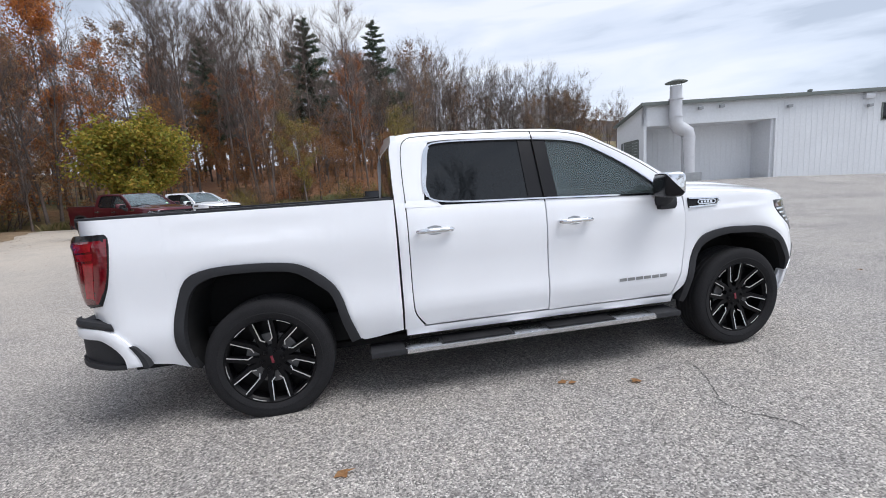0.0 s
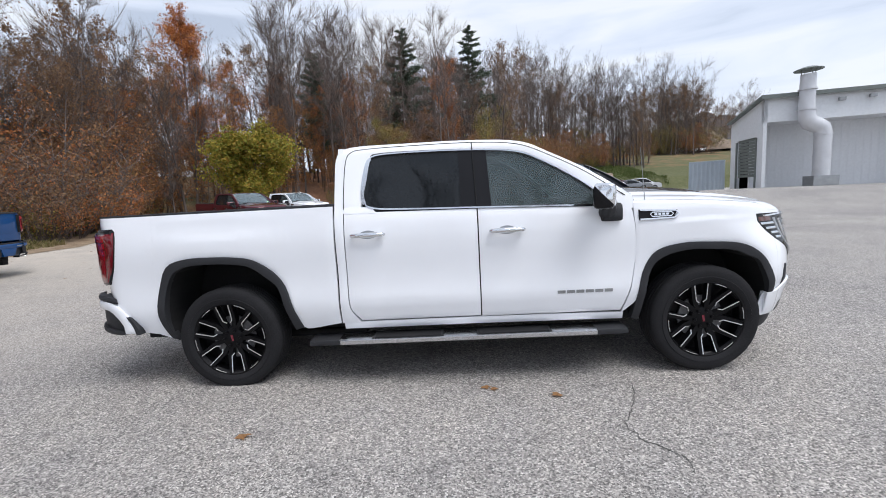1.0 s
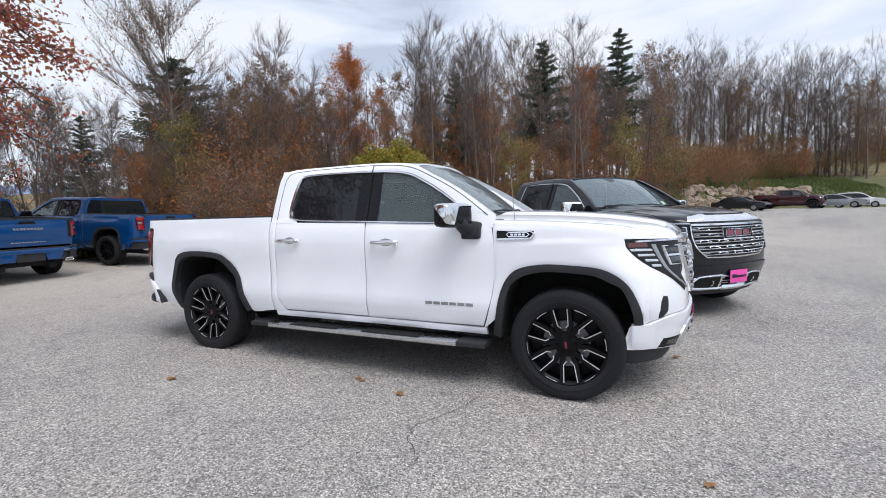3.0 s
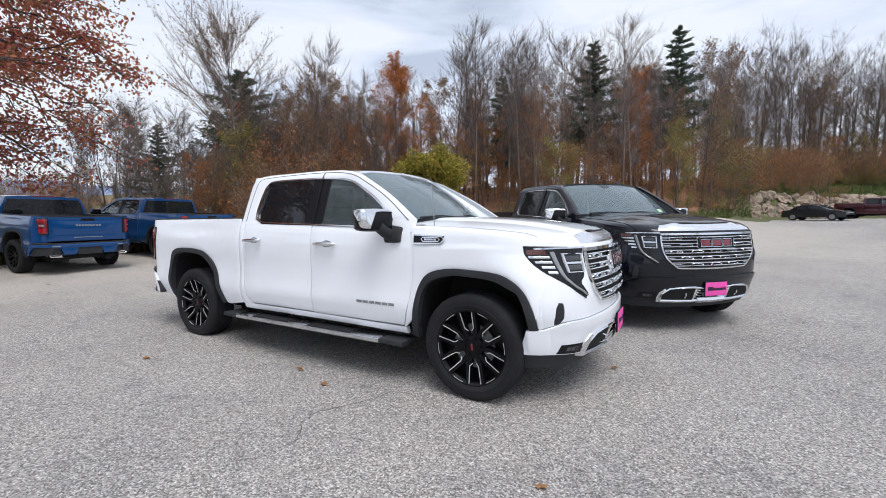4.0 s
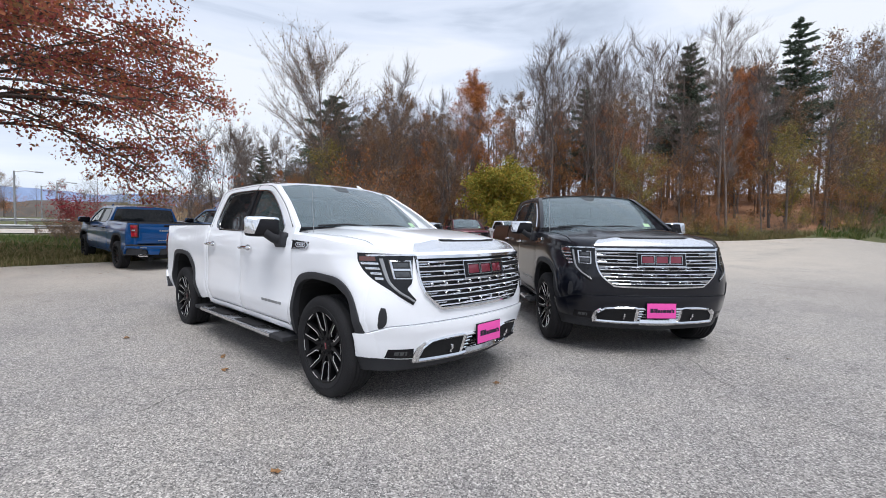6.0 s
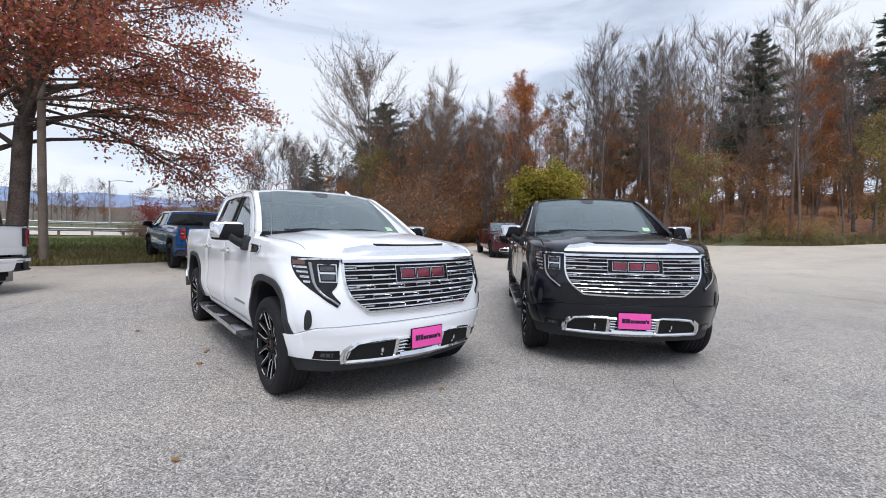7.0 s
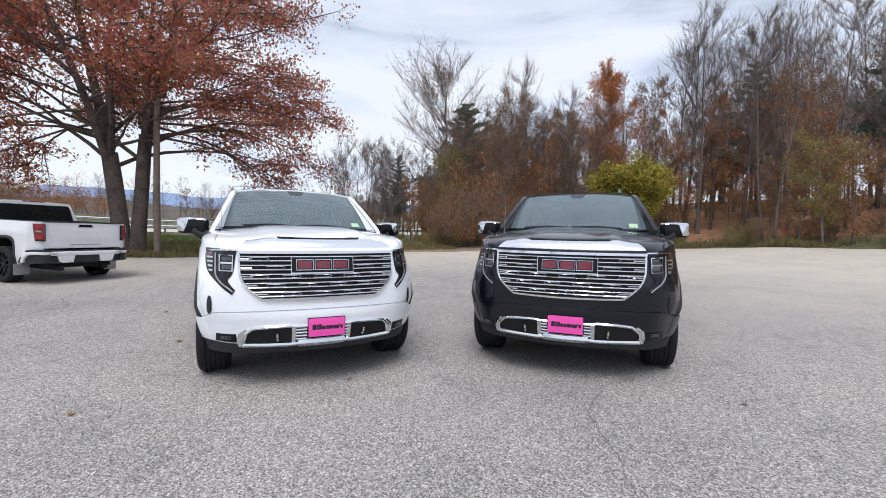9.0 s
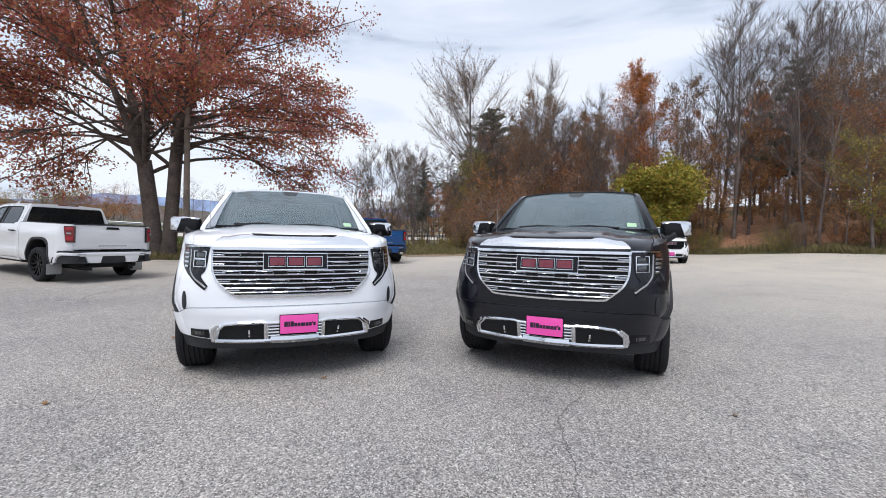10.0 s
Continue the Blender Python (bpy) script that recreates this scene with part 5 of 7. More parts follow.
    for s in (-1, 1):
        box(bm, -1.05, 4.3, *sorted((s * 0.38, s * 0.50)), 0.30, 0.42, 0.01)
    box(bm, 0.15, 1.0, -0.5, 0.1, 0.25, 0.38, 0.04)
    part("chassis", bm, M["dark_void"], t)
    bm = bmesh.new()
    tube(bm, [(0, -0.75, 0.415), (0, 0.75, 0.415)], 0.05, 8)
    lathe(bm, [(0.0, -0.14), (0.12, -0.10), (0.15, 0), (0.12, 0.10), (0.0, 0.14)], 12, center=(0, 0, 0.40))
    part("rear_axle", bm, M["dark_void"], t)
    for x in (0.0, 3.745):
        for s in (-1, 1):
            add_wheel(t, x, s, wheel, spin if spin else rng.uniform(0, 60))
    return t


def ground_pose(x, y, heading, tall=1.0, size=1.0):
    """A vehicle's pose on the lot, tilted with the ground under its wheels; tall, size: its height and size against the common body."""
    c, s = math.cos(radians(heading)), math.sin(radians(heading))
    f = (lot_height(x + 3.745 * c, y + 3.745 * s) - lot_height(x, y)) / 3.745
    return pose(x, y, lot_height(x, y), 0, -math.degrees(math.atan(f)), heading) @ Matrix.Diagonal((size, size, size * tall, 1))


# ---------------------------------------------------------------- the ground
def build_ground():
    xs = [-600, -350, -220, -150, -110, -85] + list(np.arange(-70, 71, 2.0)) + [85, 110, 150, 220, 350, 600]
    ys = [-600, -300, -150, -80, -50] + list(np.arange(-36, 90, 2.0)) + [100, 130, 180, 260, 400, 700]
    bm = bmesh.new()
    rows = []
    for y in ys:
        row = []
        for x in xs:
            z = land_height(x, y)
            inside = x > lot_left(y) + 0.8 and y < lot_far(x) - 0.8
            z += -0.12 if inside else 0.05 * noise.noise(Vector((x * 0.3, y * 0.3, 0)))
            row.append(bm.verts.new((x, y, z - 0.02)))
        rows.append(row)
    for a, b in zip(rows, rows[1:]):
        for i in range(len(xs) - 1):
            bm.faces.new((a[i], a[i + 1], b[i + 1], b[i]))
    ob = part("ground", bm, M["ground"], None, "rough verge of grass and fallen brown leaves", 60)
    me = ob.data
    col = me.attributes.new("woods", "FLOAT", "POINT")
    for i, v in enumerate(me.vertices):
        x, y = v.co.x, v.co.y
        w = smoother(0.5, 5, y - lot_far(max(x, -15))) if x > -16 else 0.6 * smoother(4, 9, y)
        if x > 7:
            w *= 1 - smoother(7, 12, x) * 0.85 * (1 - 0.45 * smoother(14, 20, y - lot_far(x)))
        col.data[i].value = w * 0.75
    tagged(ob, category="ground", kind="structure")
    # the paved lot
    bm = bmesh.new()
    nu, nv = 70, 90
    grid = []
    for j in range(nv + 1):
        f = j / nv
        row = []
        for i in range(nu + 1):
            g = i / nu
            y = -60 + f * 80
            x = lot_left(y) + 0.25 * noise.noise(Vector((0, y * 0.6, 3))) * (i == 0) + (90 - lot_left(y)) * g ** 1.6
            top = lot_far(x)
            if f > 0.6:
                y = -12 + (f - 0.6) / 0.4 * (top + 12) + (0.3 * noise.noise(Vector((x * 0.5, 0, 7))) if j == nv else 0)
                x = lot_left(y) + (90 - lot_left(y)) * g ** 1.6
            row.append(bm.verts.new((x, y, lot_height(x, y))))
        grid.append(row)
    for a, b in zip(grid, grid[1:]):
        for i in range(nu):
            bm.faces.new((a[i], a[i + 1], b[i + 1], b[i]))
    ob = part("pavement", bm, M["asphalt"], None, "worn grey asphalt with exposed aggregate", 60)
    tagged(ob, category="pavement", kind="structure")


build_ground()


# ---------------------------------------------------------------- trees
class Plant:
    """Collects tapered branches and leaves as plain lists."""
    def __init__(self, seed):
        self.r = random.Random(seed)
        self.v, self.f, self.lv, self.lf = [], [], [], []

    def limb(self, pts, radii, sides):
        base = None
        for i, p in enumerate(pts):
            d = (pts[min(i + 1, len(pts) - 1)] - pts[max(i - 1, 0)]).normalized()
            u = d.cross(Vector((0.3, 0.1, 1)) if abs(d.z) < 0.9 else Vector((1, 0, 0))).normalized()
            w = d.cross(u)
            start = len(self.v)
            for k in range(sides):
                a = 2 * math.pi * k / sides
                self.v.append(p + radii[i] * (math.cos(a) * u + math.sin(a) * w))
            if base is not None:
                for k in range(sides):
                    self.f.append((base + k, base + (k + 1) % sides, start + (k + 1) % sides, start + k))
            base = start

    def twig(self, p, d, length, r):
        q = self.r
        u = d.cross(Vector((q.uniform(-1, 1), q.uniform(-1, 1), q.uniform(-1, 1)))).normalized() * r * 1.4
        i = len(self.v)
        self.v += [p + u, p - u, p + d * length]
        self.f.append((i, i + 1, i + 2))

    def leaf(self, p, size):
        r = self.r
        n = Vector((r.uniform(-1, 1), r.uniform(-1, 1), r.uniform(-0.3, 1))).normalized()
        u = n.cross(Vector((r.uniform(-1, 1), r.uniform(-1, 1), r.uniform(-1, 1)))).normalized()
        w = n.cross(u)
        s = size * r.uniform(0.6, 1.3)
        i = len(self.lv)
        self.lv += [p - u * s * 0.55, p + w * s * 0.38 + n * s * 0.12, p + u * s * 0.6, p - w * s * 0.38 + n * s * 0.12]
        self.lf.append((i, i + 1, i + 2, i + 3))

    def needles(self, p, d, length, width):
        """A narrow pointed spray of needles."""
        r = self.r
        u = d.cross(Vector((r.uniform(-1, 1), r.uniform(-1, 1), r.uniform(-1, 1)))).normalized() * width
        i = len(self.lv)
        self.lv += [p - d * length * 0.3, p + u + d * length * 0.1, p + d * length * 0.7, p - u + d * length * 0.1]
        self.lf.append((i, i + 1, i + 2, i + 3))

    def bend(self, p, d, length, n, wander, lift):
        pts, q, e = [p.copy()], p.copy(), d.normalized()
        for _ in range(n):
            r = self.r
            e = (e + Vector((r.uniform(-1, 1), r.uniform(-1, 1), r.uniform(-1, 1) + lift)) * wander).normalized()
            q = q + e * length / n
            pts.append(q.copy())
        return pts

    def objects(self, name, bark, leafmat, label, category, crown_name="crown"):
        me = bpy.data.meshes.new("trunk")
        me.from_pydata([tuple(v) for v in self.v], [], self.f)
        me.materials.append(bark)
        me.polygons.foreach_set("use_smooth", [True] * len(me.polygons))
        root = tagged(new(name), label, category)
        t = new("trunk", me)
        t.parent = root
        if self.lf:
            me = bpy.data.meshes.new(crown_name)
            me.from_pydata([tuple(v) for v in self.lv], [], self.lf)
            me.materials.append(leafmat)
            c = new(crown_name, me)
            c.parent = root
        return root


def deciduous(seed, height, radius, crown_from, spread, limbs, subs, twigs, leaves=0, leaf_size=0.1, up=0.9, name="tree", bark=None,
              leafmat=None, label="", stems=1, leaf_from=0.0):
    pl = Plant(seed)
    r = pl.r
    for st in range(stems):
        lean = Vector((r.uniform(-1, 1), r.uniform(-1, 1), 0)) * (0.05 if stems == 1 else 0.22)
        trunk = pl.bend(Vector((0, 0, -0.3)) + lean * 0.8, Vector((0, 0, 1)) + lean, height * r.uniform(0.92, 1.0), 9, 0.035, 0.02)
        rad = [radius * (1 - 0.93 * (i / 9) ** 0.9) * (1.25 if i == 0 else 1) for i in range(10)]
        pl.limb(trunk, rad, 7)
        for k in range(limbs // stems):
            f = crown_from + (1 - crown_from) * (k + r.random()) / (limbs // stems)
            f = min(f, 0.985)
            i = min(int(f * 9), 8)
            p = trunk[i].lerp(trunk[i + 1], f * 9 - i)
            a = r.uniform(0, 2 * math.pi)
            shape = math.sin(math.pi * min(1, 0.22 + 0.78 * (1 - (f - crown_from) / (1 - crown_from)))) * 0.65 + 0.35
            shape *= 1 - 0.5 * ((f - crown_from) / (1 - crown_from)) ** 3
            length = spread * shape * r.uniform(0.7, 1.15)
            d = Vector((math.cos(a), math.sin(a), up * r.uniform(0.6, 1.4)))
            pts = pl.bend(p, d, length, 5, 0.14, 0.25)
            lr = max(0.012, rad[i] * 0.42)
            pl.limb(pts, [lr * (1 - 0.17 * j) for j in range(6)], 4)
            for m in range(subs):
                g = r.uniform(0.2, 1.0)
                j = min(int(g * 5), 4)
                q = pts[j].lerp(pts[j + 1], g * 5 - j)
                e = (pts[j + 1] - pts[j]).normalized() + Vector((r.uniform(-1, 1), r.uniform(-1, 1), r.uniform(-0.5, 1))) * 0.75
                sp = pl.bend(q, e, length * r.uniform(0.25, 0.5), 2, 0.2, 0.2)
                pl.limb(sp, [lr * 0.35, lr * 0.22, lr * 0.1], 3)
                for _ in range(twigs):
                    h = r.random()
                    w = sp[0].lerp(sp[2], h)
                    td = ((sp[2] - sp[0]).normalized() + Vector((r.uniform(-1, 1), r.uniform(-1, 1), r.uniform(-0.2, 1.3))) * 0.75).normalized()
                    pl.twig(w, td, r.uniform(0.35, 1.15) * min(1, height / 10), 0.0050)
                if leaves and f > leaf_from:
                    for _ in range(leaves):
                        w = sp[r.randrange(2)].lerp(sp[2], r.random()) + Vector((r.gauss(0, 1), r.gauss(0, 1), r.gauss(0, 1))) * 0.22 * (0.4 + length / 4)
                        pl.leaf(w, leaf_size)
    return pl.objects(name, bark or M["bark"], leafmat, label, "tree")


def conifer(seed, height, radius, label, wide=0.27, first=0.30, n=66):
    pl = Plant(seed)
    r = pl.r
    trunk = pl.bend(Vector((0, 0, -0.3)), Vector((0, 0, 1)), height, 8, 0.012, 0)
    pl.limb(trunk, [radius * (1 - 0.95 * i / 8) for i in range(9)], 7)
    for k in range(n):
        f = first + (0.985 - first) * k / n
        p = trunk[min(int(f * 8), 7)].lerp(trunk[min(int(f * 8), 7) + 1], f * 8 - min(int(f * 8), 7))
        a = k * 2.4 + r.uniform(-0.4, 0.4)
        length = (1 - f) ** 0.8 * height * wide * r.uniform(0.4, 1.3) + 0.2
        d = Vector((math.cos(a), math.sin(a), 0.30 * f))
        pts = pl.bend(p, d, length, 4, 0.08, 0.1)
        pl.limb(pts, [0.035 * (1 - 0.2 * j) for j in range(5)], 3)
        for _ in range(int(22 + length * 80)):
            g = r.uniform(0.08, 1.0)
            j = min(int(g * 4), 3)
            q = pts[j].lerp(pts[j + 1], g * 4 - j)
            out = (pts[j + 1] - pts[j]).normalized() + Vector((r.uniform(-1, 1), r.uniform(-1, 1), r.uniform(-0.9, 0.4))) * 0.8
            q = q + Vector((r.gauss(0, 1), r.gauss(0, 1), r.gauss(0, 0.5))) * (0.05 + 0.07 * length)
            pl.needles(q, out.normalized(), r.uniform(0.2, 0.46), 0.055)
    return pl.objects("pine_tree", M["bark"], LEAF["pine"], label, "tree")


def bush(seed, height, width, label, leafmat, leaves=1200, leaf_size=0.09, name="bush"):
    pl = Plant(seed)
    r = pl.r
    for k in range(16):
        a = r.uniform(0, 2 * math.pi)
        d = Vector((math.cos(a) * width / height * r.random(), math.sin(a) * width / height * r.random(), 1))
        pts = pl.bend(Vector((math.cos(a) * 0.3 * width * r.random(), math.sin(a) * 0.3 * width * r.random(), -0.1)), d, height * r.uniform(0.6, 1.05), 4, 0.18, 0.05)
        pl.limb(pts, [0.02, 0.016, 0.012, 0.008, 0.004], 3)
        for _ in range(11):
            pl.twig(pts[2].lerp(pts[4], r.random()), Vector((r.uniform(-1, 1), r.uniform(-1, 1), r.uniform(0, 1.4))).normalized(), r.uniform(0.4, 1.0) * height / 3, 0.008)
        for _ in range(9):
            g = r.uniform(0.3, 1)
            j = min(int(g * 4), 3)
            q = pts[j].lerp(pts[j + 1], g * 4 - j)
            td = Vector((r.uniform(-1, 1), r.uniform(-1, 1), r.uniform(0, 1.2))).normalized()
            ln = r.uniform(0.3, 0.8) * height / 3
            pl.twig(q, td, ln, 0.008)
            for _ in range(leaves // 170):
                pl.leaf(q + td * ln * r.random() + Vector((r.gauss(0, 1), r.gauss(0, 1), r.gauss(0, 1))) * 0.13 * width / 2, leaf_size)
    return pl.objects(name, M["bark"], leafmat, label, "bush", "foliage")


LEAF = {
    "rust": leaf_material("rust_leaves", [(0.265, 0.101, 0.05), (0.408, 0.166, 0.068), (0.53, 0.239, 0.087), (0.428, 0.138, 0.059)]),
    "orange": leaf_material("orange_leaves", [(0.33, 0.145, 0.06), (0.42, 0.205, 0.08), (0.47, 0.26, 0.10), (0.36, 0.135, 0.06)]),
    "red": leaf_material("red_orange_leaves", [(0.46, 0.15, 0.05), (0.60, 0.26, 0.08), (0.52, 0.20, 0.06), (0.38, 0.11, 0.045)]),
    "oak": leaf_material("oak_leaves", [(0.31, 0.075, 0.075), (0.41, 0.12, 0.095), (0.54, 0.21, 0.09), (0.33, 0.08, 0.085), (0.47, 0.155, 0.08), (0.27, 0.19, 0.08), (0.40, 0.105, 0.095)]),
    "lime": leaf_material("lime_leaves", [(0.15, 0.18, 0.035), (0.29, 0.285, 0.05), (0.46, 0.38, 0.065), (0.40, 0.25, 0.055), (0.22, 0.245, 0.045)]),
    "brown": leaf_material("brown_leaves", [(0.177, 0.107, 0.066), (0.262, 0.152, 0.086), (0.300, 0.184, 0.096), (0.215, 0.124, 0.073)]),
    "olive": leaf_material("olive_leaves", [(0.138, 0.138, 0.044), (0.237, 0.213, 0.062), (0.375, 0.3, 0.075), (0.3, 0.188, 0.069)]),
    "tan": leaf_material("tan_leaves", [(0.226, 0.117, 0.058), (0.312, 0.160, 0.072), (0.345, 0.19, 0.088), (0.275, 0.112, 0.050)]),
    "pine": leaf_material("pine_needles", [(0.055, 0.078, 0.058), (0.085, 0.115, 0.08), (0.115, 0.145, 0.105)]),
    "crimson": leaf_material("crimson_leaves", [(0.20, 0.025, 0.035), (0.30, 0.04, 0.05), (0.24, 0.05, 0.045)]),
    "straw": leaf_material("dry_grass", [(0.24, 0.19, 0.09), (0.33, 0.27, 0.14), (0.17, 0.15, 0.06), (0.12, 0.13, 0.04)]),
    "weeds": leaf_material("weeds", [(0.12, 0.13, 0.05), (0.20, 0.17, 0.08), (0.26, 0.19, 0.10), (0.15, 0.15, 0.05)]),
    "grass": leaf_material("green_grass", [(0.06, 0.10, 0.025), (0.10, 0.14, 0.04), (0.17, 0.17, 0.06)]),
}


def plant(ob, x, y, scale=1.0, turn=0.0, first=False, squash=1.0, group=""):
    z = land_height(x, y) - 0.03
    m = pose(x, y, z, 0, 0, turn)
    if first:
        ob.matrix_basis = m
        ob.scale = (scale, scale, scale * squash)
        out = ob
    else:
        out = copy_thing(ob, m)
        out.scale = (scale, scale, scale * squash)
    if group:
        tagged(out, group=group)
    return out


def build_woods():
    rng = random.Random(5)
    sizes = [(13.5, 0.115, 0.24, 3.4, 1.5), (12, 0.09, 0.20, 3.0, 1.4), (14, 0.13, 0.28, 3.7, 1.6), (10, 0.07, 0.14, 2.8, 1.7), (12.5, 0.10, 0.32, 3.0, 1.5), (11, 0.08, 0.12, 3.2, 1.2)]
    bare = [deciduous(20 + k, h, rad, cf, sp, 30, 7, 13, name="bare_tree", label="tall bare grey-brown woodland tree in late autumn", up=u)
            for k, (h, rad, cf, sp, u) in enumerate(sizes)]
    thin = [deciduous(60 + k, h, rad, cf, sp, 16, 5, 7, name="bare_tree", label="slender bare tree deep in the wood", up=u)
            for k, (h, rad, cf, sp, u) in enumerate(sizes[:4])]
    rusty = [deciduous(40 + k, h, 0.11, 0.18, 2.5, 24, 6, 8, leaves=n, leaf_size=0.10, leafmat=LEAF[c], name="autumn_tree", label=lab, up=0.8)
             for k, (h, n, c, lab) in enumerate([(11, 27, "rust", "woodland tree with thin rust-brown leaves"), (9, 30, "orange", "small woodland tree with orange leaves"), (12, 24, "brown", "woodland tree with withered brown leaves"), (6.5, 30, "tan", "small understorey tree with tan leaves"), (7, 28, "olive", "understorey tree with olive-green leaves")])]
    far = [deciduous(160 + k, h, 0.12, cf, sp, 22, 6, 7, leaves=n, leaf_size=0.14, leafmat=LEAF["brown"], name="hill_tree", label=lab, up=u)
           for k, (h, cf, sp, u, n, lab) in enumerate(((13, 0.18, 4.2, 1.1, 0, "bare tree on the wooded hill"), (14, 0.22, 4.0, 1.3, 0, "tall bare tree on the wooded hill"), (12, 0.12, 4.4, 0.95, 0, "spreading bare tree on the wooded hill"), (10, 0.15, 3.4, 0.9, 14, "hill tree with withered brown leaves")))]
    seen = set()
    def before_spruce(x, y):
        a = math.degrees(math.atan2(y + 1, x - 8))
        return 149.2 < a < 152.4 and math.hypot(x - 8, y + 1) < 43
    def put(kind, x, y, s=None, sq=1.0):
        if before_spruce(x, y):
            return None
        first = kind not in seen
        seen.add(kind)
        return plant(kind, x, y, s or rng.uniform(0.8, 1.2), rng.uniform(0, 360), first, sq, "woodland trees")
    # rows of trees back from the lot's far edge
    for row in range(9):
        off = 2.0 + row * 2.9
        x = -32.0
        while x < 62:
            x += rng.uniform(1.3, 2.8) * (1 if x < -6 else 1.4 if x < 12 else 1.0)
            xx = x + rng.uniform(-0.6, 0.6)
            yy = lot_far(max(xx, -15)) + off + rng.uniform(-1.2, 1.2) + 17 * smoother(7, 11, xx)
            if xx < -15:
                yy = 15 + off * 1.1 + rng.uniform(-1, 1)
            if abs(xx + 10.5) < 2.4 and yy < 25.5:
                continue
            if xx > 3 + 0.44 * (yy + 4) or (xx > 12 and row > 4) or (-4 < xx < 12 and row > 6):
                continue
            grow = 1 + 0.25 * smoother(7, 12, xx)
            k = rng.random()
            if xx > 12 and row > 0:
                put(far[(0, 1, 2, 0, 1, 2, 3)[rng.randrange(7)]], xx, yy, rng.uniform(1.15, 1.6))
                continue
            if k < 0.52:
                put(bare[rng.randrange(6)] if row < 3 else thin[rng.randrange(4)], xx, yy, rng.uniform(0.85, 1.22) * (0.76 if xx < -13 else 0.91 if xx > -4 else 1) * grow)
            elif row < 8:
                put(rusty[rng.choice((0, 0, 1, 0, 2, 2, 3, 4) if xx < -6 else (0, 2, 1, 2, 2, 3, 3, 4) if xx < 5 else (2, 2, 2, 3, 4))], xx, yy, rng.uniform(0.75, 1.1) * grow)
    # deep in the wood, and up behind the upper yard
    for k in range(64):
        x = rng.uniform(-20, 13)
        put(far[rng.choice((0, 1, 2, 3))], x, lot_far(max(x, -15)) + rng.uniform(17, 36), rng.uniform(0.9, 1.3))
    for k in range(24):
        a, d = radians(rng.uniform(60.0, 66.5)), rng.uniform(130, 146)
        put(far[rng.choice((0, 1, 2, 3))], 3 + d * math.cos(a), -4 + d * math.sin(a), rng.uniform(1.5, 2.0))
    for k in range(40):
        a, d = radians(rng.uniform(55, 68)), rng.uniform(142, 175)
        put(far[rng.choice((0, 1, 2, 3))], 3 + d * math.cos(a), -4 + d * math.sin(a), rng.uniform(1.0, 1.5))
    # a denser stand of tall trees behind the maple
    for k in range(6):
        x = rng.uniform(-14, -4)
        put(bare[rng.choice((0, 2, 2, 4))], x, lot_far(x) + rng.uniform(5, 16), rng.uniform(0.95, 1.2))
    # the thicket beyond the lot's wooded side
    for k in range(84):
        y = rng.uniform(4.5, 20)
        x = lot_left(y) - rng.uniform(2.0, 18)
        open_side = y < 0.47 * (8.5 - x)
        if (y < 8 and x > -15) or (open_side and k % 3) or before_spruce(x, y):
            continue
        put((bare + rusty)[rng.choice((0, 1, 3, 3, 5) if open_side else (0, 1, 3, 6, 7, 8, 9, 9, 10, 6, 5, 8))], x, y, rng.uniform(0.32, 0.5) if open_side else rng.uniform(0.6, 0.98))
    # orange and brown understorey, and bare trees against the sky, round the tall tree
    for k in range(18):
        a, d = radians(rng.uniform(139, 150)), rng.uniform(28, 40)
        plant(rusty[rng.choice((0, 1, 1, 2, 3))], 4 + d * math.cos(a), -4 + d * math.sin(a), rng.uniform(0.38, 0.58), rng.uniform(0, 360), False, 1.0, "woodland trees")
    for k in range(13):
        a, d = radians(rng.uniform(149, 158)), rng.uniform(33, 46)
        plant(bare[rng.choice((0, 1, 3, 5))], 4 + d * math.cos(a), -4 + d * math.sin(a), rng.uniform(0.5, 0.72), rng.uniform(0, 360), False, 1.0, "woodland trees")
    for k in range(14):
        x = rng.uniform(-27, -15)
        plant((bare + thin)[rng.choice((0, 2, 4, 6, 7))], x, 17 + rng.uniform(0, 10), rng.uniform(0.7, 0.9), rng.uniform(0, 360), False, 1.0, "woodland trees")
    # single trees that stand out
    pines = conifer(71, 15.5, 0.2, "dark green pine rising out of the bare wood")
    plant(pines, -2.4, 37.5, 0.93, 20, True)
    plant(pines, 4.0, 44.5, 1.05, 120)
    spruce = conifer(73, 14.3, 0.2, "broad dark spruce behind a tall bare tree", 0.46, 0.15, 104)
    plant(spruce, -29.5, 20.2, 1.0, 70, True)
    plant(pines, -10.5, 35, 0.80, 70)
    plant(pines, -28.0, 12.2, 0.5, 170)
    red = deciduous(81, 14.5, 0.14, 0.2, 3.1, 38, 8, 8, leaves=70, leaf_size=0.115, leafmat=LEAF["red"], name="red_tree", label="slim tree with orange-red autumn leaves", up=1.3)
    plant(red, -17.3, 26.4, 0.92, 0, True)
    plant(red, 1.2, 36.5, 0.75, 210)
    big = deciduous(83, 15.5, 0.22, 0.24, 6.2, 54, 9, 18, leaves=8, leaf_size=0.11, leafmat=LEAF["brown"], name="tall_tree", label="tall open tree with few withered leaves", up=1.15)
    plant(big, -21.8, 14.4, 0.90, 0, True)
    lime = deciduous(85, 5.6, 0.10, 0.22, 2.6, 46, 9, 3, leaves=66, leaf_size=0.145, leafmat=LEAF["lime"], name="maple_tree", label="young maple with yellow-green leaves at the wood's edge", up=0.55)
    plant(lime, -10.7, 22.2, 1.12, 40, True, 0.86)
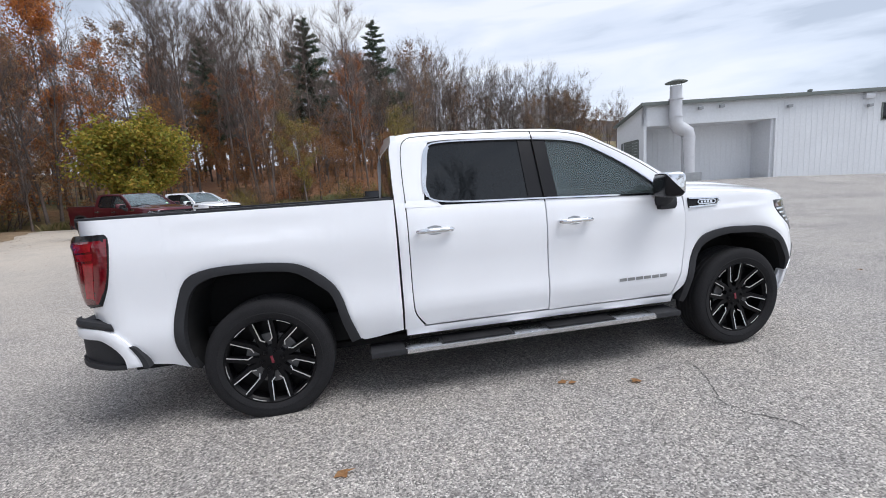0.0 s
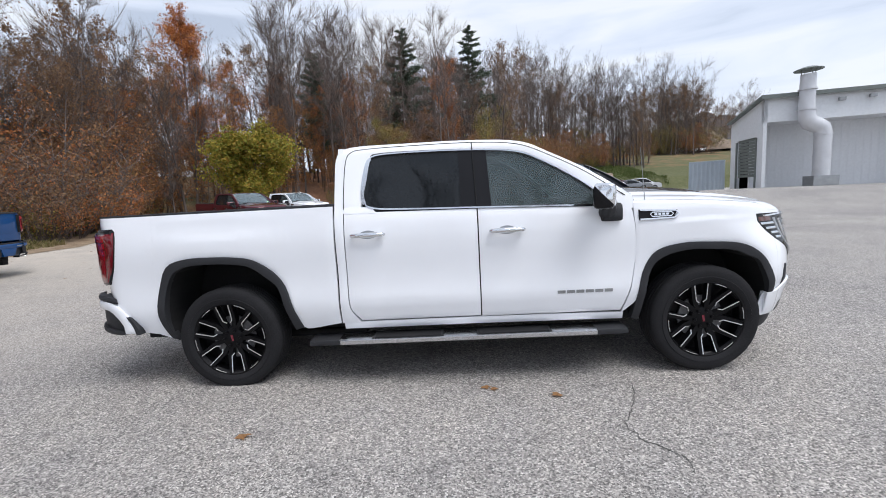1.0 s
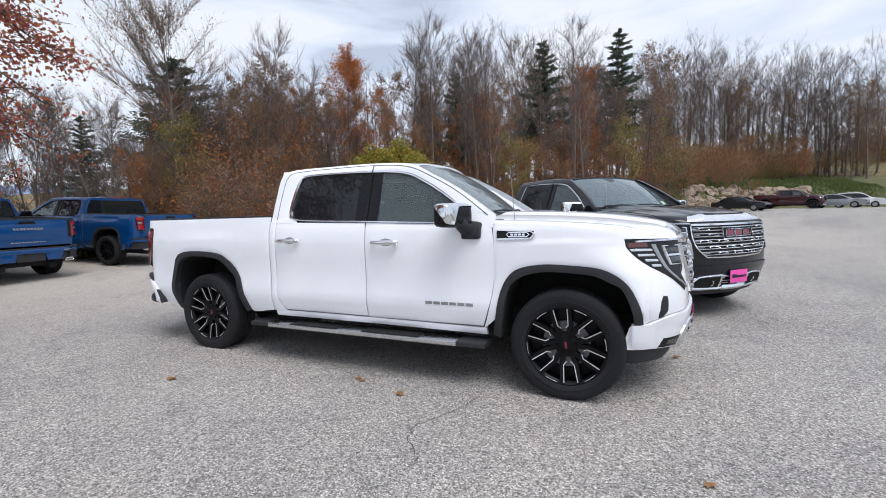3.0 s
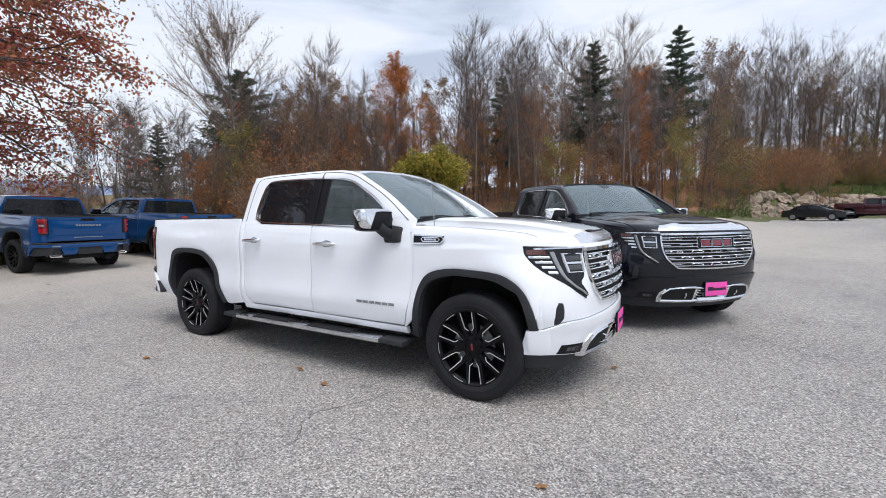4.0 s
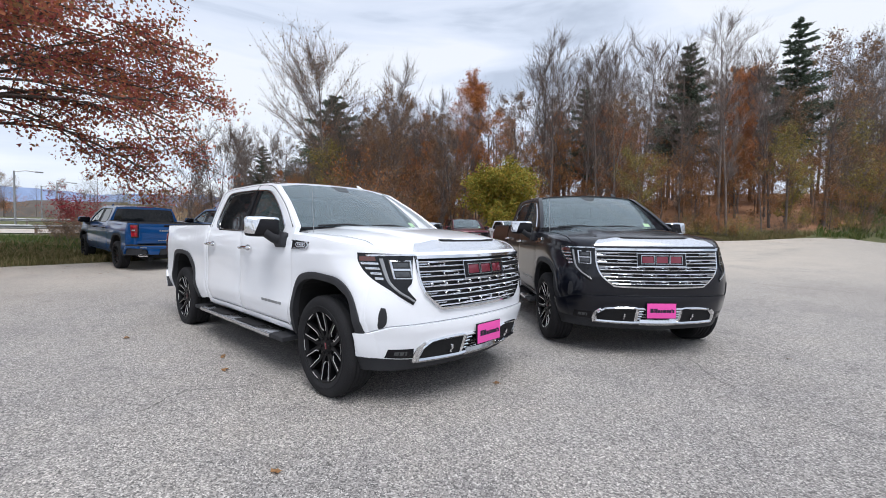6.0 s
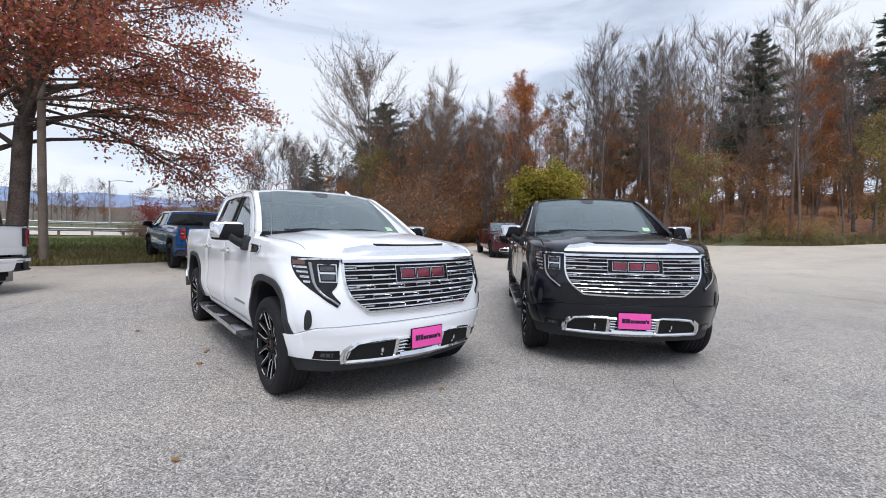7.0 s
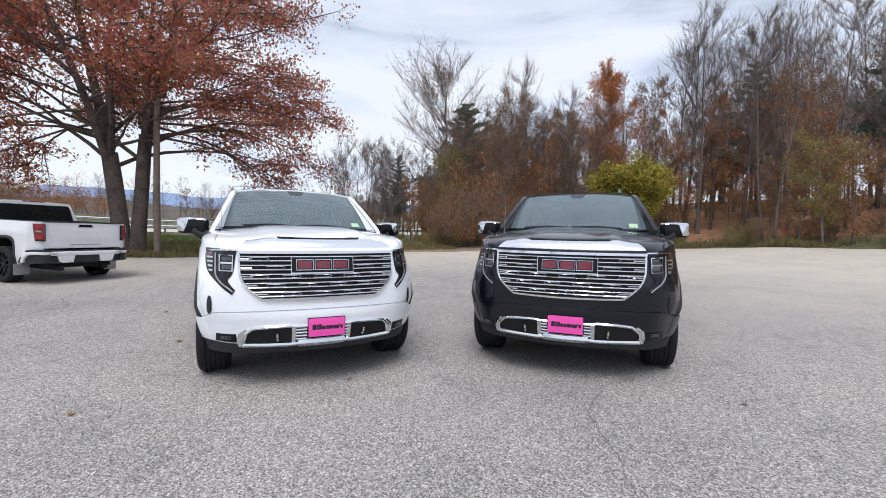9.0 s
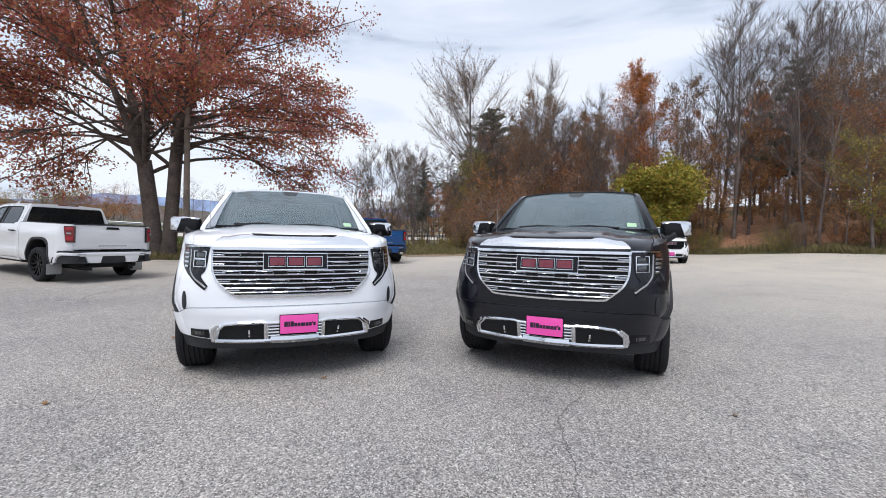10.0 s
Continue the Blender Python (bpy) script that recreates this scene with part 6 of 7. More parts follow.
    slim = deciduous(87, 8.0, 0.055, 0.12, 2.6, 36, 6, 12, leaves=1, leaf_size=0.10, leafmat=LEAF["brown"], name="slim_tree", label="slim bare tree of many thin stems beside the lot", up=1.6, stems=3)
    for x, y, s in ((-20, 4.4, 0.70), (-21.5, 6.6, 0.85), (-24, 8, 0.95), (-19, 8.4, 0.85)):
        plant(slim, x, y, s, rng.uniform(0, 360), s == 0.70, 1.0, "slim trees")
    # young beeches that keep their tan leaves under the tall trees
    sapling = deciduous(91, 4.2, 0.045, 0.15, 1.5, 14, 5, 2, leaves=22, leaf_size=0.075, leafmat=LEAF["tan"], name="sapling", label="young understorey tree with pale tan leaves", up=0.4)
    for k in range(150):
        x = rng.uniform(-28, 20)
        y = lot_far(max(x, -15)) + 1.5 + rng.uniform(0, 17) if x > -15 else rng.uniform(15, 32)
        if abs(x + 10.5) < 2.6 and y < 25:
            y += 4
        plant(sapling, x, y, rng.uniform(0.5, 1.35), rng.uniform(0, 360), k == 0, 1.0, "woodland saplings")
    # bare trees across the lot, behind the way taken
    for x, y, s in ((-9, -27, 1.0), (-2.4, -12.6, 1.15), (1.6, -13.4, 1.1), (5.6, -14.5, 1.1), (13, -27, 0.9), (22, -24, 1.0), (30, -14, 1.0), (34, -4, 0.9)):
        put(bare[rng.randrange(6)], x, y, s)
    # bushes along the edge
    bushes = [bush(101, 2.6, 2.6, "tangled bush with brown and orange leaves", LEAF["rust"], 2000, 0.085), bush(102, 2.2, 2.8, "leafy bush turning yellow-brown", LEAF["olive"], 2200, 0.085),
              bush(103, 3.2, 2.6, "tall bush with withered brown leaves", LEAF["brown"], 1900, 0.08), bush(104, 2.0, 2.2, "bush with yellow-green leaves", LEAF["lime"], 1700, 0.07),
              bush(105, 3.4, 3.0, "dense bush with orange leaves", LEAF["orange"], 2100, 0.09)]
    bushes += [bush(106, 5.2, 3.6, "tall thicket of thin stems with brown and tan leaves", LEAF["tan"], 2900, 0.085, "thicket"), bush(107, 4.6, 3.8, "tall thicket of thin stems with orange-brown leaves", LEAF["rust"], 2900, 0.085, "thicket"),
               bush(108, 4.8, 3.4, "tall thicket with thin yellow-brown leaves", LEAF["olive"], 2400, 0.08, "thicket")]
    crimson = bush(109, 3.0, 3.2, "round crimson bush by the road", LEAF["crimson"], 2800, 0.11)
    plant(crimson, -44, 2.2, 1.25, 20, True)
    used = set()
    def shrub(k, x, y, s):
        b = bushes[k]
        plant(b, x, y, s, rng.uniform(0, 360), k not in used, 1.0, "bushes along the wood's edge")
        used.add(k)
    for k in range(120):
        y = rng.uniform(6.5, 21)
        x = lot_left(y) - 1.2 - abs(rng.gauss(0, 4.5))
        if y < 0.46 * (8.5 - x):
            if k % 3 == 0:
                shrub(1, x, y, rng.uniform(0.25, 0.42))
            continue
        shrub(rng.choice((0, 1, 2, 0, 3, 4, 2, 4)), x, y, rng.uniform(0.7, 1.25))
    for k in range(58):
        y = rng.uniform(8.5, 23)
        x = lot_left(y) - 1.8 - rng.uniform(0, 9)
        if y < 0.48 * (8.5 - x):
            continue
        shrub(rng.choice((5, 6, 7, 5, 4)), x, y, rng.uniform(0.8, 1.5) * (0.6 if 142 < math.degrees(math.atan2(y + 3, x - 6)) < 154 else 1))
    for k in range(30):
        x = -62 - rng.uniform(0, 30)
        shrub(rng.choice((5, 6, 4, 7)), x, rng.uniform(-70, 30), rng.uniform(0.8, 1.6))
    for k in range(85):
        put(rng.choice(far), -66 - rng.uniform(0, 40), rng.uniform(-85, 40), rng.uniform(0.4, 0.65))
    for k in range(40):
        x = rng.uniform(-15, 9)
        if x > -7 and k % 2:
            continue
        shrub(rng.choice((0, 1, 2, 2, 1)), x, lot_far(x) + 1.0 + abs(rng.gauss(0, 2.5)), rng.uniform(0.35, 0.75))
    for k in range(52):
        x = rng.uniform(7.5, 34)
        shrub(rng.choice((1, 1, 7, 7, 3, 3, 6)), x, lot_far(x) + 4 + 12 * smoother(7, 13, x) + abs(rng.gauss(0, 4.0)), rng.uniform(0.7, 1.3))
    for k in range(70):
        x = rng.uniform(11, 60)
        y = lot_far(x) + 17 + rng.uniform(0, 1) ** 1.5 * 22
        if x < 3 + 0.43 * (y + 4):
            shrub(rng.choice((6, 7, 6, 5)), x, y, rng.uniform(0.8, 1.4))
    for k in range(26):
        a, d = radians(rng.uniform(59.5, 68.5)), rng.uniform(131, 138)
        shrub(rng.choice((1, 7, 6, 7)), 3 + d * math.cos(a), -4 + d * math.sin(a), rng.uniform(1.2, 2.1))
    for k in range(16):
        y = rng.uniform(-1, 7)
        shrub(rng.choice((2, 2, 1)), -17 - rng.uniform(0, 10), y, rng.uniform(0.3, 0.55))


build_woods()


def build_oak():
    pl = Plant(7)
    r = pl.r

    def spray(p, d, length, lr, n_subs, lift=-0.10):
        """One leafy side limb."""
        pts = pl.bend(p, d, length, 7, 0.13, lift)
        pl.limb(pts, [lr * (1 - 0.125 * j) for j in range(8)], 6)
        for m in range(n_subs):
            g = r.uniform(0.42, 1.0)
            j = min(int(g * 7), 6)
            q = pts[j].lerp(pts[j + 1], g * 7 - j)
            e = (pts[j + 1] - pts[j]).normalized() + Vector((r.uniform(-1, 1), r.uniform(-1, 1), r.uniform(-0.5, 0.6))) * 0.9
            sp = pl.bend(q, e, r.uniform(0.9, 2.2), 4, 0.25, -0.12)
            pl.limb(sp, [0.026, 0.02, 0.015, 0.010, 0.006], 4)
            for n in range(6):
                h2 = r.uniform(0.2, 1)
                jj = min(int(h2 * 4), 3)
                w = sp[jj].lerp(sp[jj + 1], h2 * 4 - jj)
                td = Vector((r.uniform(-1, 1), r.uniform(-1, 1), r.uniform(-0.7, 0.5))).normalized()
                ln = r.uniform(0.25, 0.8)
                pl.twig(w, td, ln, 0.008)
                if r.random() < 0.66:
                    c = w + td * ln * 0.8
                    for _ in range(r.randrange(18, 30)):
                        pl.leaf(c + Vector((r.gauss(0, 0.25), r.gauss(0, 0.25), r.gauss(0, 0.15))), 0.105)

    turn = 0.0
    for side, h, rad in ((1, 4.9, 0.255), (-1, 4.2, 0.30)):
        trunk = pl.bend(Vector((0.05 * side, 0.20 * side, -0.3)), Vector((-0.02, 0.075 * side, 1)), h, 5, 0.025, 0.0)
        pl.limb(trunk, [rad * 1.3, rad * 1.06, rad, rad * 0.97, rad * 0.95, rad * 0.9], 12)
        top = trunk[5]
        for k in range(3):
            a = (1.57 * side) + (k - 1) * 1.35
            out = (0.62, 0.16, 0.50)[k]
            lead = pl.bend(top - Vector((0, 0, 0.25 * k)), Vector((math.cos(a) * out, math.sin(a) * out, 1)), 10.5 - 0.8 * k, 8, 0.05, 0.05)
            lrad = rad * (0.60, 0.70, 0.56)[k]
            pl.limb(lead, [lrad * (1 - 0.115 * j) for j in range(9)], 8)
            for m in range(12):
                f = 0.04 + 0.94 * (m + r.random() * 0.7) / 12
                i = min(int(f * 8), 7)
                p = lead[i].lerp(lead[i + 1], f * 8 - i)
                turn += 2.4
                if m % 2 and math.cos(turn) > 0.35 and f < 0.6:
                    continue
                length = (6.8 - 2.9 * f) * r.uniform(0.75, 1.08)
                spray(p, Vector((math.cos(turn), math.sin(turn), 0.40 + 0.5 * f * r.random())), length, max(0.035, lrad * 0.42 * (1 - 0.6 * f)), 11)
        for k in range(4):
            turn += 1.6
            spray(trunk[4].lerp(trunk[5], r.random()), Vector((math.cos(turn), math.sin(turn), 0.62 + 0.25 * r.random())), r.uniform(5.6, 7.6), 0.085, 13, -0.7)
    # low boughs that reach out over the lot
    for a, ln, z in ((1.45, 6.6, 0.5), (1.85, 6.2, 0.6), (1.05, 5.4, 0.55), (-1.4, 7.2, 0.6), (-1.8, 7.0, 0.5), (-1.0, 6.4, 0.6), (-1.3, 6.2, 0.12), (-1.7, 6.4, 0.10), (-0.8, 5.6, 0.15), (-2.1, 5.8, 0.12), (1.35, 7.2, 0.15), (1.75, 7.6, 0.2), (1.5, 6.8, 0.0), (2.05, 7.0, 0.1), (1.1, 6.0, 0.1)):
        spray(Vector((0.0, 0.3 * math.copysign(1, a), 4.2 + 1.6 * r.random())), Vector((math.cos(a), math.sin(a), z)), ln, 0.06, 8 if a > 0 else 10, -0.8)
    # side limbs half way up the crown
    for a, ln, z in ((1.35, 6.6, 0.25), (1.75, 6.9, 0.3), (1.1, 6.0, 0.35), (2.1, 6.4, 0.3), (1.55, 6.2, 0.5), (-1.35, 6.6, 0.3), (-1.8, 6.4, 0.3), (-1.0, 6.2, 0.4)):
        spray(Vector((0.0, 0.9 * math.copysign(1, a), 6.4 + 2.4 * r.random())), Vector((math.cos(a), math.sin(a), z)), ln, 0.055, 9, -0.5)
    ob = pl.objects("oak_tree", M["oak_bark"], LEAF["oak"], "large oak with two trunks and russet autumn leaves", "tree")
    ob.matrix_basis = pose(-11.6, -4.6, land_height(-11.6, -4.6), 0, 0, 0)


build_oak()

# ---------------------------------------------------------------- the parked pickups
pickup(pose(0, 0, 0), "white", "white crew-cab pickup truck with chrome grille and black wheels", 1, spin=82)
pickup(ground_pose(2.185, 5.34, -45.4), "black", "black crew-cab pickup truck with chrome grille and pink plate", 2)
pickup(ground_pose(-8.52, 0.48, 184.9, 0.95), "blue", "metallic blue pickup truck with chrome exhaust tips", 3, False, "plain", "dark", False, True, False, True, tail="short", group="blue pickups")
pickup(ground_pose(-8.65, 3.62, 185.4, 0.95), "blue", "metallic blue pickup truck backed beside its twin", 4, False, "plain", "dark", False, True, False, True, tail="short", group="blue pickups")
pickup(ground_pose(-4.78, -4.72, 223.8, 0.96), "silver", "pale silver-white pickup truck with black handles under the oak", 5, False, "plain", "dark", False, True, False, mud_flaps=True, tail="short")
pickup(ground_pose(-8.95, 14.9, -34, 1.0, 0.89), "red", "dark red pickup truck parked at the wood's edge", 6, False, "plain", "dark", False, tail="short")
pickup(ground_pose(-7.85, 17.7, -33, 1.0, 0.84), "white", "white pickup truck parked beside the dark red one", 7, False, "plain", "dark", False, tail="short")


# ---------------------------------------------------------------- the workshop building
def build_workshop():
    z0 = -0.3
    m = pose(21.0, 22.8, 0.45, 0, 0, -11)
    b = tagged(new("workshop_building"), "long white metal-clad workshop with a recessed bay", "building")
    b.matrix_world = m
    L, D, H, B = 30.0, 4.4, 5.85, 9.4
    def high(y):
        return H - 0.20 * y
    # walls
    bm = bmesh.new()
    box(bm, B, L, 0.0, 0.2, z0, H)
    box(bm, 0.0, B, 0.0, 0.25, 4.45, H)
    box(bm, B - 0.2, B, 0.2, 2.2, z0, 4.5)
    part("front_wall", bm, M["wall"], b)
    bm = bmesh.new()
    box(bm, 0.2, B - 0.2, 2.0, 2.2, z0, 4.6)
    part("bay_wall", bm, M["wall"], b)
    bm = bmesh.new()
    box(bm, 0.2, B - 0.2, 0.25, 2.0, 4.45, 4.55)
    part("bay_soffit", bm, M["wall"], b)
    bm = bmesh.new()
    for y0, y1, lo in ((0.0, 0.8, z0), (3.4, D, z0), (0.8, 3.4, 3.7)):
        vs = []
        for x in (0.0, 0.2):
            vs.append([bm.verts.new(p) for p in ((x, y0, lo), (x, y1, lo), (x, y1, high(y1)), (x, y0, high(y0)))])
        bm.faces.new(vs[0])
        bm.faces.new(vs[1])
        for k in range(4):
            bm.faces.new((vs[0][k], vs[0][(k + 1) % 4], vs[1][(k + 1) % 4], vs[1][k]))
    part("side_wall", bm, M["wall"], b)
    # ribs of the cladding
    rib = bpy.data.meshes.new("cladding_rib")
    bm = bmesh.new()
    box(bm, -0.04, 0.04, -0.012, 0.0, z0, H - 0.15, 0.005)
    bm.to_mesh(rib)
    bm.free()
    rib.materials.append(M["wall"])
    for k in range(50):
        o = new("cladding_rib", rib)
        o.parent = b
        o.location = (B + 0.2 + k * 0.40, 0, 0)
    short = bpy.data.meshes.new("cladding_rib")
    bm = bmesh.new()
    box(bm, -0.04, 0.04, -0.012, 0.0, z0, 4.43, 0.005)
    bm.to_mesh(short)
    bm.free()
    short.materials.append(M["wall"])
    for k in range(22):
        o = new("cladding_rib", short)
        o.parent = b
        o.location = (0.5 + k * 0.40, 2.0, 0)
    # roof and its edge
    bm = bmesh.new()
    vs = [[bm.verts.new((x, y, high(y) + dz)) for x, y in ((-0.3, -0.3), (L, -0.3), (L, D), (-0.3, D))] for dz in (0.0, 0.12)]
    bm.faces.new(vs[0])
    bm.faces.new(vs[1])
    for k in range(4):
        bm.faces.new((vs[0][k], vs[0][(k + 1) % 4], vs[1][(k + 1) % 4], vs[1][k]))
    part("roof", bm, M["trim"], b, "dark metal roof edge")
    bm = bmesh.new()
    box(bm, -0.3, L, -0.36, -0.28, H - 0.05, H + 0.20, 0.01)
    part("gutter", bm, M["trim"], b)
    # side door, half lowered roller shutter
    for k in range(12):
        bm = bmesh.new()
        box(bm, 0.09, 0.13, 0.8, 3.4, 1.2 + k * 0.21, 1.2 + k * 0.21 + 0.19, 0.01)
        part("shutter_slat", bm, M["trim"], b)
    for x0, x1, y0, y1 in ((3.2, 3.3, 2.25, D), (0.25, 3.2, 4.2, 4.3), (0.22, 0.30, 0.3, 0.85)):
        bm = bmesh.new()
        box(bm, x0, x1, y0, y1, z0, 4.3)
        part("inner_wall", bm, M["dark_void"], b)
    bm = bmesh.new()
    for y0, y1 in ((0.68, 0.82), (3.38, 3.52)):
        box(bm, -0.06, 0.02, y0, y1, z0, 3.62, 0.01)
    part("door_frame", bm, M["trim"], b)
    # window
    bm = bmesh.new()
    box(bm, 17.0, 18.2, -0.03, 0.03, 3.9, 5.0, 0.01)
    w = part("window", bm, M["privacy"], b, "dark window")
    bm = bmesh.new()
    for x0, x1, za, zb in ((16.92, 17.0, 3.82, 5.08), (18.2, 18.28, 3.82, 5.08), (17.0, 18.2, 3.82, 3.9), (17.0, 18.2, 5.0, 5.08)):
        box(bm, x0, x1, -0.05, 0.02, za, zb, 0.005)
    part("window_frame", bm, M["trim"], w)
    # flood lamps under the eaves
    for x, zz in ((3.9, 5.45), (5.4, 5.5), (10.2, 5.2), (15.9, 4.9)):
        bm = bmesh.new()
        box(bm, x - 0.16, x + 0.16, -0.30, -0.12, zz - 0.10, zz + 0.10, 0.03)
        tube(bm, [(x, -0.14, zz), (x, 0.0, zz + 0.06)], 0.03, 6)
        part("flood_lamp", bm, M["galvanised"], b)
    bm = bmesh.new()
    box(bm, 15.5, 16.2, -0.28, 0.0, 5.35, 5.75, 0.12)
    part("vent_hood", bm, M["duct"], b)
    bm = bmesh.new()
    tube(bm, [(12.0, 0.3, H), (12.0, 0.3, H + 0.35)], 0.09, 10)
    lathe(bm, [(0.0, H + 0.5), (0.14, H + 0.45), (0.16, H + 0.33), (0.0, H + 0.33)], 12, "z", (12.0, 0.3, 0))
    part("roof_vent", bm, M["trim"], b)
    # exhaust duct with its cap
    d = tagged(new("exhaust_duct"), "large painted exhaust duct with a flat cap rising past the roof", "duct")
    d.matrix_world = m
    bm = bmesh.new()
    tube(bm, [(2.85, -0.55, 0.4), (2.85, -0.55, 2.6), (2.85, -0.55, 3.5), (2.75, -0.55, 3.85), (2.45, -0.55, 4.05), (2.15, -0.55, 4.2), (1.98, -0.55, 4.5), (1.95, -0.55, 5.0), (1.95, -0.55, 6.95)], [0.42, 0.42, 0.43, 0.45, 0.45, 0.45, 0.43, 0.40, 0.38], 20)
    part("pipe", bm, M["duct"], d)
    for x, zz in ((2.85, 2.2), (2.85, 3.45), (1.95, 4.95), (1.95, 6.1)):
        bm = bmesh.new()
        lathe(bm, [(0.40, zz - 0.04), (0.46, zz - 0.04), (0.46, zz + 0.04), (0.40, zz + 0.04)], 20, "z", (x, -0.55, 0))
        part("pipe_band", bm, M["duct"], d)
    bm = bmesh.new()
    box(bm, 2.2, 3.5, -1.1, -0.02, -0.3, 1.05, 0.03)
    part("duct_base", bm, M["galvanised"], d)
    bm = bmesh.new()
    lathe(bm, [(0.0, 7.42), (0.3, 7.36), (0.70, 7.22), (0.70, 7.18), (0.0, 7.20)], 24, "z", (1.95, -0.55, 0))
    for k in range(4):
        a = k * math.pi / 2
        tube(bm, [(1.95 + 0.36 * math.cos(a), -0.55 + 0.36 * math.sin(a), 6.8), (1.95 + 0.36 * math.cos(a), -0.55 + 0.36 * math.sin(a), 7.22)], 0.02, 5)
    part("rain_cap", bm, M["trim"], d, "dark flat rain cap")


build_workshop()


def build_container():
    c = tagged(new("shipping_container"), "pale blue-grey corrugated shipping container beside the workshop", "container")
    c.matrix_world = pose(21.6, 32.0, lot_height(22, 33) - 0.05, 0, 0, -29)
    for name, flip in (("front_wall", 0), ("side_wall", 1), ("back_wall", 2), ("side_wall", 3)):
        bm = bmesh.new()
        length = 2.44 if flip % 2 == 0 else 6.0  # metres
        n = int(length / 0.28)
        prev = None
        for k in range(n * 4 + 1):
            u = length * k / (n * 4)
            o = (0, 0, 0.036, 0.036)[k % 4]
            if flip == 0:
                p = (u, -o)
            elif flip == 2:
                p = (u, 6.0 + o)
            else:
                p = (-o if flip == 1 else 2.44 + o, u)
            a, b2 = bm.verts.new((*p, 0.12)), bm.verts.new((*p, 2.5))
            if prev:
                bm.faces.new((prev[0], a, b2, prev[1]))
            prev = (a, b2)
        part(name, bm, M["container"], c, smooth=0)
    bm = bmesh.new()
    for z0, z1 in ((0.0, 0.14), (2.48, 2.6)):
        for x0, x1, y0, y1 in ((0, 2.44, -0.05, 0.06), (0, 2.44, 5.94, 6.05), (-0.05, 0.06, 0.06, 5.94), (2.38, 2.49, 0.06, 5.94)):
            box(bm, x0, x1, y0, y1, z0, z1, 0.01)
    for x in (-0.05, 2.37):
        for y in (-0.05, 5.93):
            box(bm, x, x + 0.12, y, y + 0.12, 0, 2.6, 0.01)
    part("frame", bm, M["container"], c)
    bm = bmesh.new()
    box(bm, 0.0, 2.44, 0.0, 6.0, 2.50, 2.56)
    part("roof", bm, M["container"], c)


build_container()


# ---------------------------------------------------------------- parked cars by the rock bank
def small_car(m, color, label, kind="sedan"):
    P = M[color]
    c = tagged(new("car"), label, "car", "cars by the bank")
    c.matrix_world = m
    prof = {"sedan": [(-2.3, 0.62), (-2.28, 0.92), (-1.75, 0.98), (-1.0, 1.38), (-0.3, 1.44), (0.35, 1.36), (1.15, 0.98), (1.9, 0.86), (2.25, 0.70), (2.3, 0.5)],
            "suv": [(-2.2, 0.62), (-2.2, 1.05), (-2.0, 1.45), (-1.2, 1.64), (-0.2, 1.66), (0.45, 1.55), (1.15, 1.10), (1.9, 0.98), (2.2, 0.80), (2.25, 0.5)]}[kind]
    belt = 0.90 if kind == "sedan" else 1.02
    bm = bmesh.new()
    rows = []
    pts = along(prof, 36)
    for x, z in pts:
        row = []
        for k in range(9):
            f = -1 + k / 4
            w = 0.90 - 0.10 * smoother(1.6, 2.3, abs(x)) - max(0.0, z - belt) * 0.42
            row.append(bm.verts.new((x, w * math.copysign(abs(f) ** 0.6, f), z - 0.05 * abs(f) ** 3)))
        rows.append(row)
    for a, b in zip(rows, rows[1:]):
        for k in range(8):
            bm.faces.new((a[k], a[k + 1], b[k + 1], b[k]))
    for side in (0, 8):
        low = [bm.verts.new((v.co.x, math.copysign(0.90 - 0.10 * smoother(1.6, 2.3, abs(v.co.x)), v.co.y), min(v.co.z, belt))) for v in (r[side] for r in rows)]
        foot = [bm.verts.new((v.co.x, v.co.y * 0.97, 0.28)) for v in low]
        for i in range(len(rows) - 1):
            bm.faces.new((rows[i][side], rows[i + 1][side], low[i + 1], low[i]))
            bm.faces.new((low[i], low[i + 1], foot[i + 1], foot[i]))
    body = part("body", bm, P, c)
    bm = bmesh.new()
    for s in (-1, 1):
        def glass(x, z, d):
            return Vector((x, s * (0.905 - max(0.0, z - belt) * 0.42 + d), z))
        top = [(x, z - 0.10) for x, z in pts if z - 0.10 > belt + 0.03]
        slab(bm, [(x, belt + 0.02) for x, _ in top], top, glass, len(top) - 1, 2, 0.006, -0.01, False)
    part("side_window", bm, M["privacy"], c)
    bm = bmesh.new()
    front = [p for p in pts if p[0] > 0.3 and p[1] > belt + 0.12]
    back = [p for p in pts if p[0] < -1.0 and p[1] > belt + 0.12]
    for some in (front, back):
        for (xa, za), (xb, zb) in zip(some, some[1:]):
            wa, wb = 0.72 - max(0, za - belt) * 0.3, 0.72 - max(0, zb - belt) * 0.3
            q = [bm.verts.new(p) for p in ((xa, -wa, za + 0.008), (xa, wa, za + 0.008), (xb, wb, zb + 0.008), (xb, -wb, zb + 0.008))]
            bm.faces.new(q)
    part("screen", bm, M["privacy"], c)
    for s in (-1, 1):
        bm = bmesh.new()
        box(bm, 2.05, 2.27, *sorted((s * 0.50, s * 0.80)), 0.62, 0.76, 0.03)
        part("headlamp", bm, M["lens"], c)
        bm = bmesh.new()
        box(bm, -2.29, -2.1, *sorted((s * 0.55, s * 0.82)), 0.72, 0.88, 0.03)
        part("tail_lamp", bm, M["red_lens"], c)
        for x in (-1.4, 1.4):
            bm = bmesh.new()
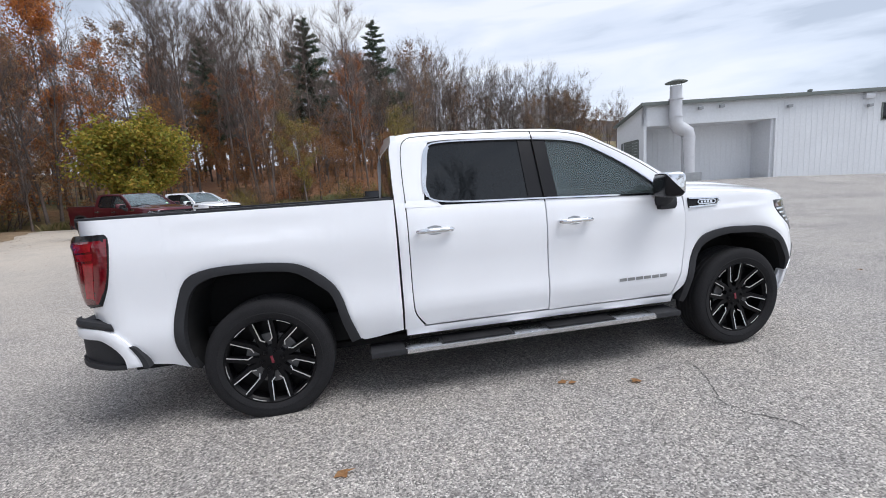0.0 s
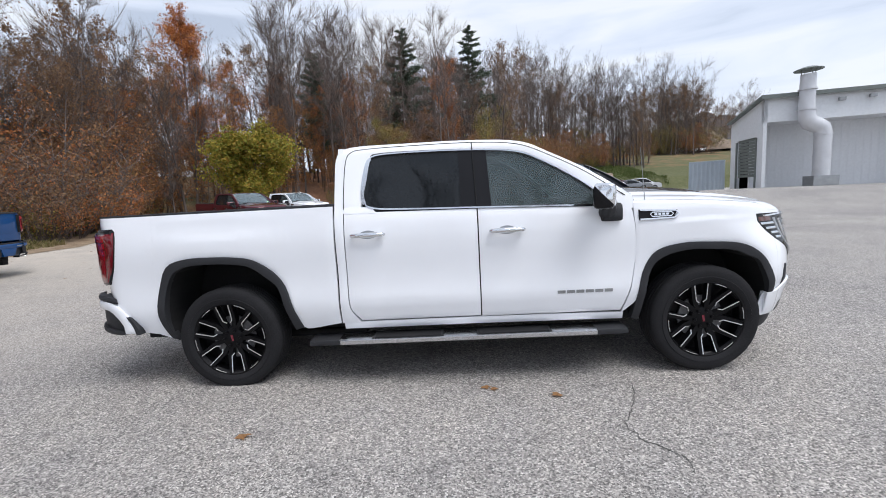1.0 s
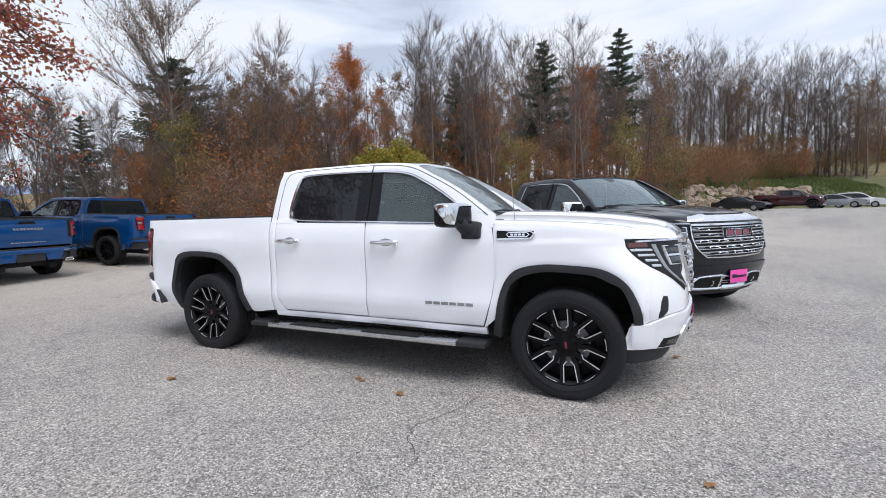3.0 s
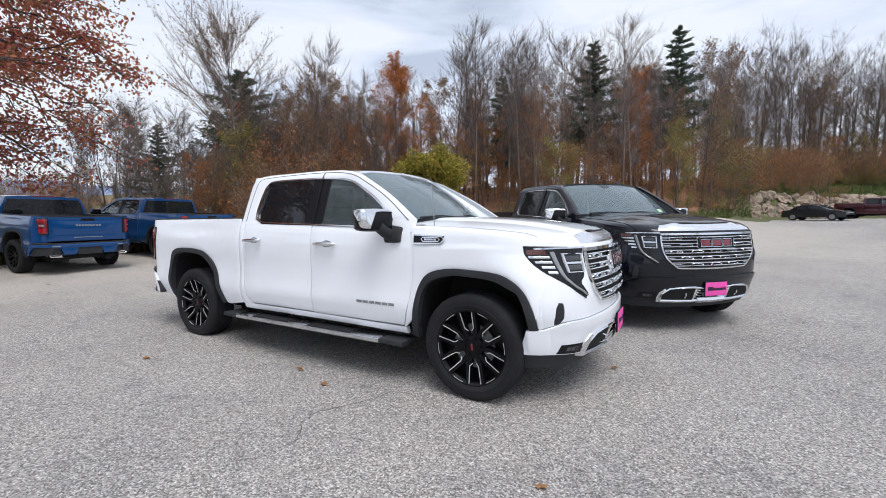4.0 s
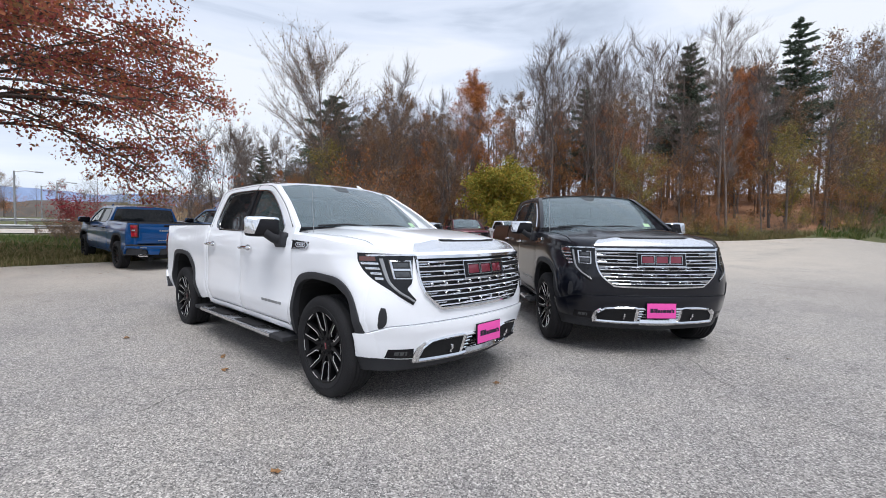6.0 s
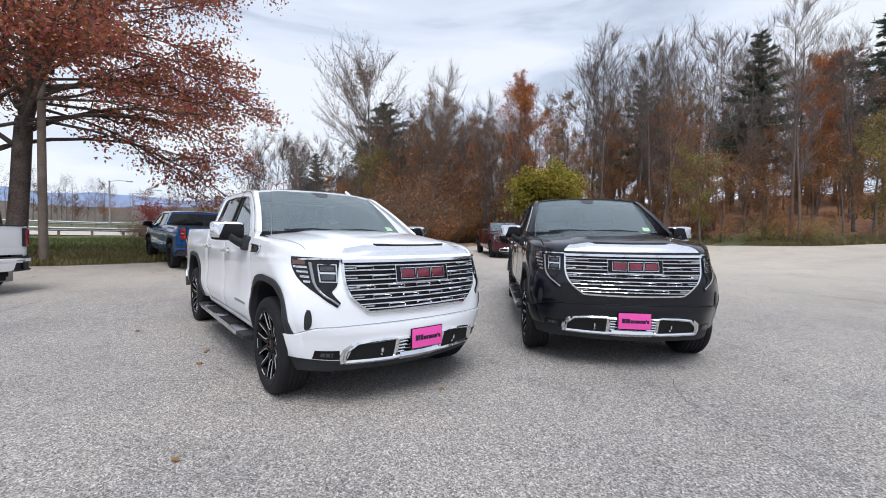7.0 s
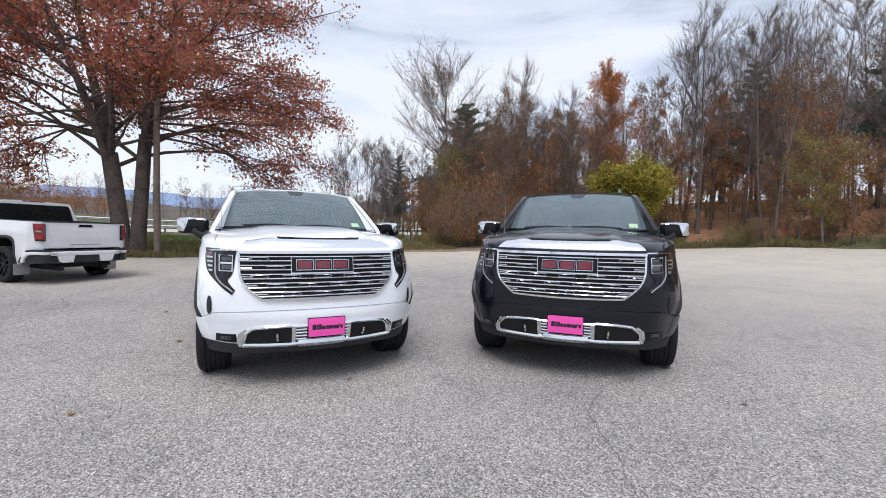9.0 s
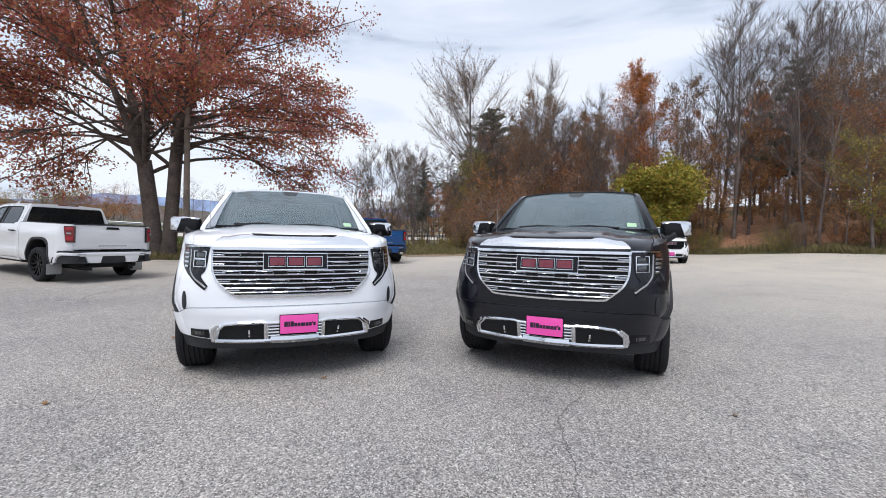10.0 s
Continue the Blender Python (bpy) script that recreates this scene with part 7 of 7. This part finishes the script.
            lathe(bm, [(0.0, -0.05), (0.20, -0.05), (0.22, -0.10), (0.30, -0.11), (0.33, -0.08), (0.33, 0.08), (0.30, 0.11), (0.0, 0.11)], 24, center=(x, s * 0.82, 0.33))
            wh = part("wheel", bm, M["rubber"], c)
            bm = bmesh.new()
            lathe(bm, [(0.0, -s * -0.10), (0.10, -s * -0.105), (0.20, -s * -0.10), (0.20, 0.0)], 16, center=(x, s * 0.82, 0.33))
            part("rim", bm, M["galvanised"], wh)
    return c


def car_pose(x, y, heading):
    return pose(x, y, lot_height(x, y), 0, 0, heading)


small_car(car_pose(15.2, 45.0, -33), "dark", "dark saloon car parked below the rock bank")
small_car(car_pose(25.0, 51.5, -30), "grey", "grey saloon car parked below the bank")
small_car(car_pose(28.2, 55.5, -26), "silver", "silver estate car parked below the bank", "suv")
pickup(ground_pose(18.9, 50.6, -27), "maroon", "dark maroon pickup truck parked below the rock bank", 9, False, "plain", "dark", False, plate=False, tail="short")
for k, (x, y, color) in enumerate(((60.5, 123, "white"), (63.6, 122, "silver"), (67.5, 120.5, "white"), (72, 119.5, "white"))):
    small_car(pose(x, y, land_height(x, y), 0, 0, 170 + 9 * k), color, "pale car on the upper yard beyond the bank", "suv")


def gravel_heap(x, y, width, height):
    bm = bmesh.new()
    bmesh.ops.create_grid(bm, x_segments=28, y_segments=20, size=0.5)
    for v in bm.verts:
        d = math.hypot(v.co.x, v.co.y) * 2
        h = max(0.0, 1 - d) ** 0.8 * height * (1 + 0.35 * noise.noise(v.co * 7))
        v.co = Vector((v.co.x * width, v.co.y * width * 0.8, h - 0.3))
    o = part("gravel_heap", bm, M["rock"], None, "", 30)
    o.matrix_basis = pose(x, y, land_height(x, y))
    tagged(o, "large pale heap of gravel on the upper yard", "gravel heap")


gravel_heap(77, 125, 17, 6.5)


# ---------------------------------------------------------------- rocks, verge, cracks, leaves
def rock_mesh(seed):
    bm = bmesh.new()
    bmesh.ops.create_icosphere(bm, subdivisions=2, radius=0.5)
    for v in bm.verts:
        n = v.co.normalized()
        k = 1 + 0.45 * noise.noise(n * 1.3 + Vector((seed * 7.1, 0, 0))) + 0.18 * noise.noise(n * 3.7 + Vector((0, seed * 3.3, 0)))
        v.co = Vector((n.x * k * 0.62, n.y * k * 0.45, n.z * k * 0.5))
        v.co.z = max(v.co.z, -0.3)
    me = bpy.data.meshes.new("rock")
    bm.to_mesh(me)
    bm.free()
    me.materials.append(M["rock"])
    me.polygons.foreach_set("use_smooth", [True] * len(me.polygons))
    me.set_sharp_from_angle(angle=radians(12))
    return me


def build_rocks():
    rng = random.Random(12)
    kinds = [rock_mesh(k + 1) for k in range(6)]
    for k in range(210):
        f = rng.random()
        x = 10.2 + 16 * f
        tier = rng.random()
        y = lot_far(x) + 0.5 + tier * 2.6
        o = tagged(new("rock", kinds[rng.randrange(6)]), "pale broken rock in the bank behind the cars", "rock", "rocks of the bank")
        s = rng.uniform(0.45, 1.25)
        o.matrix_basis = pose(x, y, land_height(x, y) + 0.10 * s, rng.uniform(-25, 25), rng.uniform(-25, 25), rng.uniform(0, 360))
        o.scale = (s, s, s * rng.uniform(0.8, 1.3))


build_rocks()


def blades(name, spots, height, mat, label, seed, width=0.012):
    """Rough grass as one sheet of single blades."""
    r = random.Random(seed)
    v, f = [], []
    for x, y, h in spots:
        z = land_height(x, y) - 0.03
        a, lean = r.uniform(0, 2 * math.pi), r.uniform(0.1, 0.7)
        hh = height * h * r.uniform(0.5, 1.2)
        dx, dy, w = math.cos(a), math.sin(a), width * r.uniform(0.7, 1.5)
        i = len(v)
        v += [(x - dy * w, y + dx * w, z), (x + dy * w, y - dx * w, z), (x + dx * lean * hh * 0.35 + dy * w * 0.6, y + dy * lean * hh * 0.35 - dx * w * 0.6, z + hh * 0.65), (x + dx * lean * hh, y + dy * lean * hh, z + hh)]
        f += [(i, i + 1, i + 2), (i, i + 2, i + 3)]
    me = bpy.data.meshes.new(name)
    me.from_pydata(v, [], f)
    me.materials.append(mat)
    return tagged(new(name, me), label, "grass", kind="stuff")


def build_verge():
    r = random.Random(31)
    spots = []
    for _ in range(26000):
        y = r.uniform(-12, 10)
        x = lot_left(y) - 0.15 - abs(r.gauss(0, 3.2))
        spots.append((x, y, 0.7 + 0.6 * noise.noise(Vector((x * 0.5, y * 0.5, 1)))))
    blades("verge_grass", spots, 0.34, LEAF["straw"], "dry straw-coloured grass along the lot's edge", 32, 0.014)
    spots = []
    for _ in range(22000):
        x, y = r.uniform(-34, -11.5), r.uniform(-26, 4)
        if x > lot_left(y) - 0.4:
            continue
        spots.append((x, y, 0.6 + 0.5 * noise.noise(Vector((x * 0.3, y * 0.3, 5)))))
    blades("meadow_grass", spots, 0.30, LEAF["grass"], "rough green meadow grass below the road", 33, 0.02)
    spots = []
    for _ in range(26000):
        x = r.uniform(6, 38)
        y = lot_far(x) + 0.6 + r.uniform(0, 1) ** 1.3 * 22
        spots.append((x, y, 0.7 + 0.7 * noise.noise(Vector((x * 0.4, y * 0.4, 9)))))
    blades("bank_grass", spots, 0.5, LEAF["grass"], "long rough grass on the bank behind the rocks", 34, 0.03)
    spots = []
    for _ in range(9000):
        x = r.uniform(-15, 6)
        y = lot_far(x) + 0.1 + abs(r.gauss(0, 1.3))
        k = noise.noise(Vector((x * 0.4, y * 0.4, 9)))
        if k > -0.15:
            spots.append((x, y, 0.6 + 0.8 * k))
    blades("wood_edge_grass", spots, 0.40, LEAF["weeds"], "withered weeds at the foot of the wood", 35, 0.016)


build_verge()


def crack(points, width, seed):
    """An open crack in the asphalt: a wandering dark strip."""
    r = random.Random(seed)
    pts = along(points, 46)
    bm = bmesh.new()
    rows = []
    for i, (x, y) in enumerate(pts):
        x, y = x + r.gauss(0, 0.008), y + r.gauss(0, 0.008)
        q0, q1 = pts[max(i - 1, 0)], pts[min(i + 1, len(pts) - 1)]
        dx, dy = q1[0] - q0[0], q1[1] - q0[1]
        s = math.hypot(dx, dy) or 1
        w = width * r.uniform(0.25, 1.0) * (0.3 if i in (0, len(pts) - 1) else 1)
        z = lot_height(x, y) + 0.004
        rows.append([bm.verts.new((x - dy / s * w, y + dx / s * w, z)), bm.verts.new((x + dy / s * w, y - dx / s * w, z))])
    for a, b in zip(rows, rows[1:]):
        bm.faces.new((a[0], a[1], b[1], b[0]))
    o = part("crack", bm, M["crack"], None, "dark open crack in the asphalt", 0)
    tagged(o, category="crack", kind="structure")


crack([(3.12, -1.05), (3.06, -1.35), (2.92, -1.60), (2.85, -1.72), (2.89, -1.87), (2.98, -1.98), (3.03, -2.07), (3.01, -2.20)], 0.0048, 1)
crack([(5.51, 2.31), (5.76, 2.18), (6.0, 1.79), (6.23, 1.63), (6.43, 1.51), (6.60, 1.44), (6.76, 1.31), (7.05, 1.12)], 0.0034, 3)
crack([(0.9, -0.7), (1.3, -0.95), (1.9, -1.08), (2.5, -1.0)], 0.004, 4)
crack([(1.2, 9.5), (3.8, 10.4), (7.5, 9.8), (12, 11.2)], 0.014, 5)
crack([(-3.2, -3.0), (-1.6, -3.6), (-0.6, -3.3), (0.3, -3.9)], 0.008, 6)


def fallen_leaf(r, x, y, size):
    """A curled lobed leaf lying on the lot: vertices and faces."""
    a, n = r.uniform(0, 2 * math.pi), 9
    z = lot_height(x, y) + 0.006
    v = [(x, y, z + 0.004)]
    for k in range(n):
        b = a + 2 * math.pi * k / n
        q = size * (1.0 if k % 2 == 0 else 0.55) * r.uniform(0.75, 1.15)
        v.append((x + q * math.cos(b), y + q * math.sin(b) * 0.7, z + r.uniform(0.0, 0.35) * size))
    return v, [(0, 1 + k, 1 + (k + 1) % n) for k in range(n)]


def build_leaves():
    r = random.Random(44)
    kinds = [LEAF["orange"], LEAF["brown"], LEAF["rust"]]
    for x, y in ((2.03, -1.17), (2.08, -1.20), (2.52, -1.33), (0.456, -1.75), (4.54, -1.75)):
        v, f = fallen_leaf(r, x, y, r.uniform(0.035, 0.06))
        me = bpy.data.meshes.new("fallen_leaf")
        me.from_pydata(v, [], f)
        me.materials.append(LEAF["tan"])
        tagged(new("fallen_leaf", me), "curled tan leaf lying on the asphalt", "leaf", "fallen leaves on the lot")
    v, f = [], []
    for _ in range(640):
        k = r.random()
        if k < 0.6:
            y = r.uniform(-10, 20)
            x = lot_left(y) + abs(r.gauss(0, 2.2))
        elif k < 0.93:
            x = r.uniform(-15, 10)
            y = lot_far(x) - abs(r.gauss(0, 1.5))
        else:
            x, y = r.uniform(-10, 14), r.uniform(-5, 20)
        a, b = fallen_leaf(r, x, y, r.uniform(0.02, 0.05))
        f += [tuple(i + len(v) for i in t) for t in b]
        v += a
    me = bpy.data.meshes.new("leaf_scatter")
    me.from_pydata(v, [], f)
    me.materials.append(LEAF["brown"])
    tagged(new("leaf_scatter", me), "small brown leaves blown over the lot's edges", "leaves", kind="stuff")
    # a strip of dirt and leaves between lot and thicket
    bm = bmesh.new()
    rows = []
    for k in range(61):
        y = 5.5 + k * 0.25
        x = lot_left(y)
        wob = 0.35 * noise.noise(Vector((0, y * 0.7, 2)))
        row = []
        for j in range(6):
            xx = x - 1.5 + (1.5 + 0.6 + wob) * j / 5
            zz = (land_height(xx, y) if j < 3 else lot_height(xx, y)) + (0.015 if j < 5 else 0.004) + 0.03 * noise.noise(Vector((xx * 2, y * 2, 0))) * (j < 4)
            row.append(bm.verts.new((xx, y, zz + 0.01)))
        rows.append(row)
    for a, b in zip(rows, rows[1:]):
        for j in range(5):
            bm.faces.new((a[j], a[j + 1], b[j + 1], b[j]))
    o = part("dirt_edge", bm, M["dirt"], None, "pale dirt and leaves along the lot's edge", 60)
    tagged(o, category="dirt", kind="structure")


build_leaves()


# ---------------------------------------------------------------- the road, the rail and the hills beyond
def build_road():
    bm = bmesh.new()
    ys = [-160 + 4 * k for k in range(70)]
    rows = []
    for y in ys:
        rows.append([bm.verts.new((x, y, land_height(x, y) + 0.06)) for x in (-38.0, -42.0, -46.0, -50.0)])
    for a, b in zip(rows, rows[1:]):
        for j in range(3):
            bm.faces.new((a[j], a[j + 1], b[j + 1], b[j]))
    tagged(part("road", bm, M["asphalt"], None, "two-lane grey road beyond the meadow", 60), category="road", kind="structure")
    def rail(x, y0, y1):
        g = tagged(new("guard_rail"), "galvanised steel guard rail along the road", "guard rail")
        z = lambda y: land_height(x, y)
        bm = bmesh.new()
        n = int((y1 - y0) / 2)
        for k in range(n):
            a, b = y0 + k * 2, y0 + k * 2 + 2
            prof = ((0.0, 0.45), (0.05, 0.50), (0.05, 0.55), (0.0, 0.60), (0.05, 0.65), (0.05, 0.70), (0.0, 0.76))
            va = [bm.verts.new((x + p, a, z(a) + q)) for p, q in prof]
            vb = [bm.verts.new((x + p, b, z(b) + q)) for p, q in prof]
            for i in range(6):
                bm.faces.new((va[i], va[i + 1], vb[i + 1], vb[i]))
        bmesh.ops.remove_doubles(bm, verts=bm.verts, dist=0.001)
        part("beam", bm, M["galvanised"], g)
        post = bpy.data.meshes.new("post")
        bm = bmesh.new()
        box(bm, -0.16, -0.02, -0.08, 0.08, -0.2, 0.78, 0.01)
        bm.to_mesh(post)
        bm.free()
        post.materials.append(M["wood"])
        for k in range(n):
            o = new("post", post)
            o.parent = g
            o.location = (x, y0 + k * 2 + 1, z(y0 + k * 2 + 1))
    rail(-36.5, -46, 22)
    rail(-52.0, -60, 30)
    # wooden pole behind the oak
    p = tagged(new("utility_pole"), "weathered wooden lamp post beside the oak", "pole")
    z = land_height(-11.3, -3.68)
    p.matrix_basis = pose(-11.3, -3.68, z)
    bm = bmesh.new()
    tube(bm, [(0, 0, -0.3), (0.01, 0, 3), (0.0, 0.02, 6.2)], [0.125, 0.115, 0.10], 10)
    part("post", bm, M["wood"], p)
    bm = bmesh.new()
    box(bm, -0.14, 0.14, -0.10, 0.34, 6.15, 6.36, 0.03)
    tube(bm, [(0, 0, 6.1), (0, 0.05, 6.25)], 0.05, 8)
    part("lamp_box", bm, M["plastic"], p, "dark lamp box on the post's top")
    for x, y, h in ((-52, -1.8, 5.4), (-70, 1.0, 4.6), (-71, 2.6, 5.2)):
        s = tagged(new("street_lamp"), "slim pale street lamp by the road", "street lamp", "street lamps")
        s.matrix_basis = pose(x, y, land_height(x, y))
        bm = bmesh.new()
        tube(bm, [(0, 0, -0.2), (0, 0, h)], [0.10, 0.07], 8)
        part("post", bm, M["galvanised"], s)
        bm = bmesh.new()
        tube(bm, [(0, 0, h - 0.1), (0, 0.8, h + 0.1), (0, 1.6, h + 0.05)], 0.05, 6)
        box(bm, -0.12, 0.12, 1.5, 2.1, h - 0.02, h + 0.10, 0.03)
        part("lamp_head", bm, M["galvanised"], s)


build_road()


def ridge(name, dist, az0, az1, base, heights, mat, label, seed, n=160):
    """A far ridge line of hills."""
    bm = bmesh.new()
    rows = []
    for k in range(n + 1):
        f = k / n
        a = radians(az0 + (az1 - az0) * f)
        h = heights[0] + (heights[1] - heights[0]) * (0.5 + 0.5 * noise.fractal(Vector((f * 9, seed, 0)), 1.0, 2.2, 5) * 1.4)
        h += 0.05 * heights[1] * noise.noise(Vector((f * 180, seed, 4))) if dist < 1000 else 0
        h *= math.sin(math.pi * min(1, max(0, 0.06 + 0.88 * f))) ** 0.4
        x, y = dist * math.cos(a), dist * math.sin(a)
        rows.append([bm.verts.new((x, y, base)), bm.verts.new((x * 1.02, y * 1.02, base + h * 0.6)), bm.verts.new((x * 1.06, y * 1.06, base + h)), bm.verts.new((x * 1.3, y * 1.3, base))])
    for a, b in zip(rows, rows[1:]):
        for j in range(3):
            bm.faces.new((a[j], a[j + 1], b[j + 1], b[j]))
    tagged(part(name, bm, mat, None, label, 60), category="hills", kind="structure")


# Far hills glow faintly by emission, in place of light through distant air.
def far_glow_material(name, color, strength):
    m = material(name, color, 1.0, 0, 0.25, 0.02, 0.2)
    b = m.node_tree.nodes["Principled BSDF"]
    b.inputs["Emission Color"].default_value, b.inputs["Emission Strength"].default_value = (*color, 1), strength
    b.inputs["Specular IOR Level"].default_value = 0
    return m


# The mountains' blue is aerial haze put into the colour.
M["far_blue"] = far_glow_material("haze_blue_hills", (0.15, 0.195, 0.30), 0.75)
M["far_wood"] = far_glow_material("distant_brown_woods", (0.095, 0.085, 0.078), 0.45)
M["far_dark"] = far_glow_material("distant_dark_hill", (0.10, 0.09, 0.09), 0.35)
ridge("backdrop_mountains", 1900, 128, 232, -10, (124, 170), M["far_blue"], "mountains on the horizon, tinted haze blue and faintly glowing", 186.667)
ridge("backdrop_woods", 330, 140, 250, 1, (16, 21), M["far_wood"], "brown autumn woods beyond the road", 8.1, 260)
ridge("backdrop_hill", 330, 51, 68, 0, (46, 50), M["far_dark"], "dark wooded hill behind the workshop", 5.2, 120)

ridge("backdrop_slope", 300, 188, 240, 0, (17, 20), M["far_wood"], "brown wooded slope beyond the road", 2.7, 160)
